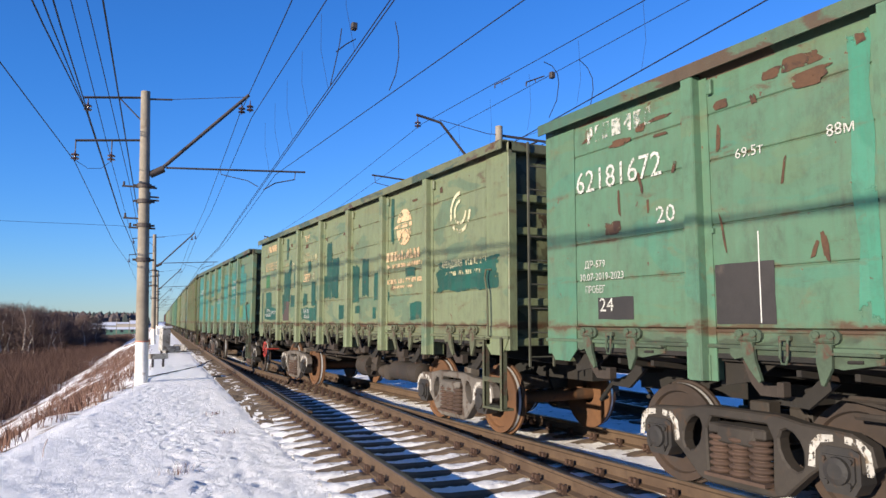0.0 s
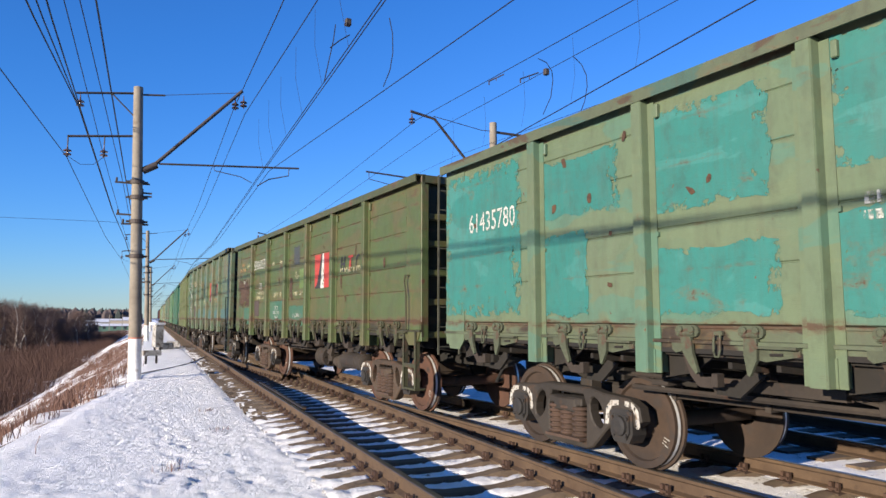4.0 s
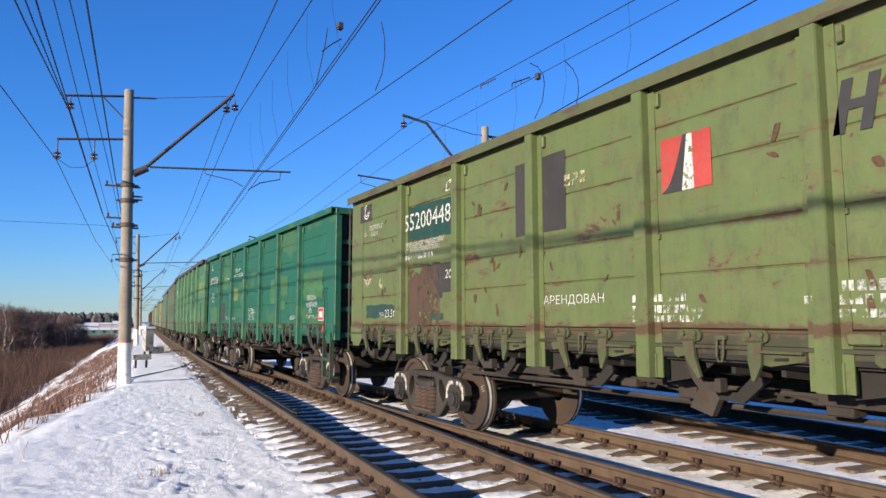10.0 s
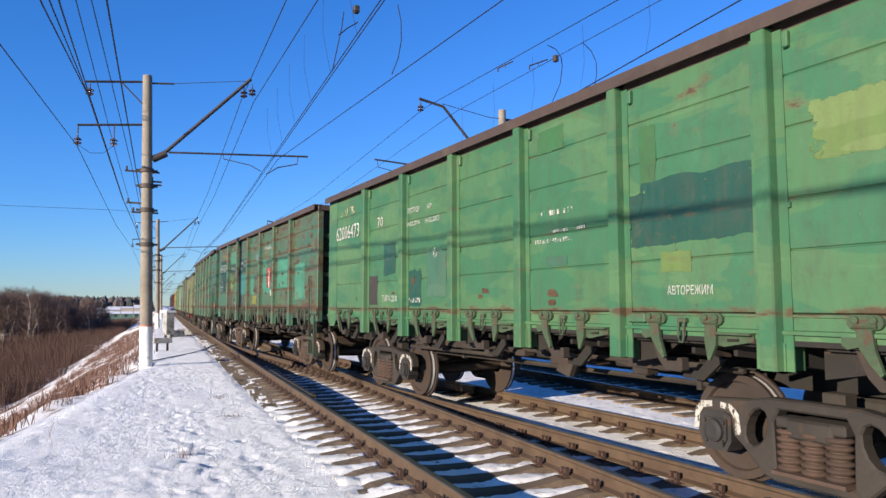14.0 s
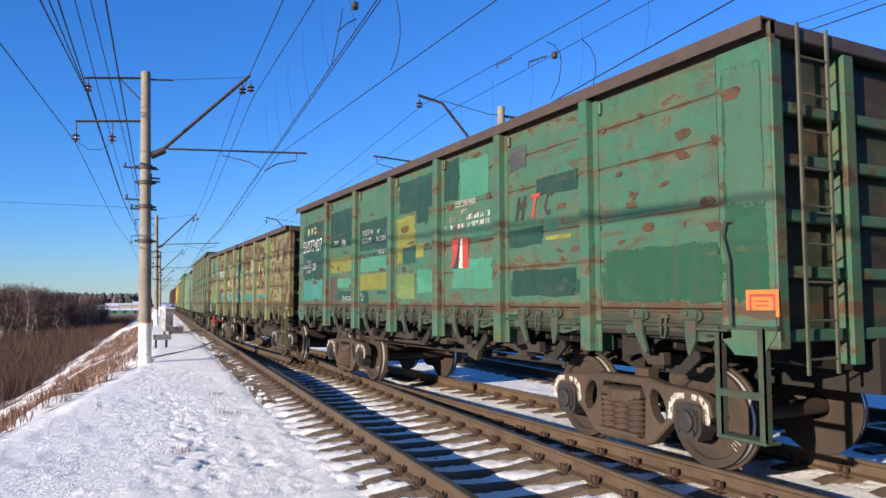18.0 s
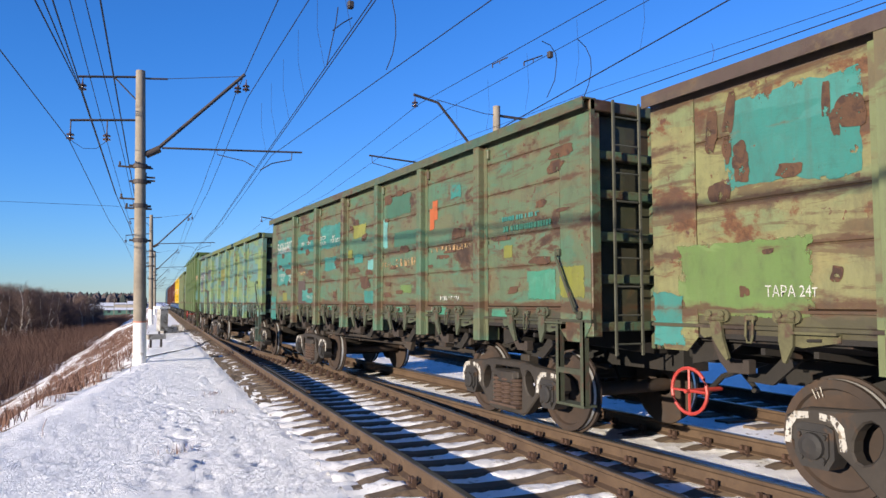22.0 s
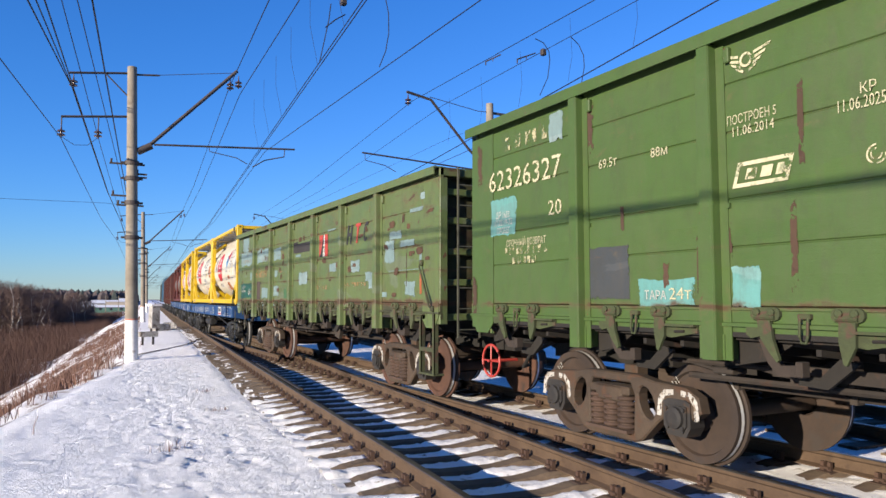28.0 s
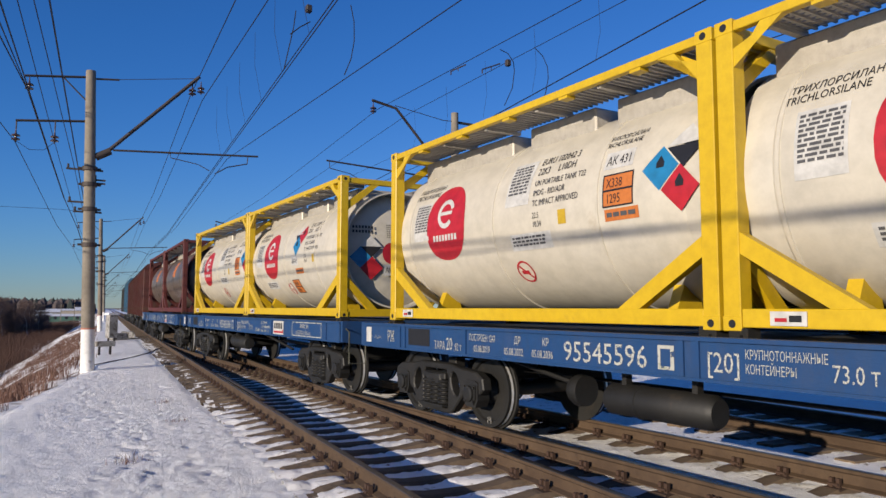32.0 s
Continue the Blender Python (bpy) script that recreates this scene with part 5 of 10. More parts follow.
def flat_wagon(meshes):
    w = new("flat_wagon")
    half = Matrix.Rotation(math.pi, 4, "Z")
    for side in (Matrix.Identity(4), half):
        piece("side_sill", meshes["side_sill"], w, side, "blue side sill")
        piece("end_sill", meshes["end_sill"], w, side)
        piece("coupler", COUPLER, w, side @ pose(0, -6.62, 0), "automatic coupler with a hanging brake hose")
        piece("step_loop", meshes["step_loop"], w, side)
        for y in (5.37, 5.22, 3.62, 0.26, 0.10, -2.80, -5.95):
            piece("sill_plate", meshes["sill_plate"], w, side @ pose(0, y, 0))
        for y in (-6.04, -0.15, 0.15, 6.04):
            piece("container_lock", meshes["container_lock"], w, side @ pose(-1.13, y, 0))
    piece("underframe", meshes["underframe"], w)
    piece("brake_gear", meshes["brake_gear"], w, None, "black brake reservoir and rods")
    bogie(w, -4.86, 0, True)
    bogie(w, 4.86, 0, True)
    return w


def tank_meshes(frame_mat, tank_mat):
    """A tank container in its own space: middle of its base at the origin, long side along y."""
    out = {}
    L, W, H = CL / 2, CW / 2, CH
    s = Shape()
    s.box(-W, -W + 0.155, -L, -L + 0.165, 0.0, H, 0, 0.008)
    out["corner_post"] = s.mesh("corner_post", [frame_mat])
    for key, z0, z1 in (("top_casting", H - 0.118, H + 0.004), ("corner_casting", -0.012, 0.11)):
        s = Shape()
        s.box(-W - 0.004, -W + 0.17, -L - 0.006, -L + 0.17, z0, z1, 0, 0.006)
        s.lathe([(-0.001, 0.0), (-0.001, 0.035)], (-W - 0.006, -L + 0.085, z0 + 0.06), "x", 10, 1)
        s.lathe([(-0.001, 0.0), (-0.001, 0.030)], (-W + 0.085, -L - 0.009, z0 + 0.06), "y", 10, 1)
        out[key] = s.mesh("corner_casting", [frame_mat, LABEL_BLACK])
    s = Shape()
    s.box(-W + 0.01, -W + 0.12, -L + 0.17, L - 0.17, 0.02, 0.17, 0, 0.006)
    out["bottom_rail"] = s.mesh("bottom_rail", [frame_mat])
    s = Shape()
    s.box(-W + 0.01, -W + 0.09, -L + 0.17, L - 0.17, H - 0.105, H - 0.02, 0, 0.006)
    for k in range(5):
        y = -L + 0.9 + k * 1.06
        s.box(-W + 0.02, -W + 0.14, y - 0.07, y + 0.07, H - 0.135, H - 0.10)
    out["top_rail"] = s.mesh("top_rail", [frame_mat])
    s = Shape()
    s.box(-W + 0.155, W - 0.155, -L + 0.01, -L + 0.13, 0.01, 0.15, 0, 0.006)
    out["top_end_beam"] = s.mesh("end_beam", [frame_mat])
    s = Shape()
    s.box(-W + 0.155, W - 0.155, -L + 0.01, -L + 0.11, H - 0.12, H - 0.02, 0, 0.006)
    out["end_beam"] = s.mesh("end_beam", [frame_mat])
    s = Shape()
    s.prism([(-L + 0.16, 0.62), (-L + 0.16, 0.80), (-L + 1.18, 0.17), (-L + 0.90, 0.17)], "x", -W + 0.015, -W + 0.11)
    out["brace"] = s.mesh("brace", [frame_mat])
    s = Shape()
    s.prism([(-L + 0.16, H - 0.42), (-L + 0.16, H - 0.26), (-L + 0.62, H - 0.10), (-L + 0.42, H - 0.10)], "x", -W + 0.015, -W + 0.09)
    out["top_brace"] = s.mesh("top_brace", [frame_mat])
    s = Shape()
    for sx in (-1,):
        s.prism([(sx * (W - 0.155), H - 0.62), (sx * (W - 0.155), H - 0.46), (sx * (W - 0.62), H - 0.12), (sx * (W - 0.78), H - 0.12)], "y", -L + 0.02, -L + 0.10)
        out["end_top_brace"] = s.mesh("end_brace", [frame_mat])
        s = Shape()
        s.prism([(sx * (W - 0.155), 0.74), (sx * (W - 0.155), 0.58), (sx * (W - 0.56), 0.15), (sx * (W - 0.76), 0.15)], "y", -L + 0.02, -L + 0.10)
    out["end_brace"] = s.mesh("end_brace", [frame_mat])
    s = Shape()
    l2 = L - 0.16
    prof = [(-l2, 0.0), (-l2 + 0.01, 0.30), (-l2 + 0.04, 0.60), (-l2 + 0.11, 0.90), (-l2 + 0.17, 1.03), (-l2 + 0.24, 1.105), (-l2 + 0.31, TANK_R)]
    prof += [(-l2 + 0.9, TANK_R), (l2 - 0.9, TANK_R)] + [(-a, r) for a, r in prof[::-1]]
    s.lathe(prof, (0, 0, TANK_Z), "y", 64)
    out["tank"] = s.mesh("tank", [tank_mat], True)
    s = Shape()
    s.lathe([(-0.020, TANK_R), (-0.016, TANK_R + 0.012), (0.016, TANK_R + 0.012), (0.020, TANK_R)], (0, 0, TANK_Z), "y", 64)
    out["band"] = s.mesh("weld_band", [tank_mat], True)
    s = Shape()
    s.lathe([(-0.46, 1.085), (-0.46, 1.115), (0.44, 1.115), (0.44, 1.085), (-0.46, 1.085)], (0, -L + 0.52, TANK_Z), "y", 64)
    out["end_ring"] = s.mesh("end_ring", [frame_mat if tank_mat is GREY_TANK else tank_mat], True)
    s = Shape()
    for k in range(7):                                 # gridded tread: strips, ribs and bearers
        x = -W + 0.115 + 0.074 * k
        s.box(x, x + 0.052, -L + 0.30, L - 0.30, H - 0.075, H - 0.060)
    for k in range(64):
        y = -L + 0.36 + k * (2 * L - 0.72) / 63
        s.box(-W + 0.11, -W + 0.62, y - 0.011, y + 0.011, H - 0.095, H - 0.075)
    for k in range(6):
        y = -L + 0.42 + k * (2 * L - 0.84) / 5
        s.box(-W + 0.09, -W + 0.64, y - 0.03, y + 0.03, H - 0.135, H - 0.095)
    out["walkway"] = s.mesh("walkway", [ALLOY])
    s = Shape()
    s.box(-0.67, 0.67, -0.60, 0.60, CH - 0.46, CH - 0.13, 0, 0.02)
    out["valve_box"] = s.mesh("valve_box", [BOX_METAL])
    s = Shape()
    for sx in (-0.2, 0.2):
        s.box(W - 0.46 + sx - 0.025, W - 0.46 + sx + 0.025, -L - 0.015, -L + 0.02, 0.1, H - 0.12)
    for k in range(8):
        s.box(W - 0.66, W - 0.26, -L - 0.012, -L + 0.012, 0.30 + k * 0.28, 0.33 + k * 0.28)
    out["ladder"] = s.mesh("ladder", [ALLOY if tank_mat is CREAM else frame_mat])
    s = Shape()
    s.prism([(-0.86, 0.10), (-0.45, 0.10), (-0.50, 0.30), (-0.72, 0.42)], "y", -0.06, 0.06)
    out["saddle"] = s.mesh("saddle", [frame_mat])
    return out


def tank_container(name, meshes):
    c = new(name)
    half = Matrix.Rotation(math.pi, 4, "Z")
    mx = Matrix.Diagonal((-1, 1, 1, 1))
    my = Matrix.Diagonal((1, -1, 1, 1))
    for m in (Matrix.Identity(4), mx, my, half):
        piece("corner_post", meshes["corner_post"], c, m)
        piece("corner_casting", meshes["corner_casting"], c, m)
        piece("corner_casting", meshes["top_casting"], c, m)
        piece("brace", meshes["brace"], c, m)
        piece("top_brace", meshes["top_brace"], c, m)
    for m in (Matrix.Identity(4), half):
        piece("bottom_rail", meshes["bottom_rail"], c, m)
        piece("top_rail", meshes["top_rail"], c, m)
        piece("end_beam", meshes["end_beam"], c, m)
        piece("end_beam", meshes["top_end_beam"], c, m)
        for mm in (m, m @ mx):
            piece("end_brace", meshes["end_brace"], c, mm)
            piece("end_brace", meshes["end_top_brace"], c, mm)
        piece("end_ring", meshes["end_ring"], c, m)
        piece("walkway", meshes["walkway"], c, m)
    piece("tank", meshes["tank"], c)
    for y in (2.55, 0.38, -1.50):
        piece("weld_band", meshes["band"], c, pose(0, y, 0))
    for y in (-1.95, -0.42, 1.15, 2.25):
        piece("valve_box", meshes["valve_box"], c, pose(0, y, 0))
    for y in (-2.2, 2.2):
        piece("saddle", meshes["saddle"], c, pose(0, y, 0))
        piece("saddle", meshes["saddle"], c, pose(0, y, 0, 0, 0, 180))
    piece("ladder", meshes["ladder"], c)
    return c


FLAT_PITCH = 14.17
FIRST_FLAT = 7.05 + PITCH * 14          # the rear of the last open wagon at the start


def build_flats():
    fm = flat_wagon_meshes()
    cream, brown = tank_meshes(YELLOW, CREAM), tank_meshes(MAROON, GREY_TANK)
    flat = tank_y = tank_b = None
    for k in range(3):
        mid = FIRST_FLAT + FLAT_PITCH * (k + 0.5)
        w = flat = flat_wagon(fm) if flat is None else copy_thing(flat, Matrix.Identity(4))
        tagged(w, "blue flat container wagon with white stencils and black bogies", "flat wagon", "wagons of the train")
        WAGONS.append((w, mid))
        for j in (-1, 1):
            if k < 2:
                c = tank_y = tank_container("tank_container", cream) if tank_y is None else copy_thing(tank_y, Matrix.Identity(4))
                tagged(c, "cream tank container in a yellow steel frame on a blue wagon", "tank container", "tank containers")
            else:
                c = tank_b = tank_container("tank_container", brown) if tank_b is None else copy_thing(tank_b, Matrix.Identity(4))
                tagged(c, "dark tank container in a maroon steel frame on a blue wagon", "tank container", "tank containers")
            CONTAINERS.append((c, mid, j * (CL / 2 + 0.02)))


CONTAINERS = []


def box_wagon(name, paint, label, length, mid, top=3.9):
    """A closed wagon far down the train."""
    w = new(name)
    s = Shape()
    h = length / 2
    s.box(-1.45, 1.45, -h, h, 1.15, top, 0, 0.02)
    for k in range(9):
        y = -h + 0.3 + k * (length - 0.6) / 8
        for sx in (-1, 1):
            s.box(sx * 1.45 - 0.05, sx * 1.45 + 0.05, y - 0.06, y + 0.06, 1.10, top - 0.05)
    piece("body", s.mesh("body", [paint]), w)
    r = Shape()
    r.prism([(-1.52, top - 0.02), (1.52, top - 0.02), (1.3, top + 0.22), (0.5, top + 0.40), (-0.5, top + 0.40), (-1.3, top + 0.22)], "y", -h - 0.05, h + 0.05)
    piece("roof", r.mesh("roof", [paint]), w)
    u = Shape()
    u.box(-0.3, 0.3, -h, h, 0.85, 1.15)
    piece("underframe", u.mesh("underframe", [UNDER]), w)
    bogie(w, -h + 2.3, 0, True)
    bogie(w, h - 2.3, 0, True)
    tagged(w, label, "freight wagon", "wagons of the train")
    WAGONS.append((w, mid))


def build_tail():
    m0 = FIRST_FLAT + FLAT_PITCH * 3
    box_wagon("closed_wagon", wagon_paint("maroon_wagon", (0.078, 0.017, 0.013), (0.090, 0.021, 0.018), (0.066, 0.018, 0.012), 0.2, 0.4, 41.0), "maroon closed freight wagon", 13.0, m0 + 7.0, 3.6)
    box_wagon("closed_wagon", wagon_paint("maroon_wagon_2", (0.072, 0.018, 0.013), (0.090, 0.021, 0.018), (0.066, 0.018, 0.012), 0.2, 0.4, 42.0), "maroon closed freight wagon", 13.0, m0 + 21.0, 3.6)
    box_wagon("closed_wagon", wagon_paint("blue_wagon", (0.036, 0.114, 0.198), (0.042, 0.126, 0.204), (0.030, 0.102, 0.180), 0.2, 0.3, 43.0), "light blue closed freight wagon", 13.0, m0 + 35.0, 3.9)
    box_wagon("closed_wagon", wagon_paint("grey_wagon", (0.042, 0.045, 0.042), (0.048, 0.054, 0.048), (0.036, 0.036, 0.036), 0.2, 0.3, 44.0), "dark grey closed freight wagon", 13.0, m0 + 49.0, 3.7)


# metres run since the start, at seconds
RUN = ((0, 0.0), (2, 12.7), (6, 38.35), (9, 57.55), (13, 83.1), (19, 121.55), (23, 147.2), (28, 179.4), (31, 198.7), (32, 205.1))


def run_at(t):
    return float(np.interp(t, [a for a, _ in RUN], [d for _, d in RUN]))


def wagon_pose(s, half_base=4.325):
    (xa, ya, _), (xb, yb, _) = train_at(s - half_base), train_at(s + half_base)
    return Matrix.Translation(((xa + xb) / 2, (ya + yb) / 2, 0)) @ Matrix.Rotation(-math.atan2(xb - xa, yb - ya), 4, "Z")


def motions():
    """The train rolls by, its wheels turning."""
    times = [0.5 * k for k in range(65)]
    for w, mid in WAGONS:
        walk(w, [(t, wagon_pose(mid - run_at(t))) for t in times])
        for bg in w.children:
            if bg.name.split(".")[0] != "bogie":
                continue
            for ws in bg.children:
                if ws.name.split(".")[0] != "wheelset":
                    continue
                base = ws.matrix_basis.translation.copy()
                rows, last = [], None
                for k in range(0, 321):
                    t = k * 0.1
                    s = mid - run_at(t)
                    near = -12 < s < 45
                    if near or k in (0, 320):
                        rows.append((t, Matrix.Translation(base) @ Matrix.Rotation(-((-run_at(t)) / 0.475) % (2 * math.pi), 4, "X")))
                if len(rows) < 3:
                    rows = [(0, Matrix.Translation(base)), (32, Matrix.Translation(base))]
                else:
                    # stand still outside the stretch that is near
                    still = []
                    if rows[1][0] > 0.15:
                        still = [(0, rows[1][1]), (rows[1][0] - 0.05, rows[1][1])]
                        rows = still + rows[1:]
                    if rows[-2][0] < 31.85:
                        rows = rows[:-1] + [(rows[-2][0] + 0.05, rows[-2][1]), (32, rows[-2][1])]
                walk(ws, rows)
    for c, mid, off in CONTAINERS:
        walk(c, [(t, wagon_pose(mid - run_at(t)) @ pose(0, off, 1.385)) for t in times])


# ---------------------------------------------------------------- marks on the wagons
TEXTS = {}
BASIS = Matrix(((0, 0, -1, 0), (-1, 0, 0, 0), (0, 1, 0, 0), (0, 0, 0, 1)))      # text right = towards the front, up = up, facing the camera's side
MARK = {
    "w": STENCIL, "y": STENCIL_PALE, "k": STENCIL_DARK,
    "o": worn(grainy("orange_stencil", (0.21, 0.13, 0.060), (0.28, 0.18, 0.085), 9, 0.8, 0.0, (0.174, 0.145, 0.070), 0.35), 9.0, 0.46, 0.56),
    "black": grainy("black_chalk_board", (0.014, 0.013, 0.014), (0.024, 0.021, 0.021), 5, 0.85, 0.0, (0.039, 0.031, 0.028), 0.2),
    "brown": grainy("brown_chalk_board", (0.034, 0.024, 0.021), (0.048, 0.034, 0.030), 5, 0.85, 0.0, (0.024, 0.018, 0.016), 0.25),
    "grey": coat("slate_grey_paint", (0.039, 0.045, 0.049), (0.055, 0.061, 0.065), 4, 0.75, 0.0, (0.071, 0.063, 0.048), 0.2),
    "teal": coat("dark_teal_paint", (0.005, 0.050, 0.036), (0.008, 0.064, 0.046), 4, 0.6, 0.0, (0.048, 0.095, 0.051), 0.22),
    "dteal": coat("deep_teal_paint", (0.004, 0.036, 0.026), (0.007, 0.046, 0.033), 4, 0.6, 0.0, (0.043, 0.035, 0.020), 0.22),
    "turq": coat("turquoise_paint", (0.022, 0.142, 0.122), (0.038, 0.168, 0.148), bite=0.7),
    "mint": coat("mint_paint", (0.035, 0.166, 0.107), (0.051, 0.189, 0.126), 3, 0.6, 0.0, (0.071, 0.063, 0.031), 0.22),
    "cyan": coat("pale_cyan_paint", (0.093, 0.255, 0.241), (0.139, 0.288, 0.278), 3, 0.6, 0.0, (0.070, 0.130, 0.056), 0.25),
    "ice": coat("icy_blue_paint", (0.140, 0.210, 0.215), (0.178, 0.245, 0.250), bite=0.75),
    "sky": coat("light_blue_paint", (0.087, 0.158, 0.177), (0.110, 0.186, 0.205), 3, 0.65, 0.0, (0.063, 0.035, 0.020), 0.25),
    "yel": coat("yellow_green_paint", (0.134, 0.142, 0.024), (0.166, 0.173, 0.035), 3, 0.65, 0.0, (0.063, 0.039, 0.020), 0.25),
    "pale": coat("pale_lime_paint", (0.150, 0.195, 0.060), (0.175, 0.215, 0.075), bite=0.8),
    "lime": coat("light_green_paint", (0.087, 0.142, 0.039), (0.110, 0.166, 0.055), 3, 0.65, 0.0, (0.055, 0.048, 0.024), 0.22),
    "dgreen": coat("bottle_green_paint", (0.008, 0.056, 0.028), (0.012, 0.066, 0.034)),
    "green": coat("leaf_green_paint", (0.028, 0.103, 0.035), (0.039, 0.122, 0.048), 3, 0.65, 0.0, (0.055, 0.048, 0.024), 0.22),
    "rust": ragged_edge(grainy("rust_run", (0.038, 0.021, 0.012), (0.056, 0.030, 0.017), 6, 0.9, 0.0, (0.024, 0.010, 0.007), 0.3), 9.0, 2.3, 0.03),
    "dab": worn(grainy("rust_chip", (0.046, 0.023, 0.012), (0.072, 0.034, 0.016), 14, 0.9, 0.0, (0.030, 0.014, 0.009), 0.4), 11.0, 0.36, 0.40),
    "peach": worn(grainy("pale_orange_stencil", (0.36, 0.25, 0.14), (0.44, 0.32, 0.19), 9, 0.8), 9.0, 0.40, 0.50),
    "fblue": coat("faded_blue_green_paint", (0.050, 0.104, 0.098), (0.066, 0.116, 0.104)),
    "fgreen": coat("faded_sea_green_paint", (0.034, 0.098, 0.062), (0.046, 0.108, 0.068)),
    "red": RED_PAINT, "white": LABEL_WHITE,
    "hot": coat("orange_dab", (0.316, 0.074, 0.019), (0.343, 0.111, 0.032), 8, 0.7),
}


def text_mesh(body):
    if body not in TEXTS:
        cu = bpy.data.curves.new("lettering", "FONT")
        cu.body, cu.size, cu.resolution_u = body, 1.35, 2
        tmp = bpy.data.objects.new("lettering", cu)
        scene.collection.objects.link(tmp)
        bpy.context.view_layer.update()
        me = bpy.data.meshes.new_from_object(tmp.evaluated_get(bpy.context.evaluated_depsgraph_get()))
        bpy.data.objects.remove(tmp)
        bpy.data.curves.remove(cu)
        if not me.materials:
            me.materials.append(None)
        TEXTS[body] = me
    return TEXTS[body]


def lettering(parent, body, u, z, h, mat, wide=0.72, x=-1.5115, half=6.53):
    ob = piece("lettering", text_mesh(body), parent, Matrix.Translation((x, half - u, z)) @ BASIS @ Matrix.Diagonal((h * wide, h, 1, 1)), "painted stencil lettering")
    own_material(ob, mat)


def outline_rect(u0, u1, z0, z1, seed, rag):
    rnd = random.Random(seed)
    pts = []
    for (a, b_) in (((u0, z0), (u1, z0)), ((u1, z0), (u1, z1)), ((u1, z1), (u0, z1)), ((u0, z1), (u0, z0))):
        n = max(2, int(math.hypot(b_[0] - a[0], b_[1] - a[1]) / 0.05)) if rag > 0 else 1
        for k in range(n):
            q = k / n
            p_, q_ = a[0] + (b_[0] - a[0]) * q, a[1] + (b_[1] - a[1]) * q
            j = rag * (0.75 * noise.noise((p_ * 3.1, q_ * 3.1, seed * 1.7)) + 0.22 * (rnd.random() - 0.5)) * (0.35 if k == 0 else 1.0)
            pts.append((max(-0.012, a[0] + (b_[0] - a[0]) * q + j * (b_[1] != a[1])), a[1] + (b_[1] - a[1]) * q + j * (b_[0] != a[0])))
    return pts


def flat_mark(name, loops, mats, index, parent, x=-1.5085, half=6.53, label=""):
    vs, fs = [], []
    for loop in loops:
        k = len(vs)
        vs += [(x, half - u, z) for u, z in loop]
        fs.append(tuple(range(k, k + len(loop)))[::-1])
    return piece(name, mesh_of(name, vs, fs, mats, index), parent, None, label)


def patch(parent, u0, u1, z0, z1, mat, seed=1, rag=0.07, layer=0):
    flat_mark("paint_patch", [outline_rect(u0, u1, z0, z1, seed, rag)], [MARK[mat]], [0], parent, -1.5135 if u1 < 0.6 and z0 < 1.45 else -1.5038 - 0.00006 * layer, label="overpainted patch")


FAINT = {STENCIL.name: worn(grainy("faint_white_stencil", (0.30, 0.31, 0.28), (0.40, 0.40, 0.37), 9, 0.8), 11.0, 0.45, 0.58),
         STENCIL_PALE.name: worn(grainy("faint_yellow_stencil", (0.26, 0.25, 0.15), (0.35, 0.33, 0.20), 9, 0.8), 11.0, 0.45, 0.58)}


def bars(parent, u, z, w, h, mat, seed=1, x=-1.5115, half=6.53):
    """A line of writing too small to read."""
    rnd = random.Random(seed * 7 + int(u * 100))
    loops, p_ = [], u
    while p_ < u + w:
        q = min(u + w, p_ + h * rnd.uniform(0.40, 0.85))
        loops.append([(p_, z), (q, z), (q, z + h), (p_, z + h)])
        p_ = q + h * (rnd.uniform(0.18, 0.3) if rnd.random() < 0.8 else 0.7)
    mat = FAINT.get(mat.name, mat)
    flat_mark("stencil_line", loops, [mat], [0] * len(loops), parent, x, half, "line of worn stencil writing")["kind"] = "stuff"


def road_emblem(parent, u, z, w, s):
    """A square emblem: dark left, a pale curving road, red right."""
    loops, ix = [], []
    n = 10
    for k in range(n):
        a, b_ = k / n, (k + 1) / n
        cuts = [[(0.0, 0.46 * q ** 0.55, 0.42 + 0.12 * q, 0.66 - 0.02 * q, 1.0)[j] for j in range(5)] for q in (a, b_)]
        za, zb = z + s * a, z + s * b_
        for j, colour in enumerate((2, 0, 1, 2)):
            loops.append([(u + w * cuts[0][j], za), (u + w * cuts[0][j + 1], za), (u + w * cuts[1][j + 1], zb), (u + w * cuts[1][j], zb)])
            ix.append(colour)
    flat_mark("emblem", loops, [STENCIL_DARK, STENCIL, RED_EMBLEM], ix, parent, -1.5100, label="square emblem with a pale curving road on red and black")


RED_EMBLEM = grainy("red_emblem_paint", (0.240, 0.021, 0.018), (0.288, 0.036, 0.027), 6, 0.7, 0.0, (0.150, 0.060, 0.036), 0.25)


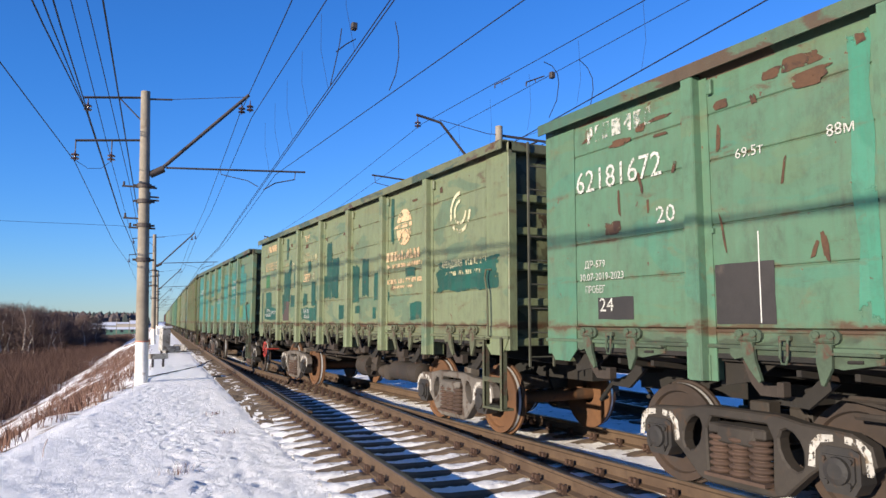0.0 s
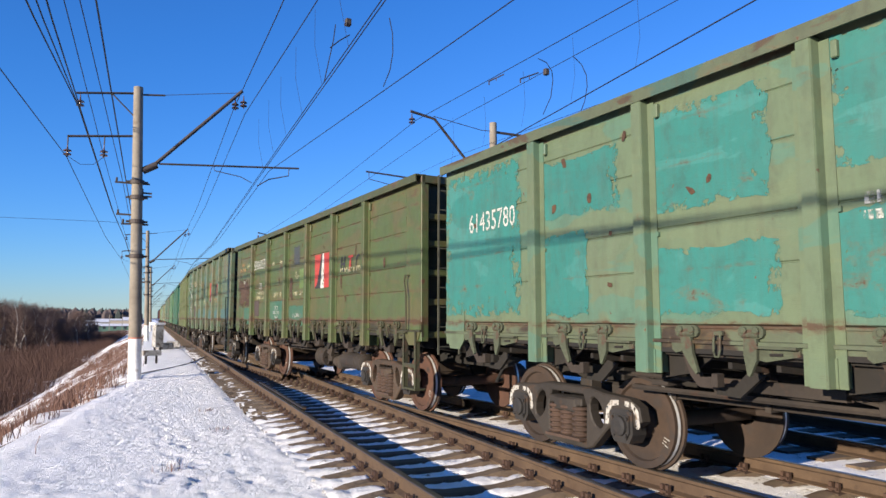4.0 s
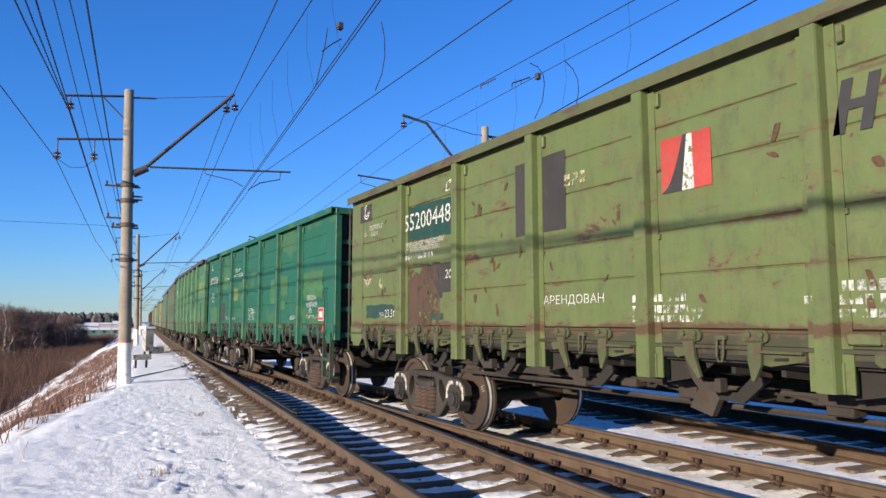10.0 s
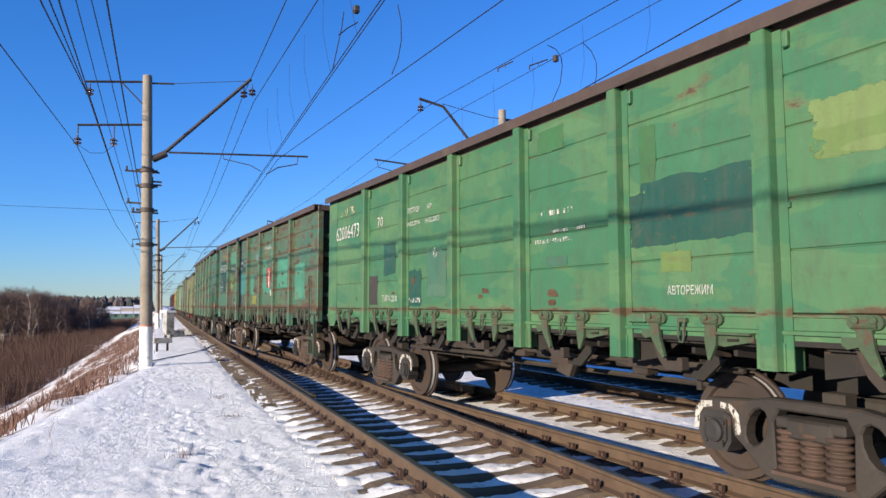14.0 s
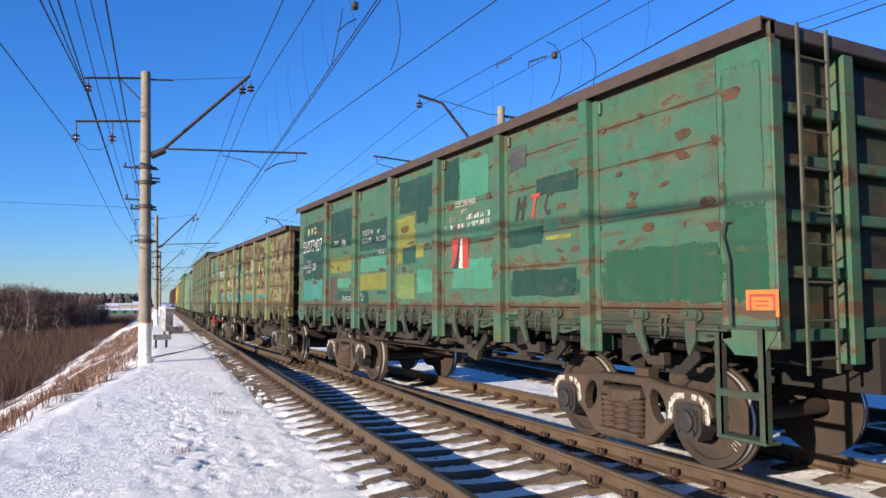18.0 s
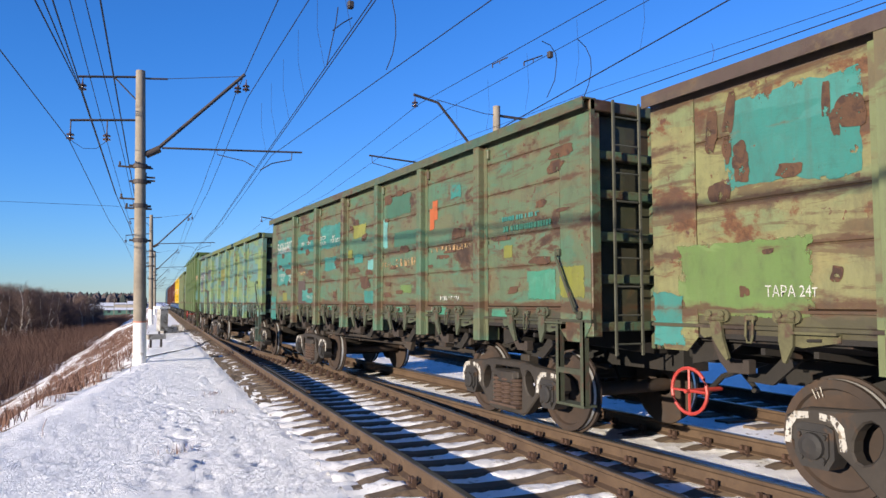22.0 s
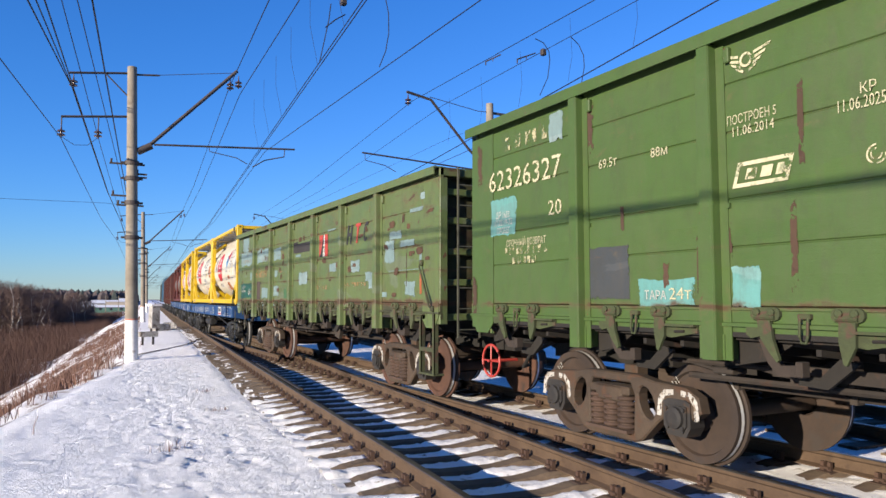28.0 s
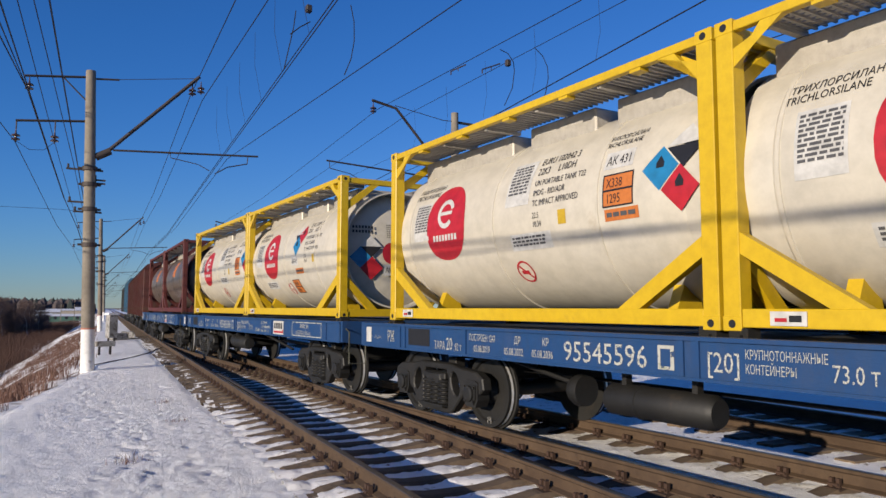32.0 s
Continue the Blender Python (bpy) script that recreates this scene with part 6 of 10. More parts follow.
def slant_emblem(parent, u, z, h, w):
    """Three leaning figures: a dark barred pair, a red capped stem and a dark open ring."""
    def bar(a, c, lo, hi, lean=0.22):
        return [(u + w * a + lean * h * lo, z + h * lo), (u + w * c + lean * h * lo, z + h * lo), (u + w * c + lean * h * hi, z + h * hi), (u + w * a + lean * h * hi, z + h * hi)]
    loops = [bar(0.0, 0.07, 0, 1), bar(0.16, 0.23, 0, 1), bar(0.07, 0.16, 0.42, 0.60), bar(0.45, 0.52, 0, 0.84), bar(0.37, 0.60, 0.84, 1)]
    n = 9
    for k in range(n):
        a, b_ = radians(50 + 260 * k / n), radians(50 + 260 * (k + 1) / n)
        ring = [(q, r) for q, r in ((a, 0.66), (a, 1.0), (b_, 1.0), (b_, 0.66))]
        loops.append([(u + w * 0.86 + 0.10 * w * r * math.cos(q) + 0.22 * h * (0.5 + 0.5 * r * math.sin(q)), z + h * (0.5 + 0.5 * r * math.sin(q))) for q, r in ring][::-1])
    flat_mark("painted_emblem", loops, [STENCIL_DARK, RED_EMBLEM], [0, 0, 0, 1, 1] + [0] * n, parent, -1.5100, label="leaning dark and red figures of a worn emblem")


def slant_bars(parent, u, z, h, mats, step_=0.55):
    loops = []
    for k in range(len(mats)):
        a = u + k * step_ * h / 0.4
        w = 0.30 * h / 0.4
        loops += [[(a, z), (a + w * 0.35, z), (a + w * 0.55, z + h), (a + w * 0.2, z + h)], [(a + w * 0.30, z + h * 0.42), (a + w * 1.05, z + h * 0.42), (a + w * 1.1, z + h * 0.60), (a + w * 0.35, z + h * 0.60)]]
    flat_mark("painted_emblem", loops, mats, [k // 2 for k in range(2 * len(mats))], parent, -1.5100, label="slanting bars of a worn emblem")


def ring_emblem(parent, u, z, r, mat, gap=0.25):
    loops = []
    for r0, r1 in ((0.82, 1.0), (0.45, 0.60)):
        for k in range(20):
            if (k / 20) < gap:
                continue
            a, b_ = 2 * math.pi * k / 20, 2 * math.pi * (k + 1) / 20
            loops.append([(u + r * r0 * math.cos(a), z + r * r0 * math.sin(a)), (u + r * r1 * math.cos(a), z + r * r1 * math.sin(a)), (u + r * r1 * math.cos(b_), z + r * r1 * math.sin(b_)), (u + r * r0 * math.cos(b_), z + r * r0 * math.sin(b_))][::-1])
    flat_mark("emblem", loops, [mat], [0] * len(loops), parent, -1.5100, label="pale round emblem")


def globe_emblem(parent, u, z, r, mat):
    """A striped disc."""
    loops = []
    for a, b_, shift in ((0.30, 0.98, 0.0), (-0.02, 0.22, 0.55), (-0.98, -0.10, 0.0)):
        hs = [a + (b_ - a) * k / 6 for k in range(7)]
        right = [(u + r * math.sqrt(1 - q * q), z + r * q) for q in hs]
        left = [(u - r * math.sqrt(1 - q * q) + r * shift, z + r * q) for q in hs]
        loops.append(left[:1] + right + left[:0:-1])
    loops.append([(u - 1.35 * r, z + 0.02 * r), (u - 0.6 * r, z - 0.02 * r), (u - 0.45 * r, z + 0.22 * r), (u - 1.2 * r, z + 0.14 * r)])
    flat_mark("emblem", loops, [mat], [0] * len(loops), parent, -1.5100, label="pale orange striped disc emblem")


def wing_emblem(parent, u, z, s, mat):
    """A ring between two striped wings."""
    loops = []
    for k in range(12):
        a, b_ = 2 * math.pi * k / 12, 2 * math.pi * (k + 1) / 12
        loops.append([(u + s * r * math.cos(q), z + s * r * math.sin(q)) for q, r in ((a, 0.24), (a, 0.36), (b_, 0.36), (b_, 0.24))])
    for side in (-1, 1):
        for k in range(4):
            z0 = z + s * (0.30 - 0.26 * k)
            root, reach = s * (0.42 - 0.03 * k * k), s * (1.28 - 0.26 * k)
            strip = [(u + side * root, z0 - 0.14 * s), (u + side * reach, z0 + 0.06 * s), (u + side * (reach + 0.10 * s), z0 + 0.20 * s), (u + side * root, z0 + 0.0 * s)]
            loops.append(strip if side > 0 else strip[::-1])
    flat_mark("emblem", loops, [mat], [0] * len(loops), parent, -1.5100, label="small winged ring emblem")


def frame_emblem(parent, u, z, w, h, mat):
    """A slanting frame with bars inside."""
    k, q = 0.16 * h, 0.22 * h
    L = lambda a, b_, c, d: [(u + a + 0.3 * (b_), z + b_), (u + c + 0.3 * b_, z + b_), (u + c + 0.3 * d, z + d), (u + a + 0.3 * d, z + d)]
    loops = [L(0, 0, w, k), L(0, h - k, w, h), L(0, k, k, h - k), L(w - k, k, w, h - k)]
    for j in range(3):
        a = q + 0.06 + j * (w - 2 * q) / 3
        loops.append(L(a, 1.8 * k, a + (w - 2 * q) / 4.2, h - 1.8 * k))
    flat_mark("emblem", [l[::-1] for l in loops], [mat], [0] * len(loops), parent, -1.5100, label="slanting framed emblem")


LABEL_ORANGE = grainy("orange_label_ink", (0.40, 0.11, 0.02), (0.47, 0.15, 0.03), 8, 0.6)


def warning_label(parent, u, z, w, h, mat):
    flat_mark("warning_label", [[(u, z), (u, z + h), (u + w, z + h), (u + w, z)], [(u + 0.12 * w, z + 0.12 * h), (u + 0.12 * w, z + 0.88 * h), (u + 0.88 * w, z + 0.88 * h), (u + 0.88 * w, z + 0.12 * h)],
                                [(u + 0.25 * w, z + 0.25 * h), (u + 0.25 * w, z + 0.75 * h), (u + 0.75 * w, z + 0.75 * h), (u + 0.75 * w, z + 0.25 * h)]][:1],
              [LABEL_ORANGE if mat == MARK["hot"] else MARK["white"]], [0], parent, -1.5098, label="orange label with a red frame" if mat == MARK["hot"] else "white label with a red frame")
    loops = []
    for a, b_, c, d in ((0.04, 0.04, 0.96, 0.26), (0.04, 0.70, 0.96, 0.96), (0.04, 0.28, 0.24, 0.68), (0.76, 0.28, 0.96, 0.68)):
        loops.append([(u + a * w, z + b_ * h), (u + a * w, z + d * h), (u + c * w, z + d * h), (u + c * w, z + b_ * h)])
    thin = [[(u + a * w, z + b_ * h), (u + a * w, z + d * h), (u + c * w, z + d * h), (u + c * w, z + b_ * h)] for a, b_, c, d in ((0.10, 0.14, 0.90, 0.24), (0.10, 0.74, 0.90, 0.84), (0.10, 0.24, 0.17, 0.74), (0.83, 0.24, 0.90, 0.74), (0.30, 0.38, 0.70, 0.44), (0.30, 0.54, 0.70, 0.60))]
    flat_mark("label_frame", thin if mat == MARK["hot"] else loops, [RED_EMBLEM if mat == MARK["hot"] else mat], [0] * (6 if mat == MARK["hot"] else 4), parent, -1.5106)


DAB_LAYER = itertools.cycle(range(40))


def dabs(parent, n, mat, seed, u_range=(0.5, 12.8), z_range=(1.55, 3.0), w=(0.08, 0.25), h=(0.15, 0.5), top=3.28):
    """Brushed dabs of another paint, kept off the posts."""
    rnd = random.Random(seed)
    loops = []
    while len(loops) < n:
        u, z = rnd.uniform(*u_range), rnd.uniform(*z_range)
        a, b_ = rnd.uniform(*w), rnd.uniform(*h)
        y0, y1 = 6.53 - u - a, 6.53 - u
        if any(y0 < q + 0.16 and y1 > q - 0.16 for q in POSTS) or z + b_ > top:
            continue
        lean = rnd.uniform(-0.06, 0.06)
        turn = rnd.random() * 50
        blob = []
        for k in range(18):
            t = 2 * math.pi * k / 18
            r = 1.0 + 0.45 * noise.noise((math.cos(t) * 1.4, math.sin(t) * 1.4, turn))
            c_, s_ = math.cos(t), math.sin(t)
            p_, q = u + a / 2 + a / 2 * r * math.copysign(abs(c_) ** 0.55, c_), z + b_ / 2 + b_ / 2 * r * math.copysign(abs(s_) ** 0.7, s_)
            blob.append((p_ + lean * (q - z) / b_, q))
        loops.append(blob)
        flat_mark("paint_dab", [blob], [MARK[mat]], [0], parent, -1.5074 - 0.00005 * next(DAB_LAYER), label="brushed paint dab")


# per wagon: P patch (u0, u1, z0, z1, paint); T text (words, u, z, height, colour); B unreadable line (u, z, width, height, colour); others as named
MARKS = {
    0: [("P", 2.37, 2.94, 1.54, 2.03, "black"), ("P", 3.6, 3.76, 1.59, 3.58, "mint"), ("P", 3.67, 3.76, 1.54, 2.48, "mint"), ("P", 0.86, 1.38, 1.58, 1.8, "black"),
        ("P", 2.8, 2.81, 1.55, 2.27, "white"), ("P", 0.99, 1.22, 2.41, 2.55, "rust"), ("B", 0.75, 3.42, 0.93, 0.17, "w"), ("N", "62181672", 0.54, 2.91, 0.246, 1.26, "w"),
        ("N", "20", 1.71, 2.46, 0.168, 0.24, "w"), ("N", "69.5т", 2.62, 2.88, 0.089, 0.27, "w"), ("N", "88м", 3.42, 2.88, 0.094, 0.21, "w"), ("N", "ДР-579", 0.66, 2.11, 0.077, 0.33, "w"),
        ("N", "30.07-2019-2023", 0.58, 1.98, 0.078, 0.68, "w"), ("N", "ПРОБЕГ", 0.67, 1.85, 0.077, 0.31, "w"), ("N", "24", 0.89, 1.66, 0.143, 0.21, "w"),
        ("D", 14, "dab", 3, 0.6, 4.2, 3.25, 3.58, 0.05, 0.3, 0.03, 0.1), ("D", 10, "dab", 6, 1.2, 4.6, 1.55, 3.2, 0.02, 0.05, 0.1, 0.3)],
    1: [("P", 0.68, 1.27, 1.93, 2.33, "teal"), ("P", 0.57, 2.14, 1.6, 1.91, "teal"), ("P", 0.67, 1.1, 2.46, 2.82, "green"), ("P", 1.75, 2.1, 1.88, 2.29, "teal"), ("P", 2.56, 3.13, 2.04, 2.78, "teal"),
        ("P", 3.45, 3.59, 2.35, 2.73, "teal"), ("P", 3.18, 3.8, 1.89, 2.21, "teal"), ("P", 2.76, 2.95, 3.32, 3.62, "teal"), ("P", 2.77, 2.93, 3.08, 3.35, "teal"),
        ("P", 2.48, 3.06, 1.57, 2.05, "brown"), ("P", 0.29, 0.38, 1.34, 2.37, "teal"), ("N", "62190319", 0.6, 2.91, 0.242, 1.24, "peach"), ("B", 0.89, 3.41, 0.88, 0.171, "peach"),
        ("N", "20", 1.78, 2.52, 0.155, 0.23, "peach"), ("N", "69.5т", 2.7, 2.92, 0.087, 0.27, "peach"), ("N", "88м", 3.29, 2.9, 0.099, 0.22, "y"), ("N", "ДР-333", 0.79, 1.8, 0.081, 0.39, "w"),
        ("N", "08.01.20-23", 0.73, 1.68, 0.093, 0.56, "w"), ("N", "ТАРА 23.8т", 1.29, 1.75, 0.081, 0.48, "w"), ("P", 9.41, 9.53, 2.85, 3.63, "teal"), ("P", 5.98, 6.3, 2.04, 3.21, "teal"),
        ("P", 6.31, 6.73, 2.02, 2.85, "teal"), ("P", 7.55, 7.92, 1.91, 2.62, "teal"), ("P", 8.07, 8.39, 2.0, 2.69, "teal"), ("P", 8.66, 8.85, 1.92, 2.39, "teal"), 
        ("P", 6.79, 7.15, 1.6, 1.9, "teal"), ("P", 10.18, 10.73, 1.58, 1.85, "teal"), ("P", 9.2, 9.34, 1.9, 2.05, "teal"), ("P", 8.6, 8.76, 1.61, 1.81, "teal"), ("P", 7.71, 7.96, 1.7, 1.84, "teal"),
        ("P", 11.12, 12.87, 1.98, 2.4, "teal"), ("P", 4.12, 5.5, 1.57, 1.87, "teal"), ("P", 4.3, 4.62, 1.95, 2.2, "teal"), ("P", 4.9, 5.2, 1.9, 2.45, "teal"), ("N", "REV 333", 4.34, 1.74, 0.10, 0.42, "w"), ("N", "08 01 20", 4.36, 1.62, 0.085, 0.4, "w"), ("N", "ПОСТРОЕН 5", 4.3, 3.03, 0.085, 0.46, "peach"), ("N", "12.12.2014", 4.32, 2.91, 0.085, 0.42, "peach"), ("W", 4.52, 3.46, 0.16, "peach"), ("P", 5.78, 6.04, 2.05, 2.53, "teal"), ("P", 10.0, 10.38, 2.27, 2.41, "teal"), ("G", 9.95, 3.09, 0.3, "peach"),
        ("B", 9.23, 2.56, 1.48, 0.153, "peach"), ("B", 9.25, 2.44, 1.46, 0.063, "peach"), ("B", 9.28, 2.18, 1.39, 0.073, "peach"), ("B", 9.52, 2.1, 0.77, 0.04, "peach"),
        ("F", 4.27, 2.46, 0.45, 0.17, "peach"), ("R", 5.08, 2.56, 0.07, "y"),  ("B", 4.87, 2.9, 0.44, 0.143, "y"), ("D", 16, "teal", 8, 2.4, 5.6),
        ("D", 10, "dab", 13, 0.6, 12.6, 3.2, 3.6, 0.05, 0.25, 0.03, 0.1), ("R", 11.85, 3.08, 0.3, "y"), ("T", "АРЕНДОВАН", 11.3, 2.32, 0.1, "y"), ("B", 12.0, 2.32, 0.55, 0.09, "y"),
        ("B", 11.35, 2.2, 1.1, 0.06, "y")],
    2: [("P", 11.09, 11.74, 2.05, 3.36, "turq"), ("P", 11.79, 12.11, 2.09, 3.05, "turq"), ("P", 11.7, 12.87, 1.57, 2.08, "turq"), ("P", 9.31, 10.55, 2.06, 3.22, "turq"),
        ("P", 9.22, 9.89, 1.58, 2.07, "turq"), ("P", 9.94, 10.66, 1.58, 1.9, "turq"), ("P", 7.46, 8.88, 2.14, 3.22, "turq"), ("P", 7.45, 8.86, 1.58, 2.18, "turq"),
        ("P", 5.76, 7.09, 2.64, 3.56, "turq"), ("P", 5.73, 7.08, 1.59, 2.33, "turq"), ("P", 3.97, 5.3, 2.51, 3.43, "turq"), ("P", 3.92, 5.35, 1.59, 2.17, "turq"), ("P", 2.19, 3.6, 2.64, 3.3, "turq"),
        ("P", 2.22, 3.09, 1.59, 2.47, "turq"), ("P", 0.0, 1.87, 1.6, 3.5, "turq"), ("P", 11.07, 11.68, 1.66, 2.06, "lime"), ("P", 11.97, 12.35, 3.52, 3.73, "turq"),
        ("N", "61435780", 0.65, 2.68, 0.267, 1.11, "w"), ("B", 9.66, 2.82, 0.52, 0.076, "w"), ("B", 9.51, 2.62, 0.89, 0.106, "w"), ("B", 9.76, 2.5, 0.7, 0.046, "w"),
        ("B", 9.39, 2.31, 0.67, 0.065, "w"), ("B", 10.09, 1.6, 0.53, 0.064, "w"), ("B", 6.01, 2.33, 0.77, 0.083, "w"), ("B", 5.98, 2.22, 0.72, 0.067, "w"), ("B", 8.05, 2.3, 0.42, 0.048, "w"),
        ("D", 26, "dab", 15, 0.6, 12.8, 1.6, 3.4, 0.03, 0.08, 0.04, 0.12)],
    3: [("P", 4.07, 5.48, 1.44, 1.98, "fgreen"), ("P", 5.88, 7.27, 1.36, 1.85, "fgreen"), ("P", 1.06, 1.89, 1.36, 1.85, "fgreen"), ("P", 2.29, 2.91, 1.6, 2.03, "brown"),
        ("P", 6.25, 6.72, 2.78, 3.23, "grey"), ("P", 6.73, 7.27, 2.22, 2.68, "lime"), ("P", 7.01, 7.27, 3.29, 3.59, "lime"), ("P", 0.23, 1.85, 1.88, 2.7, "rust"), ("P", 5.91, 6.18, 1.97, 2.55, "rust"),
        ("N", "53060596", 2.27, 2.89, 0.277, 1.43, "w"), ("N", "20", 2.95, 2.34, 0.182, 0.23, "w"), ("N", "СРОЧНЫЙ ВОЗВРАТ", 2.6, 2.18, 0.083, 0.8, "y"), ("B", 2.6, 2.06, 0.85, 0.09, "y"),
        ("B", 0.48, 2.92, 0.86, 0.12, "o"), ("B", 0.7, 3.08, 0.39, 0.101, "o"), ("B", 1.39, 3.02, 0.42, 0.111, "y"), ("W", 1.09, 2.6, 0.1, "w"), ("N", "68т", 4.29, 2.91, 0.082, 0.24, "y"),
        ("N", "88м", 5.03, 2.9, 0.096, 0.21, "y"), ("N", "КР", 6.43, 2.56, 0.069, 0.1, "y"), ("N", "11.05.23", 6.38, 2.46, 0.087, 0.31, "y"), ("B", 6.29, 2.07, 0.73, 0.087, "y"),
        ("B", 6.27, 1.57, 0.67, 0.087, "w"), ("B", 4.42, 2.07, 0.79, 0.125, "y"), ("N", "ДР 1270", 4.58, 1.77, 0.083, 0.33, "w"), ("N", "29.05.19-23", 4.45, 1.65, 0.084, 0.55, "w"),
        ("N", "ПРОБЕГ", 4.61, 1.53, 0.071, 0.31, "w"), ("E", 7.88, 2.18, 0.94, 0.72), ("H", 9.48, 2.45, 0.29, 1.08), ("B", 9.5, 2.42, 1.1, 0.1, "y"),
        ("D", 16, "dab", 16, 0.6, 12.6, 1.6, 3.4, 0.03, 0.09, 0.05, 0.3)],
    4: [("P", 2.34, 2.91, 1.58, 2.07, "brown"), ("P", 1.32, 2.07, 1.59, 1.88, "dteal"), ("P", 7.43, 7.89, 2.3, 2.79, "yel"), ("P", 8.26, 8.57, 1.69, 1.89, "yel"),
        ("P", 6.65, 7.09, 2.58, 3.27, "fblue"), ("P", 6.17, 6.52, 2.83, 3.24, "fblue"), ("P", 5.79, 6.25, 2.39, 2.9, "dteal"), ("P", 6.65, 7.09, 2.36, 2.73, "dteal"),
        ("P", 10.93, 12.87, 1.51, 1.86, "fblue"), ("P", 9.29, 10.65, 1.53, 1.82, "fblue"), ("P", 7.48, 8.72, 1.5, 1.84, "fblue"), ("P", 5.65, 7.01, 1.57, 1.94, "fblue"),
        ("P", 4.0, 5.37, 1.61, 1.94, "fblue"), ("P", 4.03, 5.53, 1.54, 1.76, "fblue"), ("P", -0.05, 0.4, 1.63, 3.81, "fgreen"), ("P", 3.07, 3.2, 1.6, 1.89, "fblue"),
        ("P", 3.4, 3.67, 1.62, 1.73, "dteal"), ("N", "60143708", 2.34, 2.94, 0.295, 1.37, "peach"), ("N", "20", 2.94, 2.41, 0.166, 0.21, "y"), ("N", "СРОЧНЫЙ ВОЗВРАТ", 2.64, 2.2, 0.086, 0.75, "y"),
        ("N", "УСТЬ-ДОНЕЦКАЯ С-КАВ", 2.53, 2.07, 0.102, 1.03, "y"), ("R", 1.11, 3.51, 0.12, "y"), ("W", 0.76, 3.14, 0.18, "w"), ("F", 0.93, 2.5, 0.53, 0.18, "w"), ("B", 0.0, 2.85, 0.45, 0.145, "w"),
        ("B", 0.29, 2.61, 0.49, 0.174, "w"), ("N", "ПОСТРОЕН 5", 1.52, 3.13, 0.075, 0.54, "peach"), ("N", "19.03.12", 1.62, 3.04, 0.065, 0.32, "peach"), ("N", "ДР 1204", 0.71, 2.02, 0.078, 0.3, "w"),
        ("N", "13.11.19-22", 0.62, 1.9, 0.083, 0.56, "w"), ("N", "ПРОБЕГ", 0.76, 1.79, 0.082, 0.33, "w"), ("N", "69.5т", 4.38, 2.94, 0.094, 0.23, "y"), ("N", "88м", 4.93, 2.95, 0.107, 0.28, "y"),
        ("T", "ПРИПИСАН", 4.5, 2.2, 0.11, "y"), ("T", "СТ УСТЬ-ДОНЕЦКАЯ С-КАВ", 4.15, 2.05, 0.09, "y"), ("N", "СОБСТВЕННИК", 5.91, 2.21, 0.073, 0.95, "y"), ("B", 6.0, 2.12, 0.72, 0.064, "y"),
        ("E", 7.96, 2.15, 0.85, 0.74), ("H", 9.32, 2.36, 0.4, 1.29), ("B", 9.28, 2.17, 1.28, 0.086, "o"), ("B", 9.63, 2.1, 0.59, 0.044, "o"), ("R", 10.43, 3.06, 0.06, "y"),
        ("D", 50, "dab", 22, 0.6, 12.6, 1.56, 3.3, 0.02, 0.06, 0.03, 0.14)],
    5: [("P", 2.2, 3.78, 2.77, 3.3, "dteal"), ("P", 3.07, 3.71, 1.97, 2.37, "black"), ("P", 3.22, 3.45, 1.89, 2.0, "black"), ("P", 2.24, 2.72, 1.5, 2.01, "brown"),
        ("P", 3.09, 3.49, 1.59, 1.68, "dteal"), ("P", 0.7, 1.87, 1.62, 1.84, "dteal"), ("P", 0.38, 0.89, 3.3, 3.6, "black"), ("P", 2.44, 2.62, 2.02, 2.22, "brown"),
        ("P", 5.28, 6.23, 2.55, 3.41, "black"), ("P", 1.93, 3.29, 2.83, 3.31, "dteal"), ("P", 2.14, 3.38, 1.5, 2.42, "rust"), ("N", "55200448", 2.22, 2.95, 0.273, 1.49, "w"),
        ("F", 3.56, 3.38, 0.12, 0.15, "w"), ("N", "ПРИПИСАН СРОЧНЫЙ ВОЗВРАТ", 2.28, 2.69, 0.074, 1.25, "w"), ("N", "СТ. АРТЕМ-ПРИМОРСКИЙ 1", 2.28, 2.6, 0.079, 1.1, "w"),
        ("B", 2.28, 2.5, 0.94, 0.073, "w"), ("N", "20", 3.55, 2.16, 0.13, 0.19, "w"), ("W", 0.76, 2.24, 0.13, "y"), ("R", 1.34, 2.2, 0.08, "y"), ("R", 0.68, 3.47, 0.13, "w"),
        ("N", "ПОСТРОЕН 27", 0.83, 3.12, 0.089, 0.56, "w"), ("N", "17.08.11", 0.83, 3.02, 0.076, 0.35, "w"), ("R", 0.65, 3.09, 0.05, "w"), ("N", "ТАРА", 1.26, 1.64, 0.07, 0.22, "w"),
        ("N", "23.5т", 1.5, 1.63, 0.136, 0.39, "w"), ("E", 7.61, 2.7, 0.56, 0.49), ("H", 9.23, 2.86, 0.38, 1.2), ("R", 10.28, 3.42, 0.06, "y"), ("N", "АРЕНДОВАН", 5.82, 1.75, 0.096, 0.99, "w"),
        ("B", 7.2, 1.74, 0.65, 0.068, "w"), ("B", 7.2, 1.64, 0.83, 0.068, "w"), ("B", 7.2, 1.56, 0.82, 0.058, "w"), ("B", 9.05, 1.77, 0.54, 0.076, "w"), ("B", 8.95, 1.68, 1.16, 0.068, "w"),
        ("B", 9.05, 1.59, 0.88, 0.059, "w"), ("B", 6.22, 3.0, 0.37, 0.127, "y"), ("D", 34, "dab", 31, 9.4, 12.8, 1.6, 3.3, 0.03, 0.08, 0.04, 0.16),
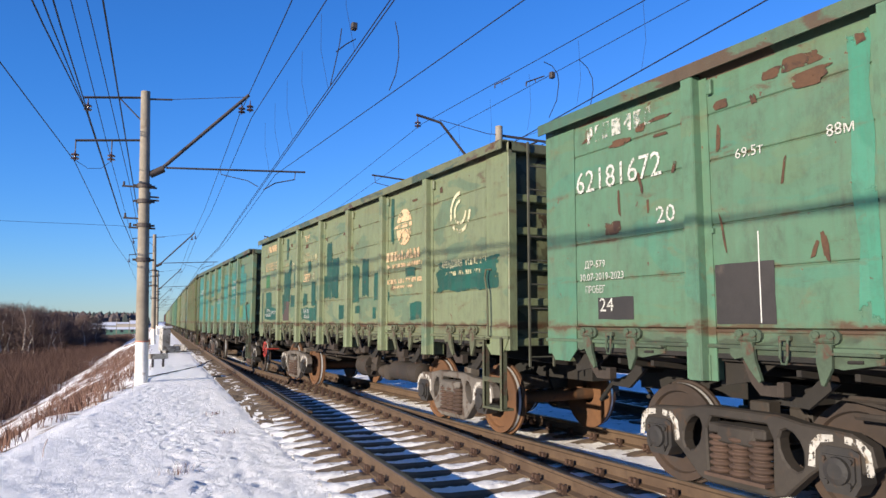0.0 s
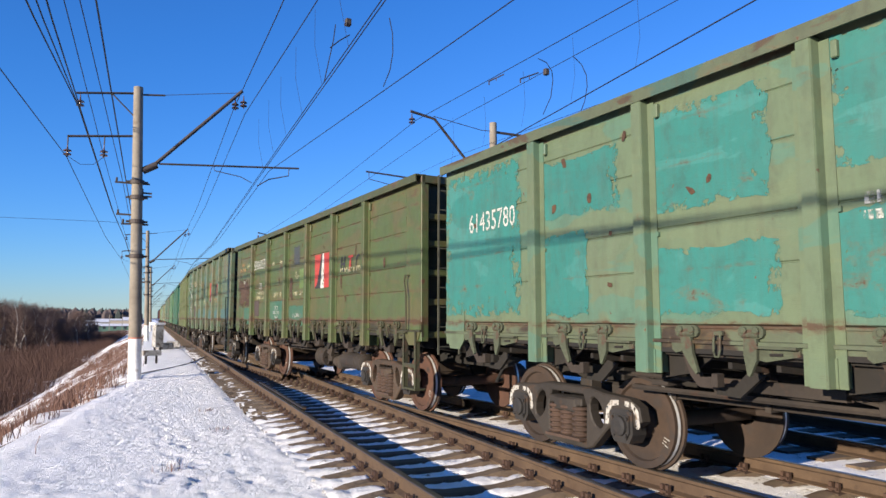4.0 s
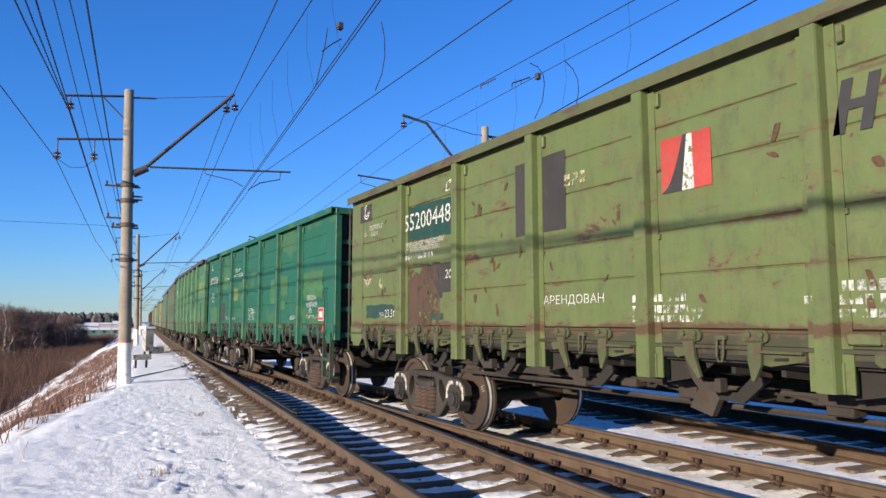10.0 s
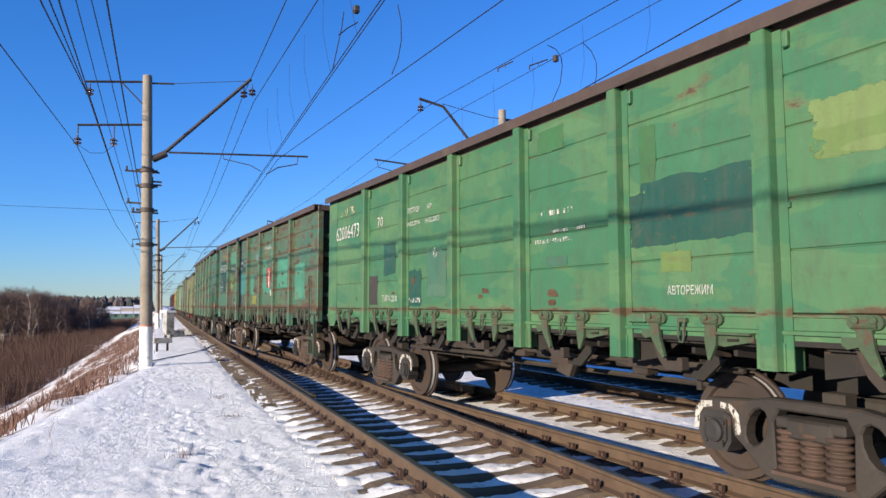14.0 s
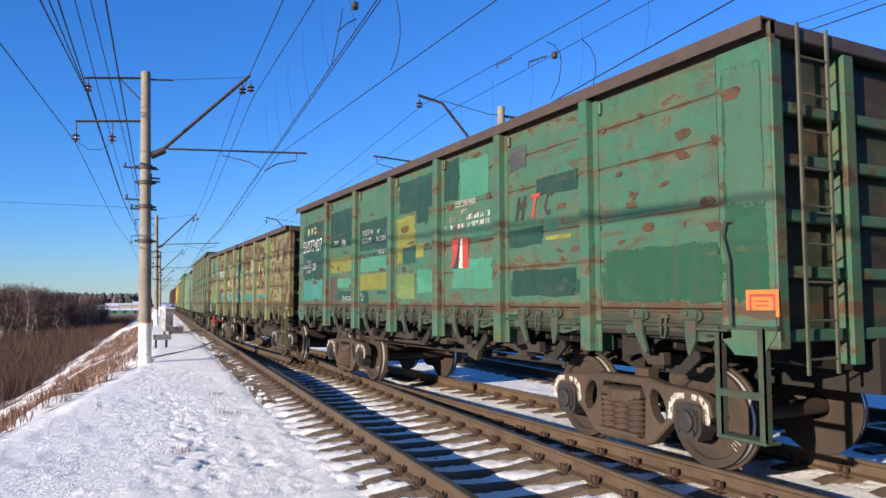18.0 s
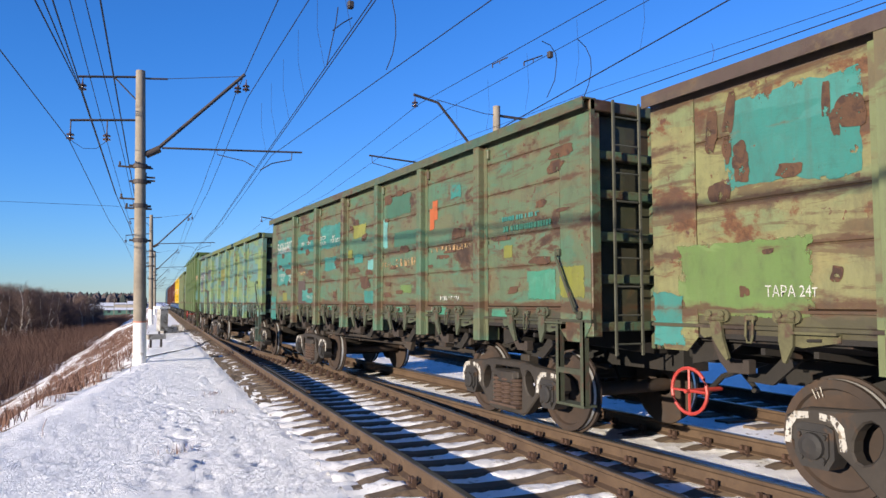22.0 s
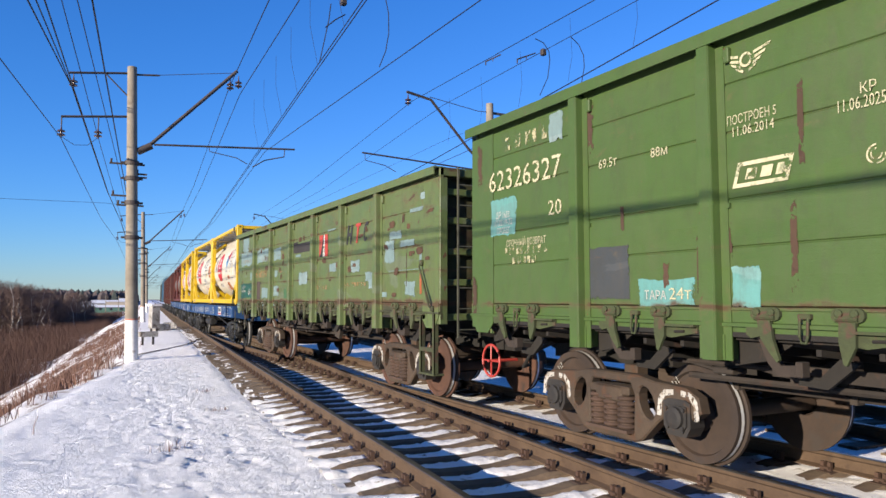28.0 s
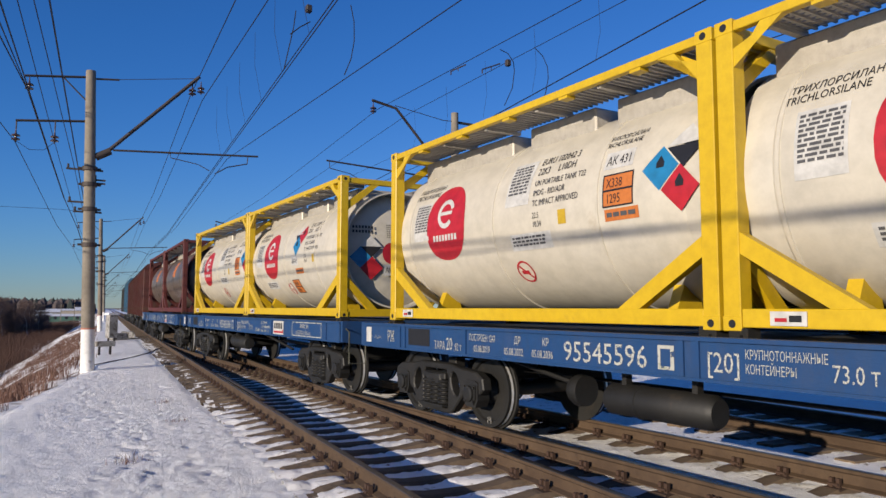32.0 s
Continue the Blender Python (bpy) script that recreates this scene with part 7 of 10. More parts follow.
        ("D", 34, "dab", 33, 1.0, 9.0, 1.6, 3.3, 0.03, 0.07, 0.05, 0.16)],
    6: [("P", 2.31, 2.81, 1.59, 2.14, "black"), ("P", 2.55, 3.4, 2.58, 3.29, "green"), ("P", 3.96, 4.66, 2.17, 2.55, "lime"), ("P", 8.34, 8.88, 1.98, 2.62, "green"),
        ("P", 9.23, 9.88, 2.17, 2.64, "green"), ("P", 9.19, 9.7, 1.83, 2.05, "green"), ("P", 0.46, 1.99, 1.49, 2.05, "green"), ("N", "61915104", 0.38, 2.83, 0.248, 1.22, "w"),
        ("N", "20", 1.66, 2.41, 0.172, 0.25, "w"), ("R", 0.62, 3.4, 0.11, "y"), ("N", "ДР 888", 0.66, 2.46, 0.069, 0.32, "w"), ("N", "11.11.2020-2024", 0.44, 2.34, 0.096, 0.67, "w"),
        ("N", "ПРОБЕГ", 0.65, 2.21, 0.075, 0.32, "w"), ("N", "ТАРА 23,8 т", 3.04, 1.63, 0.081, 0.7, "w"), ("N", "70т", 2.72, 2.85, 0.087, 0.15, "w"), ("N", "88м", 3.1, 2.85, 0.096, 0.22, "w"),
        ("N", "ПОСТР 1209", 4.2, 3.03, 0.092, 0.6, "w"), ("N", "КР", 4.84, 3.06, 0.071, 0.14, "w"), ("N", "14.10.2013", 4.05, 2.89, 0.084, 0.49, "w"), ("N", "14.10.2024", 4.66, 2.88, 0.096, 0.6, "w"),
        ("R", 5.23, 2.28, 0.06, "w"), ("N", "СОБСТВЕННИК", 6.07, 1.84, 0.083, 0.59, "w"), ("B", 6.07, 1.75, 0.76, 0.069, "w"), ("B", 6.16, 1.68, 0.56, 0.048, "w"), ("B", 6.04, 1.6, 0.8, 0.055, "w"),
        ("B", 3.96, 1.62, 0.46, 0.058, "w"), ("P", 0.56, 0.72, 1.38, 1.46, "red"), ("P", 11.05, 12.4, 2.05, 2.62, "green"), ("T", "АВТОРЕЖИМ", 10.1, 1.6, 0.09, "w"),
        ("T", "ПРИПИСАН", 11.35, 2.0, 0.11, "w"), ("T", "ст.СЕРПУХОВ", 11.32, 1.86, 0.11, "w"), ("T", "МСК", 11.5, 1.74, 0.1, "w"), ("B", 11.35, 1.62, 0.7, 0.08, "y"),
        ("L", 12.12, 1.58, 0.34, 0.26, "red"), ("P", 12.2, 12.45, 1.38, 1.46, "red")],
    7: [("P", 9.27, 10.76, 2.13, 2.62, "teal"), ("P", 9.41, 10.77, 2.43, 2.73, "teal"), ("P", 2.3, 2.75, 1.57, 2.09, "black"), ("P", 3.05, 3.55, 2.09, 2.64, "teal"),
        ("P", 4.75, 5.41, 1.69, 2.39, "fgreen"), ("P", 9.67, 10.05, 1.85, 2.05, "lime"), ("P", 9.43, 9.64, 2.72, 3.28, "green"), ("P", 7.72, 8.24, 3.31, 3.59, "green"),
        ("P", 7.87, 8.29, 2.01, 2.12, "fgreen"), ("P", 4.01, 4.55, 1.53, 2.12, "teal"), ("P", 11.21, 12.87, 2.62, 3.06, "lime"), ("B", 0.79, 3.35, 0.77, 0.151, "y"),
        ("N", "62006473", 0.48, 2.88, 0.283, 1.33, "w"), ("N", "70", 2.73, 2.96, 0.174, 0.27, "w"), ("N", "ПОСТР.1209", 4.05, 3.04, 0.093, 0.45, "w"), ("N", "14.02.2014", 4.01, 2.84, 0.074, 0.5, "w"),
        ("N", "КР", 4.77, 3.04, 0.079, 0.16, "w"), ("N", "14.02.2025", 4.69, 2.83, 0.079, 0.5, "w"), ("R", 5.06, 2.36, 0.07, "w"), ("N", "ТАРА 23.8", 2.99, 1.63, 0.108, 0.64, "w"),
        ("B", 4.11, 1.61, 0.42, 0.072, "w"), ("B", 7.8, 2.58, 0.6, 0.059, "w"), ("B", 7.98, 2.38, 0.62, 0.032, "w"), ("B", 7.68, 2.27, 0.69, 0.046, "w"),
        ("N", "АВТОРЕЖИМ", 9.76, 1.66, 0.082, 0.52, "w"), ("L", 11.98, 1.6, 0.36, 0.28, "red"), ("P", 12.1, 12.35, 1.38, 1.46, "red"), ("D", 8, "dab", 61, 1, 12, 1.5, 2.0, 0.06, 0.2, 0.04, 0.12)],
    8: [("P", 0.47, 1.9, 2.03, 3.2, "dteal"), ("P", 2.29, 2.83, 1.57, 2.03, "brown"), ("P", 2.31, 3.8, 2.68, 3.14, "dteal"), ("P", 3.05, 3.8, 1.55, 1.79, "dteal"), ("P", 2.45, 3.8, 3.0, 3.41, "mint"),
        ("P", 2.22, 2.5, 3.11, 3.7, "fgreen"), ("P", 2.53, 3.04, 2.14, 2.51, "lime"), ("P", 0.44, 1.85, 1.52, 1.99, "fgreen"), ("P", -0.1, 0.33, 1.54, 3.79, "fgreen"),
        ("N", "55115174", 0.48, 2.77, 0.288, 1.23, "w"), ("B", 0.78, 3.25, 0.92, 0.155, "o"), ("N", "ДР 630", 0.71, 2.37, 0.065, 0.28, "w"), ("N", "07.10.2019-2022", 0.51, 2.18, 0.091, 0.61, "w"),
        ("N", "ПРОБЕГ", 0.7, 2.09, 0.077, 0.29, "w"), ("N", "20", 1.57, 2.07, 0.169, 0.24, "w"), ("N", "69.5т", 2.69, 2.78, 0.1, 0.26, "w"), ("N", "88м", 3.12, 2.78, 0.106, 0.22, "w"),
        ("N", "ТАРА 24т", 3.14, 1.59, 0.095, 0.55, "w"), ("P", 0.08, 0.5, 1.14, 1.42, "mint"), ("D", 46, "dab", 38, 0.6, 12.7, 1.6, 3.4, 0.06, 0.4, 0.04, 0.12), ("P", 4.1, 5.5, 2.62, 3.06, "dteal"),
        ("P", 4.1, 5.5, 1.92, 2.58, "turq"), ("P", 4.1, 4.6, 1.56, 1.88, "dteal"), ("P", 5.9, 6.5, 1.9, 2.5, "mint"), ("P", 6.2, 6.8, 1.6, 1.86, "yel"), ("P", 7.6, 8.1, 2.0, 2.9, "mint"),
        ("P", 7.7, 9.0, 1.9, 2.2, "mint"), ("P", 6.7, 6.95, 2.9, 3.1, "sky"), ("P", 9.4, 10.6, 2.0, 2.8, "mint"), ("P", 11.2, 12.1, 1.7, 2.6, "mint"), ("P", 8.55, 8.95, 2.9, 3.2, "mint"),
        ("E", 8.15, 2.06, 0.44000000000000006, 0.55), ("P", 8.6, 8.78, 1.82, 1.98, "white"), ("T", "ПОСТР.1457", 4.2, 2.88, 0.1, "w"), ("T", "КР", 4.95, 2.94, 0.1, "w"),
        ("T", "01.12.2003", 4.15, 2.72, 0.1, "w"), ("T", "09.12.2022", 4.8, 2.78, 0.1, "w"), ("T", "СРОЧНЫЙ ВОЗВРАТ", 7.75, 3.14, 0.09, "w"), ("T", "ст.СМЫЧКА", 7.8, 2.98, 0.13, "o"),
        ("T", "СВЕРД", 7.95, 2.82, 0.12, "o")],
    9: [("P", 0.34, 1.88, 2.05, 3.34, "dteal"), ("P", 0.35, 1.88, 1.59, 2.07, "turq"), ("P", 2.23, 3.69, 2.67, 3.41, "dteal"), ("P", 2.22, 3.68, 2.16, 2.46, "yel"),
        ("P", 2.25, 2.81, 1.56, 2.09, "brown"), ("P", 2.81, 3.67, 1.83, 2.04, "mint"), ("P", 2.81, 3.67, 1.59, 1.78, "dteal"), ("P", 4.07, 5.46, 2.5, 3.05, "dteal"),
        ("P", 4.03, 5.48, 3.03, 3.61, "fgreen"), ("P", 4.08, 5.45, 2.11, 2.38, "mint"), ("P", 4.08, 5.49, 1.78, 2.08, "yel"), ("P", 4.07, 4.53, 1.4, 1.76, "dteal"),
        ("P", 4.94, 5.51, 1.7, 1.76, "teal"), ("P", 5.8, 6.55, 2.17, 2.96, "yel"), ("P", 5.77, 6.53, 1.61, 2.02, "lime"), ("P", 5.88, 7.3, 3.01, 3.53, "dteal"), ("P", 6.58, 7.01, 2.79, 3.04, "dteal"),
        ("P", 6.05, 6.55, 2.18, 2.45, "teal"), ("P", 6.56, 6.87, 2.25, 2.48, "yel"), ("P", 6.62, 7.26, 1.7, 2.07, "mint"), ("P", 6.89, 7.3, 2.51, 2.7, "fgreen"), ("P", 5.83, 6.01, 1.36, 1.5, "dteal"),
        ("P", 6.28, 6.52, 1.35, 1.5, "dteal"), ("B", 0.7, 3.07, 0.68, 0.164, "y"), ("N", "56077407", 0.34, 2.69, 0.293, 1.42, "w"), ("N", "ДР 630", 0.64, 2.43, 0.078, 0.34, "w"),
        ("N", "07.02.2019-2022", 0.4, 2.33, 0.088, 0.6, "w"), ("N", "ПРОБЕГ", 0.64, 2.21, 0.077, 0.32, "w"), ("N", "20", 1.07, 2.27, 0.174, 0.27, "w"), ("N", "ТАРА 23т", 3.11, 1.59, 0.095, 0.53, "w"),
        ("N", "70.0т", 2.59, 2.73, 0.095, 0.28, "w"), ("N", "88м", 3.07, 2.69, 0.132, 0.24, "w"), ("N", "ПОСТР 143", 4.24, 2.79, 0.092, 0.52, "w"), ("N", "КР", 4.96, 2.78, 0.079, 0.13, "w"),
        ("N", "06.12.2007", 4.21, 2.65, 0.092, 0.47, "w"), ("N", "06.12.2018", 4.91, 2.64, 0.096, 0.44, "w"), ("N", "МС-0", 5.02, 2.4, 0.083, 0.26, "w"), ("B", 4.14, 1.69, 0.16, 0.043, "w"),
        ("B", 4.14, 1.64, 0.16, 0.043, "w"), ("B", 4.14, 1.58, 0.16, 0.042, "w"), ("P", 9.31, 10.02, 2.23, 2.44, "dteal"), ("P", 10.06, 10.56, 2.26, 2.31, "yel"),
        ("P", 9.41, 10.69, 1.65, 1.81, "dteal"), ("P", 9.32, 9.69, 3.17, 3.47, "grey"), ("P", 7.45, 7.99, 3.0, 3.6, "dteal"), ("P", 8.02, 8.81, 2.97, 3.52, "mint"),
        ("P", 9.87, 10.68, 2.79, 3.0, "dteal"), ("P", 7.77, 8.93, 1.74, 2.15, "mint"), ("P", 11.04, 12.6, 1.56, 2.08, "dgreen"), ("P", 12.6, 13.0, 1.55, 3.5, "dgreen"), ("P", 12.62, 12.98, 2.3, 3.5, "fgreen"),
        ("E", 7.79, 2.03, 0.48, 0.41), ("H", 9.44, 2.55, 0.28, 0.78), ("N", "СОБСТВЕННИК", 7.89, 2.89, 0.088, 0.59, "w"), ("B", 8.07, 2.79, 0.23, 0.055, "w"), ("B", 7.66, 2.69, 1.2, 0.071, "w"),
        ("B", 7.57, 2.59, 1.28, 0.065, "w"), ("L", 12.79, 1.45, 0.3, 0.21, "hot"),  ("P", 9.32, 10.62, 1.63, 1.94, "dteal"), ("D", 24, "dab", 37, 9.3, 12.7, 2.1, 3.5, 0.05, 0.2, 0.03, 0.1),
        ("D", 26, "dab", 39, 0.6, 9.3, 1.56, 3.45, 0.05, 0.35, 0.03, 0.1)],
    10: [("P", 0.86, 1.98, 2.46, 3.2, "turq"), ("P", 2.22, 3.58, 2.48, 2.73, "ice"), ("P", 2.31, 2.86, 1.54, 2.04, "brown"), ("P", 2.78, 3.61, 1.56, 1.88, "turq"), ("P", 3.98, 5.34, 1.57, 1.83, "turq"),
        ("P", 5.72, 7.13, 1.57, 1.82, "turq"), ("P", 7.43, 8.94, 1.62, 1.8, "turq"), ("P", 9.34, 10.73, 1.66, 1.78, "turq"), ("P", 6.07, 6.8, 2.35, 2.85, "turq"),
        ("P", -0.06, 0.36, 1.18, 1.62, "turq"), ("P", 2.88, 3.8, 1.58, 1.86, "turq"), ("P", 4.49, 4.74, 2.69, 2.88, "ice"), ("P", 0.28, 1.59, 1.44, 2.05, "lime"), ("P", 2.29, 2.53, 1.39, 1.5, "yel"),
        ("N", "63120978", 2.22, 2.52, 0.2, 1.31, "w"), ("N", "20", 2.76, 2.12, 0.148, 0.27, "y"), ("N", "ПОСТРОЕН 90", 3.02, 1.81, 0.068, 0.55, "w"), ("N", "16.07.07", 3.11, 1.67, 0.075, 0.42, "w"),
        ("N", "ДР 1176", 4.15, 1.87, 0.077, 0.29, "w"), ("N", "27.04.18-21", 4.08, 1.77, 0.07, 0.44, "w"), ("N", "ПРОБЕГ", 4.23, 1.65, 0.068, 0.3, "w"), ("N", "КР 603", 4.91, 1.82, 0.071, 0.32, "w"),
        ("N", "12.04.12", 4.81, 1.7, 0.065, 0.37, "w"), ("N", "ПРИПИСАН", 6.37, 1.9, 0.074, 0.41, "w"), ("N", "СТ. ЗАОЗЕРНАЯ КРС", 6.16, 1.8, 0.082, 0.87, "w"), ("B", 5.83, 1.58, 0.49, 0.084, "w"),
        ("N", "ТАРА 24т", 1.18, 1.6, 0.089, 0.44, "w"), ("N", "Р", 5.78, 2.1, 0.493, 0.3, "y3"), ("N", "А", 6.51, 2.09, 0.425, 0.53, "y3"), ("N", "В", 7.65, 2.06, 0.527, 0.29, "y3"),
        ("P", 8.28, 8.72, 2.71, 2.84, "y3"), ("P", 8.45, 8.56, 2.08, 2.75, "y3"), ("P", 4.19, 4.49, 2.1, 2.3, "y3"), ("P", 4.96, 5.24, 2.06, 2.43, "y3"), ("P", 9.3, 9.43, 2.03, 2.16, "y3"),
        ("P", 9.47, 9.6, 2.33, 2.55, "y3"), ("D", 70, "dab", 51, 0.6, 12.6, 2.3, 3.2, 0.05, 0.25, 0.08, 0.4), ("D", 30, "dab", 52, 0.6, 12.6, 1.6, 2.3, 0.04, 0.12, 0.03, 0.12),
        ("D", 18, "y3", 53, 9.4, 12.4, 2.2, 3.0, 0.04, 0.12, 0.06, 0.2)],
    11: [("P", 0.53, 2.02, 1.97, 3.15, "turq"), ("P", 2.36, 3.8, 2.67, 3.08, "turq"), ("P", 2.44, 3.01, 1.52, 2.03, "brown"), ("P", 3.02, 3.8, 1.54, 1.76, "turq"), ("P", 2.39, 2.6, 1.38, 1.48, "yel"),
        ("P", 1.12, 1.48, 1.57, 1.77, "yel"), ("P", 1.1, 1.47, 1.38, 1.48, "turq"), ("P", 4.05, 5.41, 2.66, 3.14, "turq"), ("P", 2.27, 3.63, 2.68, 3.07, "turq"), ("P", 2.78, 3.65, 1.58, 1.84, "turq"),
        ("P", 6.08, 6.74, 2.74, 3.0, "yel"), ("P", 6.16, 6.62, 2.27, 2.43, "turq"), ("P", 6.86, 7.18, 2.13, 2.31, "cyan"), ("P", 4.35, 5.13, 2.2, 2.48, "turq"), ("P", 6.67, 7.23, 1.53, 1.77, "turq"),
        ("P", 7.55, 7.75, 2.47, 2.96, "cyan"), ("P", 8.28, 8.71, 1.7, 1.83, "lime"), ("P", 9.43, 9.6, 2.76, 3.06, "hot"), ("P", 7.63, 8.7, 2.97, 3.31, "fgreen"), ("P", 8.02, 8.96, 2.46, 2.7, "fgreen"),
        ("P", 5.67, 6.05, 2.38, 2.55, "yel"), ("P", 8.09, 8.45, 1.39, 1.49, "mint"), ("P", 4.59, 4.93, 1.39, 1.49, "mint"), ("P", -0.02, 0.46, 1.08, 1.68, "turq"),
        ("N", "54366802", 0.54, 2.77, 0.285, 1.38, "w"), ("N", "ДР 630", 0.86, 2.35, 0.065, 0.26, "w"), ("N", "16.04.2019-2021", 0.69, 2.18, 0.083, 0.6, "w"),
        ("N", "ПРОБЕГ", 0.89, 2.07, 0.07, 0.29, "w"), ("N", "20", 1.66, 2.05, 0.17, 0.21, "w"), ("N", "70.0т", 2.66, 2.83, 0.101, 0.25, "w"), ("N", "85м", 3.16, 2.84, 0.089, 0.19, "w"),
        ("N", "ПОСТР6", 4.05, 2.87, 0.078, 0.41, "w"), ("N", "13.07.2014", 4.08, 2.76, 0.077, 0.39, "w"), ("N", "КР", 4.88, 2.85, 0.065, 0.14, "w"), ("N", "13.01.2022", 4.75, 2.76, 0.087, 0.57, "w"),
        ("N", "ТАРА 23т", 3.12, 1.63, 0.083, 0.52, "w"), ("B", 7.56, 2.14, 0.38, 0.078, "o"), ("B", 7.97, 2.13, 0.97, 0.124, "o"), ("B", 2.43, 2.17, 0.62, 0.074, "o"),
        ("D", 50, "dab", 63, 0.6, 12.7, 1.6, 3.4, 0.1, 0.5, 0.04, 0.16), ("P", 11.9, 12.45, 1.58, 1.92, "mint"), ("P", 12.52, 12.95, 1.6, 1.95, "yel"), ("P", 10.0, 10.3, 3.0, 3.2, "turq"),
        ("P", 11.4, 11.6, 2.1, 2.25, "yel"), ("P", 9.35, 9.48, 2.62, 2.95, "hot"), ("P", 11.1, 11.6, 1.35, 1.5, "mint"), ("P", 9.5, 9.9, 1.36, 1.5, "mint"), ("B", 9.4, 2.28, 1.2, 0.08, "o"),
        ("B", 11.4, 2.42, 1.0, 0.07, "mint"), ("B", 11.3, 2.55, 0.9, 0.06, "turq"), ("B", 9.7, 1.58, 0.6, 0.06, "w")],
    12: [("P", 0.26, 1.8, 2.46, 2.81, "grey"), ("P", 2.27, 3.63, 2.45, 2.84, "grey"), ("P", 2.2, 2.8, 1.52, 1.99, "black"), ("P", 0.36, 1.05, 1.96, 2.41, "grey"), ("P", 1.3, 1.77, 1.53, 1.77, "grey"),
        ("P", 4.07, 4.35, 1.37, 1.89, "grey"), ("P", 5.89, 6.68, 2.09, 2.42, "grey"), ("P", 5.82, 7.29, 2.3, 2.72, "yel"), ("P", 6.78, 7.3, 2.48, 2.81, "yel"), 
        ("P", 4.46, 5.06, 2.79, 3.25, "sky"), ("P", 1.18, 1.77, 1.98, 2.41, "yel"), ("P", 4.57, 5.33, 1.42, 1.64, "sky"), ("P", 6.02, 7.26, 1.54, 1.77, "sky"),
        ("N", "58718388", 0.36, 2.48, 0.255, 1.34, "w"), ("B", 2.58, 2.61, 0.52, 0.058, "w"), ("B", 2.65, 2.5, 0.39, 0.043, "w"), ("B", 0.45, 2.2, 0.5, 0.052, "w"), ("B", 0.45, 2.04, 0.5, 0.087, "w"),
        ("B", 6.61, 2.48, 0.48, 0.067, "y"), ("P", 9.3, 9.62, 1.56, 3.15, "pale"), ("P", 7.48, 7.85, 1.52, 3.28, "pale"), ("P", 8.45, 9.0, 2.45, 3.28, "pale"), ("P", 10.85, 11.15, 1.56, 3.2, "pale"),
        ("P", 12.6, 12.95, 1.88, 3.0, "pale"), ("D", 40, "dab", 71, 0.6, 12.7, 1.6, 3.1, 0.03, 0.1, 0.04, 0.12)],
    13: [("P", 2.33, 2.93, 1.56, 2.08, "grey"), ("P", 3.04, 3.73, 1.51, 1.75, "cyan"), ("P", 0.45, 1.01, 2.35, 2.78, "cyan"), ("P", 4.1, 4.36, 1.49, 1.82, "cyan"), ("P", 6.38, 7.11, 2.34, 3.06, "cyan"),
        ("P", 1.70, 1.93, 3.30, 3.62, "ice"), ("P", 4.73, 4.78, 2.55, 3.21, "rust"), ("P", 4.64, 4.7, 1.6, 2.31, "rust"), ("P", 3.75, 3.78, 1.61, 2.1, "rust"),
        ("P", 2.32, 2.44, 3.0, 3.65, "rust"), ("P", 2.82, 2.87, 2.21, 2.46, "rust"), ("P", 2.24, 2.31, 1.53, 2.08, "rust"), ("P", 4.06, 4.12, 1.9, 2.18, "rust"), ("P", 0.14, 0.25, 3.01, 3.55, "rust"),
        ("P", 3.37, 3.44, 1.66, 1.89, "rust"), ("P", 0.02, 0.12, 1.34, 1.85, "rust"), ("B", 0.81, 3.37, 0.89, 0.154, "y"), ("N", "62326327", 0.42, 2.9, 0.268, 1.49, "y"),
        ("N", "20", 1.66, 2.49, 0.177, 0.25, "y"), ("N", "ДР 1633", 0.59, 2.55, 0.085, 0.3, "w"), ("N", "17.05.19-22", 0.55, 2.46, 0.078, 0.4, "w"), ("N", "ПРОБЕГ", 0.61, 2.36, 0.077, 0.29, "w"),
        ("N", "СРОЧНЫЙ ВОЗВРАТ", 0.82, 2.19, 0.083, 0.8, "y"), ("B", 0.79, 2.09, 0.86, 0.089, "y"), ("B", 0.95, 1.98, 0.48, 0.081, "y"), ("N", "69.5т", 2.52, 2.87, 0.098, 0.27, "y"),
        ("N", "88м", 3.24, 2.86, 0.094, 0.21, "y"), ("N", "ТАРА", 3.13, 1.56, 0.083, 0.27, "w"), ("N", "24т", 3.43, 1.56, 0.11, 0.26, "y"), ("W", 4.3, 3.47, 0.17, "y"),
        ("N", "ПОСТРОЕН 5", 4.1, 2.97, 0.079, 0.46, "y"), ("N", "11.06.2014", 4.14, 2.87, 0.083, 0.4, "y"), ("F", 4.14, 2.45, 0.5, 0.2, "y"), ("N", "КР", 5.2, 2.96, 0.078, 0.12, "y"),
        ("N", "11.06.2025", 5.03, 2.86, 0.092, 0.35, "y"), ("R", 5.3, 2.53, 0.07, "y"), ("B", 5.9, 2.18, 1.25, 0.09, "y"), ("B", 6.1, 2.06, 0.8, 0.07, "y"), ("A", 7.75, 2.4, 0.8),
        ("B", 9.1, 2.44, 1.4, 0.545, "peach"), ("B", 10.89, 2.57, 1.47, 0.2, "peach"), ("P", 11.0, 12.32, 1.62, 2.07, "cyan")],
    14: [("P", 0.63, 1.36, 2.91, 3.32, "ice"), ("P", 0.39, 1.9, 2.52, 2.91, "ice"), ("P", 1.56, 1.9, 2.08, 2.31, "ice"), ("P", 2.26, 3.77, 2.53, 2.89, "ice"), ("P", 2.9, 3.76, 1.58, 1.87, "ice"),
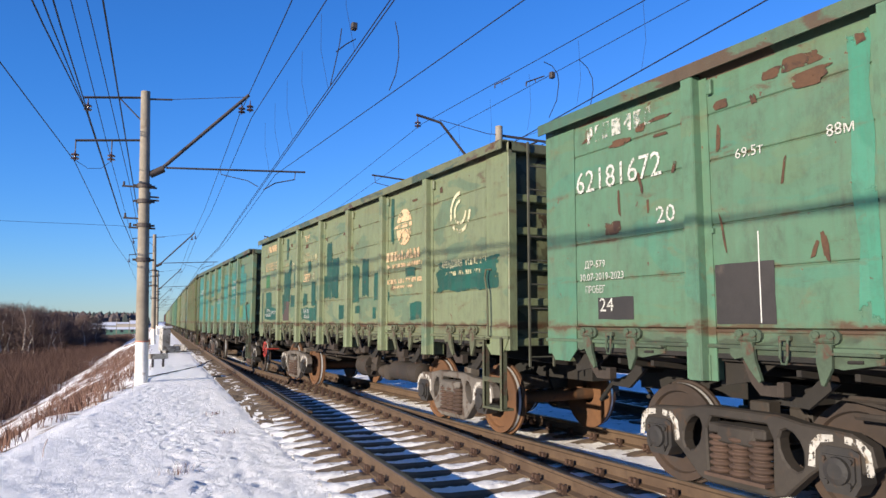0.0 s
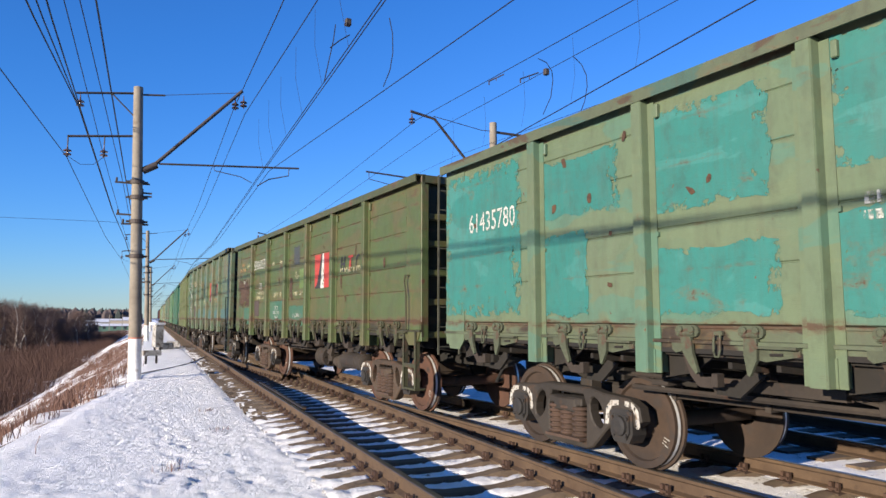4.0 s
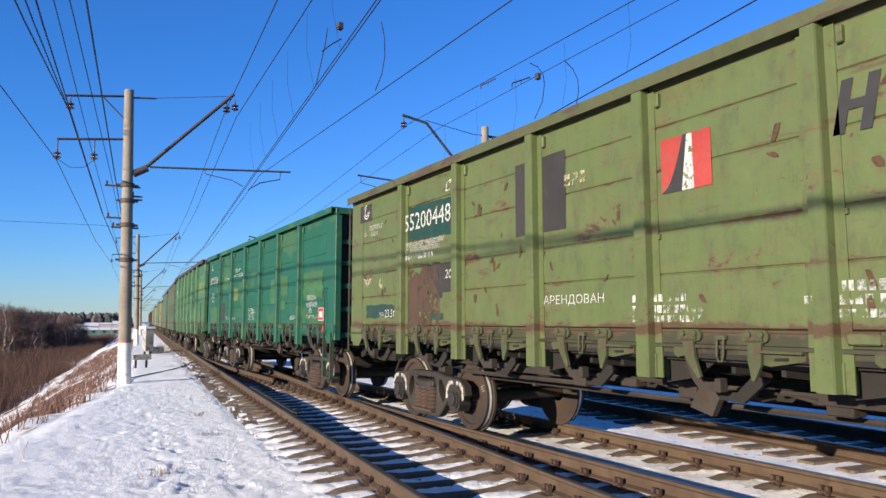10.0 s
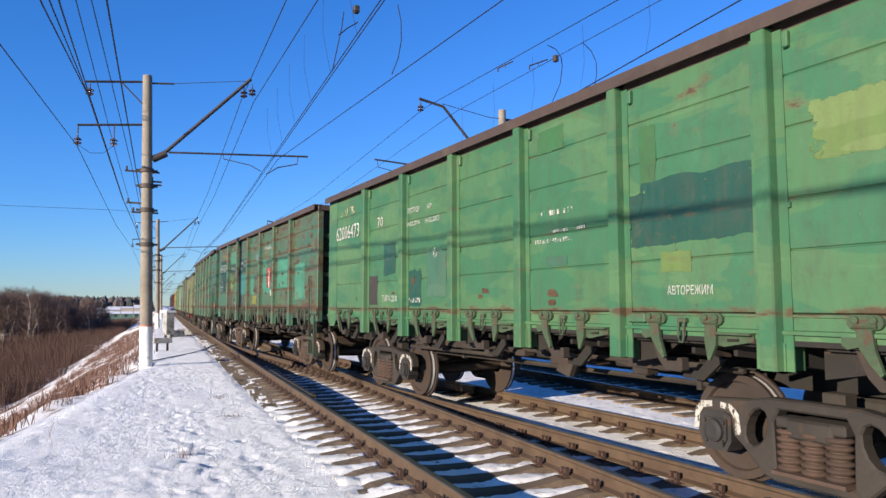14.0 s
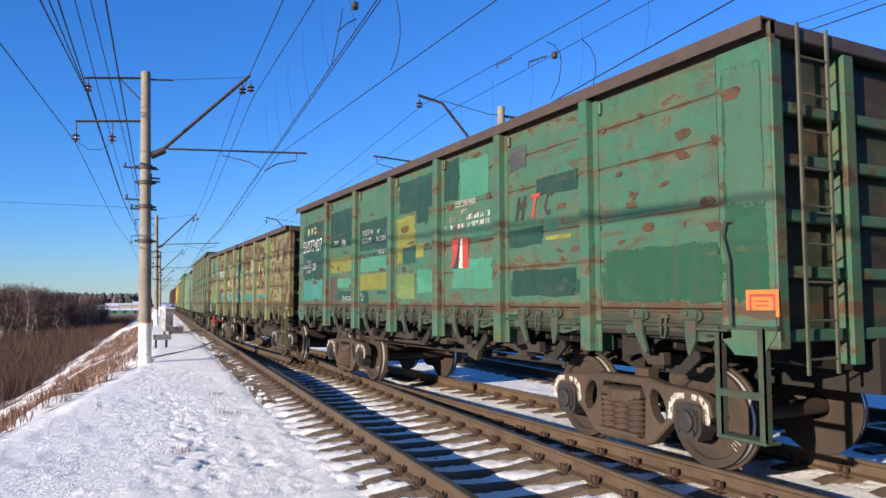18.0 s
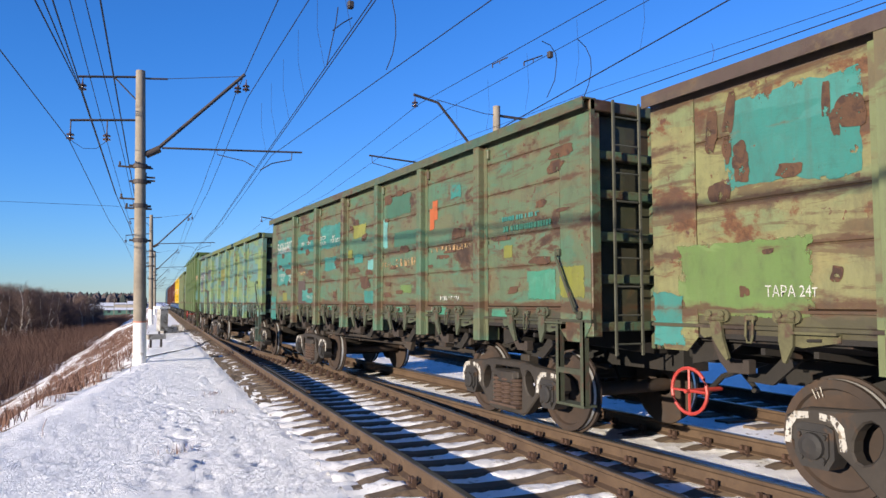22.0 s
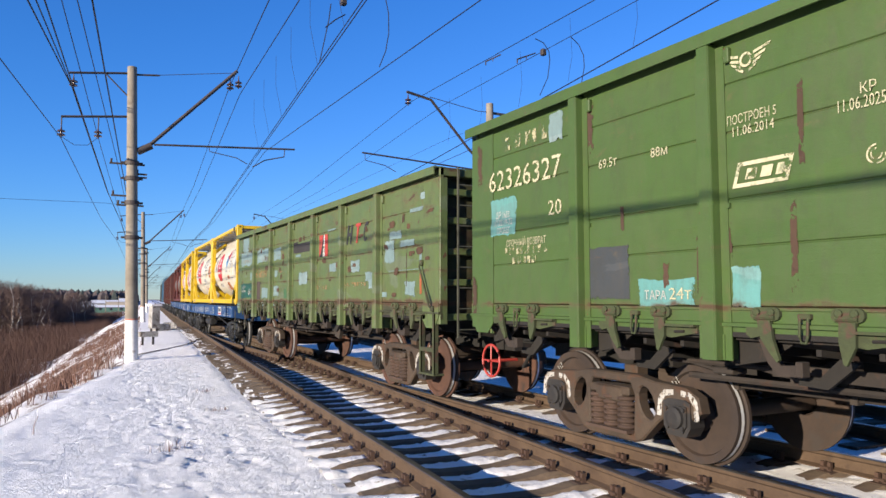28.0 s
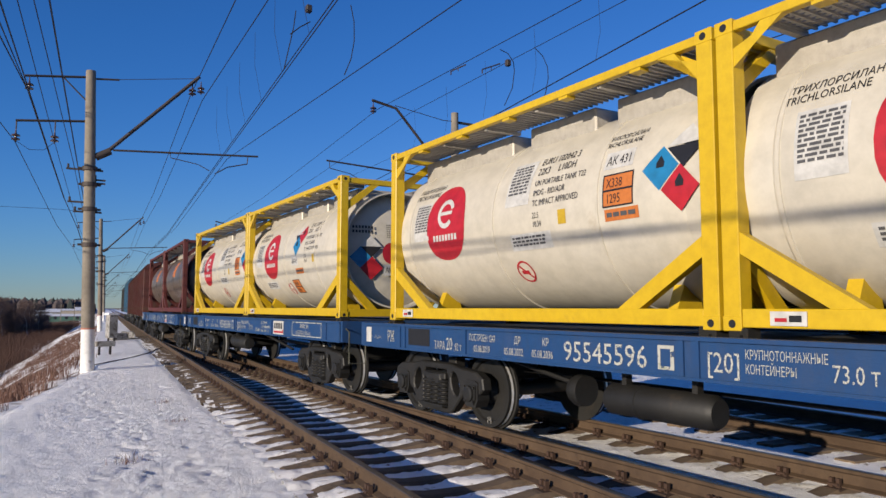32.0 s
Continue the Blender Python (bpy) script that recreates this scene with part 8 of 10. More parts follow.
        ("P", 4.09, 4.73, 2.53, 2.83, "ice"), ("P", 4.1, 4.58, 1.62, 1.88, "ice"), ("P", 5.04, 5.58, 1.58, 1.79, "green"), ("P", 0.44, 1.89, 1.58, 2.0, "teal"), ("P", 2.27, 2.74, 1.54, 2.03, "brown"),
        ("P", 5.94, 7.27, 2.6, 2.81, "black"), ("P", 5.99, 6.42, 2.51, 2.57, "ice"), ("P", 5.28, 5.56, 2.34, 2.41, "ice"), ("P", 4.77, 4.97, 1.4, 1.47, "ice"), ("P", 4.19, 4.46, 2.11, 2.28, "ice"),
        ("P", 2.89, 3.18, 1.37, 1.49, "ice"), ("P", 4.12, 4.32, 1.39, 1.49, "ice"), ("P", -0.08, 0.32, 1.3, 1.42, "ice"), ("B", 2.28, 2.14, 1.37, 0.186, "o"),
        ("N", "53098427", 0.68, 2.59, 0.102, 1.01, "o"), ("N", "78м", 4.81, 2.65, 0.074, 0.21, "o"), ("N", "ДР 66", 0.68, 1.87, 0.07, 0.31, "w"), ("N", "24.08.19-21", 0.57, 1.76, 0.07, 0.49, "w"),
        ("B", 1.38, 1.67, 0.26, 0.159, "w"), ("F", 3.59, 3.03, 0.12, 0.11, "o"), ("B", 4.6, 2.2, 0.29, 0.05, "o"), ("E", 7.71, 2.43, 0.53, 0.45), ("H", 9.31, 2.58, 0.36, 1.1),
        ("R", 10.48, 3.13, 0.06, "o"), ("P", 11.11, 11.51, 2.17, 2.51, "ice"), ("P", 11.3, 11.79, 2.53, 2.66, "ice"), ("P", 11.22, 12.53, 2.01, 2.02, "ice"), ("P", 11.9, 12.29, 1.61, 1.84, "ice"),
        ("P", 11.68, 12.26, 2.38, 2.48, "ice"), ("P", 12.04, 12.56, 2.9, 2.96, "ice"), ("P", 6.29, 6.9, 1.89, 2.16, "ice"), ("P", 10.26, 10.68, 1.88, 2.03, "ice"),
        ("P", 10.41, 10.67, 1.73, 1.91, "ice"), ("P", 9.55, 10.01, 2.07, 2.28, "ice"), ("P", 8.22, 8.74, 2.93, 2.96, "ice"), ("P", 7.38, 7.56, 2.95, 3.17, "ice"), ("P", 8.34, 8.79, 2.1, 2.26, "ice"),
        ("P", 12.46, 12.61, 3.06, 3.17, "ice"), ("P", 10.99, 11.21, 1.59, 1.67, "ice"), ("P", 12.43, 12.51, 2.14, 2.29, "ice"), ("P", 5.71, 6.14, 2.61, 2.86, "black"),
        ("P", 11.96, 11.99, 1.76, 2.37, "rust"), ("P", 12.44, 12.51, 1.63, 1.95, "hot"), ("B", 9.24, 1.79, 1.05, 0.075, "o"), ("B", 7.52, 1.76, 0.69, 0.089, "o"),
        ("D", 40, "dab", 91, 0.6, 12.7, 1.5, 3.0, 0.05, 0.25, 0.03, 0.14)],
}
MARK["y3"] = ragged_edge(grainy("flaking_pale_lettering", (0.300, 0.276, 0.168), (0.360, 0.336, 0.216), 9, 0.8, 0.0, (0.096, 0.048, 0.024), 0.4), 7.0, 0.9, 0.03)
HANDWHEELS = (1, 10, 13)


EMBLEMS = {"R": ring_emblem, "G": globe_emblem, "W": wing_emblem, "F": frame_emblem, "L": warning_label}


RAGS = {"black": 0.012, "brown": 0.012, "grey": 0.012, "white": 0.03, "ice": 0.10, "cyan": 0.09, "pale": 0.14, "teal": 0.07, "turq": 0.08}


def build_marks():
    for k, marks in MARKS.items():
        w = WAGONS[k][0]
        for j, (kind, *a) in enumerate(marks):
            if kind == "P":
                patch(w, *a, j + 10 * k, min(RAGS.get(a[4], 0.035), 0.25 * (a[1] - a[0]), 0.25 * (a[3] - a[2])), j)
            elif kind == "T":
                lettering(w, a[0], a[1], a[2], a[3], MARK[a[4]], *a[5:])
            elif kind == "N":
                body, u, z, h, width, mat = a
                lettering(w, body, u, z, h, MARK[mat], width / (h * max(v.co.x for v in text_mesh(body).vertices)))
            elif kind == "B":
                bars(w, *a[:4], MARK[a[4]], j)
            elif kind == "E":
                road_emblem(w, *a)
            elif kind == "H":
                slant_emblem(w, *a)
            elif kind == "A":
                slant_bars(w, *a, [STENCIL_DARK, STENCIL_DARK], 0.30)
            elif kind == "D":
                n, mat, seed, u0, u1, *r = a
                z0, z1 = (r[0], r[1]) if len(r) > 1 else (1.56, 2.8)
                if len(r) > 5:
                    dabs(w, n, mat, seed, (u0, u1), (z0, z1 - 0.1), (r[2], r[3]), (r[4], r[5]), TOPS[k] - 0.2)
                else:
                    dabs(w, n, mat, seed, (u0, u1), (z0, z1 - 0.1))
            else:
                EMBLEMS[kind](w, *a[:-1], MARK[a[-1]])
        if k in HANDWHEELS:
            s = Shape()
            pts = [(-1.40, 6.24 + 0.20 * math.cos(q * math.pi / 10), 0.78 + 0.20 * math.sin(q * math.pi / 10)) for q in range(21)]
            s.tube(pts, 0.016, 6)
            for q in range(4):
                s.tube([(-1.40, 6.24, 0.78), (-1.40, 6.24 + 0.20 * math.cos(q * math.pi / 2), 0.78 + 0.20 * math.sin(q * math.pi / 2))], 0.012, 5)
            s.tube([(-1.45, 6.24, 0.78), (-1.0, 6.24, 0.78)], 0.02, 6)
            piece("handwheel", s.mesh("handwheel", [RED_PAINT], True), w, None, "red parking brake handwheel")


# ---------------------------------------------------------------- labels on the tanks and the blue wagons
def on_tank(v, x_out=0.004):
    """Height along the curve of the tank, from its widest line, to x and z."""
    a = v / TANK_R
    r = TANK_R + x_out
    return -r * math.cos(a), TANK_Z + r * math.sin(a)


def tank_mark(name, loops, mats, index, parent, out=0.004, label=""):
    """Flat outlines of (u, v) laid round the tank; u runs from the rear end towards the front, v up along the curve."""
    bm = bmesh.new()
    for loop, i in zip(loops, index):
        try:
            f = bm.faces.new([bm.verts.new((u, v, 0)) for u, v in loop])
            f.material_index = i
        except ValueError:
            pass
    for z in np.arange(-0.9, 1.0, 0.12):
        bmesh.ops.bisect_plane(bm, geom=bm.verts[:] + bm.edges[:] + bm.faces[:], plane_co=(0, z, 0), plane_no=(0, 1, 0))
    for w in bm.verts:
        x, z = on_tank(w.co.y, out)
        w.co = Vector((x, CL / 2 - w.co.x, z))
    bmesh.ops.recalc_face_normals(bm, faces=bm.faces[:])
    me = bpy.data.meshes.new(name)
    bm.to_mesh(me)
    bm.free()
    for m in mats:
        me.materials.append(m)
    return piece(name, me, parent, None, label)


def tank_text(parent, body, u, v, h, mat=None, wide=0.75, out=0.007):
    src = text_mesh(body)
    me = src.copy()
    for w in me.vertices:
        x, z = on_tank(v + w.co.y * h, out)
        w.co = Vector((x, CL / 2 - (u + w.co.x * h * wide), z))
    me.materials.clear()
    me.materials.append(mat or LABEL_BLACK)
    piece("lettering", me, parent, None, "black stencilled lettering")


def rect(u, v, w, h):
    return [(u, v), (u + w, v), (u + w, v + h), (u, v + h)]


def diamond(u, v, r):
    return [(u - r, v), (u, v - r), (u + r, v), (u, v + r)]


def tank_lines(parent, u, v, w, h, n, seed=1):
    rnd = random.Random(seed)
    loops = []
    for k in range(n):
        p_ = u
        while p_ < u + w:
            q = min(u + w, p_ + rnd.uniform(0.03, 0.10))
            loops.append(rect(p_, v - k * h * 1.7, q - p_, h))
            p_ = q + 0.018
    tank_mark("small_print", loops, [SMALL_PRINT], [0] * len(loops), parent, 0.007, "lines of small print")


def label_tank(c, first):
    eu = 1.72 if first else 1.50
    blob = [(eu + 0.50 * math.copysign(abs(math.cos(a)) ** 0.9, math.cos(a)) * (1 - 0.06 * math.sin(a)), 0.10 + 0.54 * math.copysign(abs(math.sin(a)) ** 0.8, math.sin(a))) for a in np.linspace(0, 2 * math.pi, 32, endpoint=False)]
    tank_mark("round_sticker", [blob], [LABEL_RED], [0], c, 0.004, "large red rounded sticker")
    loops = []
    for k in range(22):
        a, b_ = radians(20 + 300 * k / 22), radians(20 + 300 * (k + 1) / 22)
        r0, r1 = 0.14, 0.21
        loops.append([(eu + r0 * math.cos(a), 0.22 + r0 * math.sin(a)), (eu + r1 * math.cos(a), 0.22 + r1 * math.sin(a)), (eu + r1 * math.cos(b_), 0.22 + r1 * math.sin(b_)), (eu + r0 * math.cos(b_), 0.22 + r0 * math.sin(b_))])
    loops += [rect(eu - 0.15, 0.20, 0.31, 0.05)] + [rect(eu - 0.32 + 0.08 * k, -0.16, 0.055, 0.085) for k in range(8)]
    tank_mark("sticker_swirl", loops, [LABEL_WHITE], [0] * len(loops), c, 0.0065, "white swirl and bars on the sticker")
    tank_text(c, "ТРИХЛОРСИЛАН", 0.50, 0.64, 0.085)
    tank_text(c, "TRICHLORSILANE", 0.48, 0.53, 0.085)
    tank_mark("notice", [rect(0.62, -0.12, 0.42, 0.56)], [LABEL_WHITE], [0], c, 0.004, "white taped notice")
    tank_lines(c, 0.65, 0.38, 0.36, 0.024, 10, 3)
    if not first:
        tank_text(c, "ТРИХЛОРСИЛАН", 4.52, 0.68, 0.065)
        tank_text(c, "TRICHLORSILANE", 4.52, 0.59, 0.065)
        tank_lines(c, 2.96, 0.62, 0.36, 0.026, 9, 13)
    # on the front half
    u = 3.05
    tu = 3.93 if first else 3.46
    tank_text(c, "EURU 102040 2" if first else "EURU 102042 3", tu, 0.60, 0.10)
    tank_text(c, "22K3     L10DH", tu, 0.46, 0.10)
    tank_text(c, "UN PORTABLE TANK T22", tu, 0.32, 0.075)
    tank_text(c, "IMDG - RID/ADR", tu, 0.20, 0.075)
    tank_text(c, "TC IMPACT APPROVED", tu, 0.08, 0.075)
    tank_text(c, "22.5", tu, -0.06, 0.07)
    tank_text(c, "10.34", tu, -0.16, 0.07)
    tank_mark("sticker", [rect(tu + 0.45, -0.17, 0.13, 0.16)], [LABEL_YELLOW], [0], c, 0.004, "small yellow sticker")
    tank_mark("notice", [rect(2.92, 0.12, 0.46, 0.58)] if not first else [rect(u + 1.3, 0.5, 0.02, 0.02)], [LABEL_WHITE], [0], c, 0.004, "white taped notice")
    du = 3.48 if first else 5.42
    tank_mark("hazard_diamond", [diamond(du - 0.05, 0.22, 0.22)], [LABEL_BLUE], [0], c, 0.005, "blue hazard diamond")
    tank_mark("hazard_diamond", [diamond(du + 0.19, 0.46 if first else 0.0, 0.22)], [LABEL_RED], [0], c, 0.0055, "red hazard diamond")
    top = [(du - 0.27, 0.48), (du + 0.17, 0.48), (du - 0.05, 0.70)] if first else [(du + 0.0, 0.42), (du + 0.44, 0.42), (du + 0.22, 0.64)]
    low = [(du - 0.27, 0.47), (du - 0.05, 0.25), (du + 0.17, 0.47)] if first else [(du + 0.0, 0.41), (du + 0.22, 0.19), (du + 0.44, 0.41)]
    tank_mark("hazard_diamond", [top, low], [LABEL_WHITE, LABEL_BLACK], [0, 1], c, 0.0045, "white and black hazard diamond")
    flame = lambda a, b_: [(a - 0.045, b_ - 0.05), (a + 0.045, b_ - 0.05), (a + 0.05, b_), (a, b_ + 0.07), (a - 0.05, b_)]
    tank_mark("flame_symbol", [flame(du - 0.05, 0.27), flame(du + 0.19, 0.51 if first else 0.06)], [LABEL_BLACK], [0, 0], c, 0.0075, "black flame symbols")
    au = 3.14 if first else 4.60
    tank_mark("number_plate", [rect(au, -0.19 if first else 0.32, 0.40, 0.20)], [LABEL_WHITE], [0], c, 0.004, "white code plate")
    tank_text(c, "АК 431", au + 0.03, -0.15 if first else 0.36, 0.11)
    ou = 3.35 if first else 4.64
    oz = -0.38 if first else -0.22
    tank_mark("orange_strip", [rect(ou, oz, 0.46, 0.12)], [LABEL_ORANGE], [0], c, 0.004, "orange sticker strip")
    tank_lines(c, ou + 0.03, oz + 0.04, 0.40, 0.045, 1, 5)
    hu, hz = (2.93, -0.84) if first else (4.62, -0.08)
    tank_mark("hazard_plate", [rect(hu, hz, 0.42, 0.34)], [LABEL_ORANGE], [0], c, 0.0045, "orange hazard number plate")
    tank_mark("plate_edge", [rect(hu, hz + 0.16, 0.42, 0.02), rect(hu, hz, 0.42, 0.015), rect(hu, hz + 0.325, 0.42, 0.015), rect(hu, hz, 0.015, 0.34), rect(hu + 0.405, hz, 0.015, 0.34)], [LABEL_BLACK], [0] * 5, c, 0.0065)
    tank_text(c, "X338", hu + 0.05, hz + 0.20, 0.10)
    tank_text(c, "1295", hu + 0.05, hz + 0.04, 0.10)
    tank_mark("long_label", [rect(1.12 if first else 3.0, -0.70 if first else -0.42, 0.76, 0.20)], [LABEL_WHITE], [0], c, 0.004, "long white label")
    tank_lines(c, 1.16 if first else 3.04, -0.56 if first else -0.28, 0.62, 0.025, 3, 8)
    ring = []
    for k in range(18):
        a, b_ = 2 * math.pi * k / 18, 2 * math.pi * (k + 1) / 18
        cu, cv = (2.66, -0.72) if first else (3.08, -0.70)
        ring.append([(cu + 0.13 * math.cos(a), cv + 0.13 * math.sin(a)), (cu + 0.155 * math.cos(a), cv + 0.155 * math.sin(a)), (cu + 0.155 * math.cos(b_), cv + 0.155 * math.sin(b_)), (cu + 0.13 * math.cos(b_), cv + 0.13 * math.sin(b_))])
    ring += [[(cu - 0.10, cv + 0.08), (cu - 0.08, cv + 0.10), (cu + 0.10, cv - 0.08), (cu + 0.08, cv - 0.10)], rect(cu - 0.08, cv - 0.03, 0.14, 0.05)]
    tank_mark("no_walking_sign", ring, [LABEL_RED], [0] * len(ring), c, 0.005, "round red prohibition sign")
    # the plate on the lower rail, and the front end
    plate = Shape()
    plate.box(-1.225, -1.215, 2.30, 2.60, 0.04, 0.15)
    plate.box(-1.228, -1.224, 2.34, 2.44, 0.07, 0.12, 1)
    plate.box(-1.228, -1.224, 2.46, 2.56, 0.07, 0.10, 2)
    piece("maker_plate", plate.mesh("maker_plate", [LABEL_WHITE, LABEL_BLACK, LABEL_RED]), c, None, "white maker plate with dark bars")


def end_labels(c):
    """Placards on the domed front end of the tank."""
    def disc(name, loops, mats, index, off, label):
        vs, fs = [], []
        for loop in loops:
            k = len(vs)
            loop = [(0.85 * x - 0.36, 0.85 * (z - 1.27) + 1.13) for x, z in loop]
            vs += [(x, -CL / 2 + 0.155 - off + 0.20 * max(0.0, (math.hypot(x, z - TANK_Z) - 0.35)) ** 1.3, z) for x, z in loop]
            fs.append(tuple(range(k, k + len(loop))))
        piece(name, mesh_of(name, vs, fs, mats, index), c, None, label)
    sq = lambda x, z, w, h: [(x, z), (x + w, z), (x + w, z + h), (x, z + h)]
    di = lambda x, z, r: [(x - r, z), (x, z - r), (x + r, z), (x, z + r)]
    disc("round_sticker", [[(0.28 + 0.22 * math.cos(a), 1.36 + 0.24 * math.sin(a)) for a in np.linspace(0, 2 * math.pi, 20, endpoint=False)]], [LABEL_RED], [0], 0.030, "red round sticker")
    disc("hazard_diamond", [di(-0.18, 1.02, 0.26)], [LABEL_RED], [0], 0.030, "red hazard diamond")
    disc("hazard_diamond", [di(-0.44, 1.26, 0.24)], [LABEL_BLUE], [0], 0.026, "blue hazard diamond")
    disc("hazard_diamond", [[(-0.44, 1.50), (0.04, 1.50), (-0.20, 1.74)], [(-0.44, 1.49), (-0.20, 1.26), (0.04, 1.49)]], [LABEL_WHITE, LABEL_BLACK], [0, 1], 0.034, "white and black hazard diamond")
    disc("code_plate", [sq(0.10, 0.86, 0.42, 0.24)], [LABEL_WHITE], [0], 0.034, "white code plate")
    me = text_mesh("АК 431")
    ob = piece("lettering", me, c, Matrix.Translation((-0.25, -CL / 2 + 0.113, 0.835)) @ Matrix(((1, 0, 0, 0), (0, 0, 1, 0), (0, 1, 0, 0), (0, 0, 0, 1))) @ Matrix.Diagonal((0.085, 0.11, 1, 1)))
    own_material(ob, LABEL_BLACK)
    disc("hazard_plate", [sq(0.56, 1.10, 0.28, 0.34)], [LABEL_ORANGE], [0], 0.030, "orange hazard plate")
    bars_ = [sq(-0.62 + 0.07 * j, 1.90 - 0.10 * k, 0.045, 0.06) for k in range(2) for j in range(7)] + [sq(0.16 + 0.05 * j, 1.98 - 0.045 * k, 0.036, 0.018) for k in range(7) for j in range(5)]
    disc("small_print", bars_, [LABEL_BLACK], [0] * len(bars_), 0.032, "lines of black print")


def label_flat(w, d=0.0):
    def T(body, u, z, h, wide=0.75):
        lettering(w, body, u, z, h, STENCIL, wide, -1.425, 6.62)
    def B(u, z, wd, h, mat=STENCIL):
        bars(w, u, z, wd, h, mat, 3, -1.425, 6.62)
    T("РЖ", 0.86, 1.06, 0.17, 0.62)
    flat_mark("chalk_board", [[(1.52, 1.04), (1.52, 1.27), (2.12, 1.27), (2.12, 1.04)]], [LABEL_BLACK], [0], w, -1.424, 6.62, "black chalk board")
    T("ТАРА", 2.25, 1.02, 0.11, 0.7)
    T("20", 2.55, 1.02, 0.17, 0.7)
    T(",92 т", 2.74, 1.02, 0.10, 0.7)
    T("ПОСТРОЕН 1247", 3.10, 1.16, 0.085, 0.62)
    T("05.08.2019", 3.20, 1.03, 0.085, 0.68)
    T("ДР", 4.02, 1.16, 0.085)
    T("05.08.2022", 3.83, 1.03, 0.085, 0.7)
    T("КР", 4.52, 1.16, 0.085)
    T("05.08.2036", 4.34, 1.03, 0.085, 0.7)
    T("95545596", 4.86, 1.03, 0.21, 1.0)
    flat_mark("plate_mark", [[(6.11, 1.03), (6.11, 1.24), (6.14, 1.24), (6.14, 1.03)], [(6.14, 1.03), (6.14, 1.06), (6.29, 1.06), (6.29, 1.03)], [(6.25, 1.06), (6.25, 1.24), (6.29, 1.24), (6.29, 1.06)], [(6.14, 1.21), (6.14, 1.24), (6.25, 1.24), (6.25, 1.21)]], [STENCIL], [0] * 4, w, -1.424, 6.62, "small framed white mark")
    T("[20]", 6.62, 1.05, 0.17, 0.85)
    T("КРУПНОТОННАЖНЫЕ", 6.98, 1.17, 0.075, 0.60)
    T("КОНТЕЙНЕРЫ", 6.98, 1.06, 0.075, 0.60)
    T("73.0 т", 7.66, 1.05, 0.13)
    T("120 км/ч", 8.20, 1.02, 0.09)
    T("СОБСТВЕННИК", 8.62, 1.20, 0.06)
    B(8.62, 1.11, 0.7, 0.05)
    B(8.62, 1.02, 0.6, 0.05)
    flat_mark("owner_plate", [[(9.55 + d, 1.0), (9.55 + d, 1.28), (10.22 + d, 1.28), (10.22 + d, 1.0)]], [LABEL_WHITE], [0], w, -1.426, 6.62, "white owner plate")
    loops = [[(9.61 + d + 0.11 * k, 1.12), (9.61 + d + 0.11 * k, 1.24), (9.69 + d + 0.11 * k, 1.24), (9.69 + d + 0.11 * k, 1.12)] for k in range(5)] + [[(9.59 + d, 1.03), (9.59 + d, 1.07), (10.17 + d, 1.07), (10.17 + d, 1.03)], [(10.17 + d, 1.03), (10.15 + d, 1.10), (10.20 + d, 1.10), (10.20 + d, 1.03)]]
    flat_mark("plate_lettering", loops, [LABEL_BLACK, LABEL_RED], [0] * 5 + [1, 1], w, -1.428, 6.62, "black and red bars on the plate")
    T("ПРИПИСАН", 11.2 + d, 1.16, 0.08)
    T("ст. БЕЛОВО З-СИБ ж.д.", 10.95 + d, 1.04, 0.075)
    for a, b_, c, d in ((10.75 + d, 12.35 + d, 1.265, 1.28), (10.75 + d, 12.35 + d, 1.005, 1.02), (10.75 + d, 10.765 + d, 1.02, 1.265), (12.335 + d, 12.35 + d, 1.02, 1.265)):
        flat_mark("panel_edge", [[(a, c), (a, d), (b_, d), (b_, c)]], [STENCIL], [0], w, -1.424, 6.62)
    flat_mark("small_plate", [[(0.12, 1.03), (0.12, 1.26), (0.30, 1.26), (0.30, 1.03)]], [LABEL_WHITE], [0], w, -1.424, 6.62, "small white plate")
    B(0.40, 1.09, 0.28, 0.06)


def build_labels():
    for k in range(15, 18):
        label_flat(WAGONS[k][0], 0.72 if k == 15 else 0.0)
    for j, (c, mid, off) in enumerate(CONTAINERS[:4]):
        label_tank(c, j % 2 == 0)
        end_labels(c)
    for c, mid, off in CONTAINERS[4:]:
        tank_mark("square_sticker", [rect(2.4, 0.1, 0.7, 0.6)], [LABEL_ORANGE], [0], c, 0.004, "orange square sticker")


# ---------------------------------------------------------------- plants, trees and the distance
TWIG = grainy("bare_twigs", (0.060, 0.031, 0.023), (0.086, 0.046, 0.034), 0.4, 0.95)
CROWN = grainy("birch_twigs", (0.100, 0.066, 0.056), (0.155, 0.102, 0.086), 2, 0.95)
DRY = grainy("dry_grass", (0.105, 0.054, 0.040), (0.19, 0.105, 0.076), 3, 0.95)
BARK = grainy("birch_bark", (0.34, 0.31, 0.29), (0.62, 0.59, 0.56), 2.5, 0.9, 0.0, (0.06, 0.05, 0.045), 0.45)
FOREST = grainy("far_bare_forest", (0.070, 0.056, 0.056), (0.105, 0.082, 0.078), 0.2, 0.95)
PINE = grainy("far_pines", (0.028, 0.038, 0.036), (0.046, 0.058, 0.052), 0.3, 0.95)


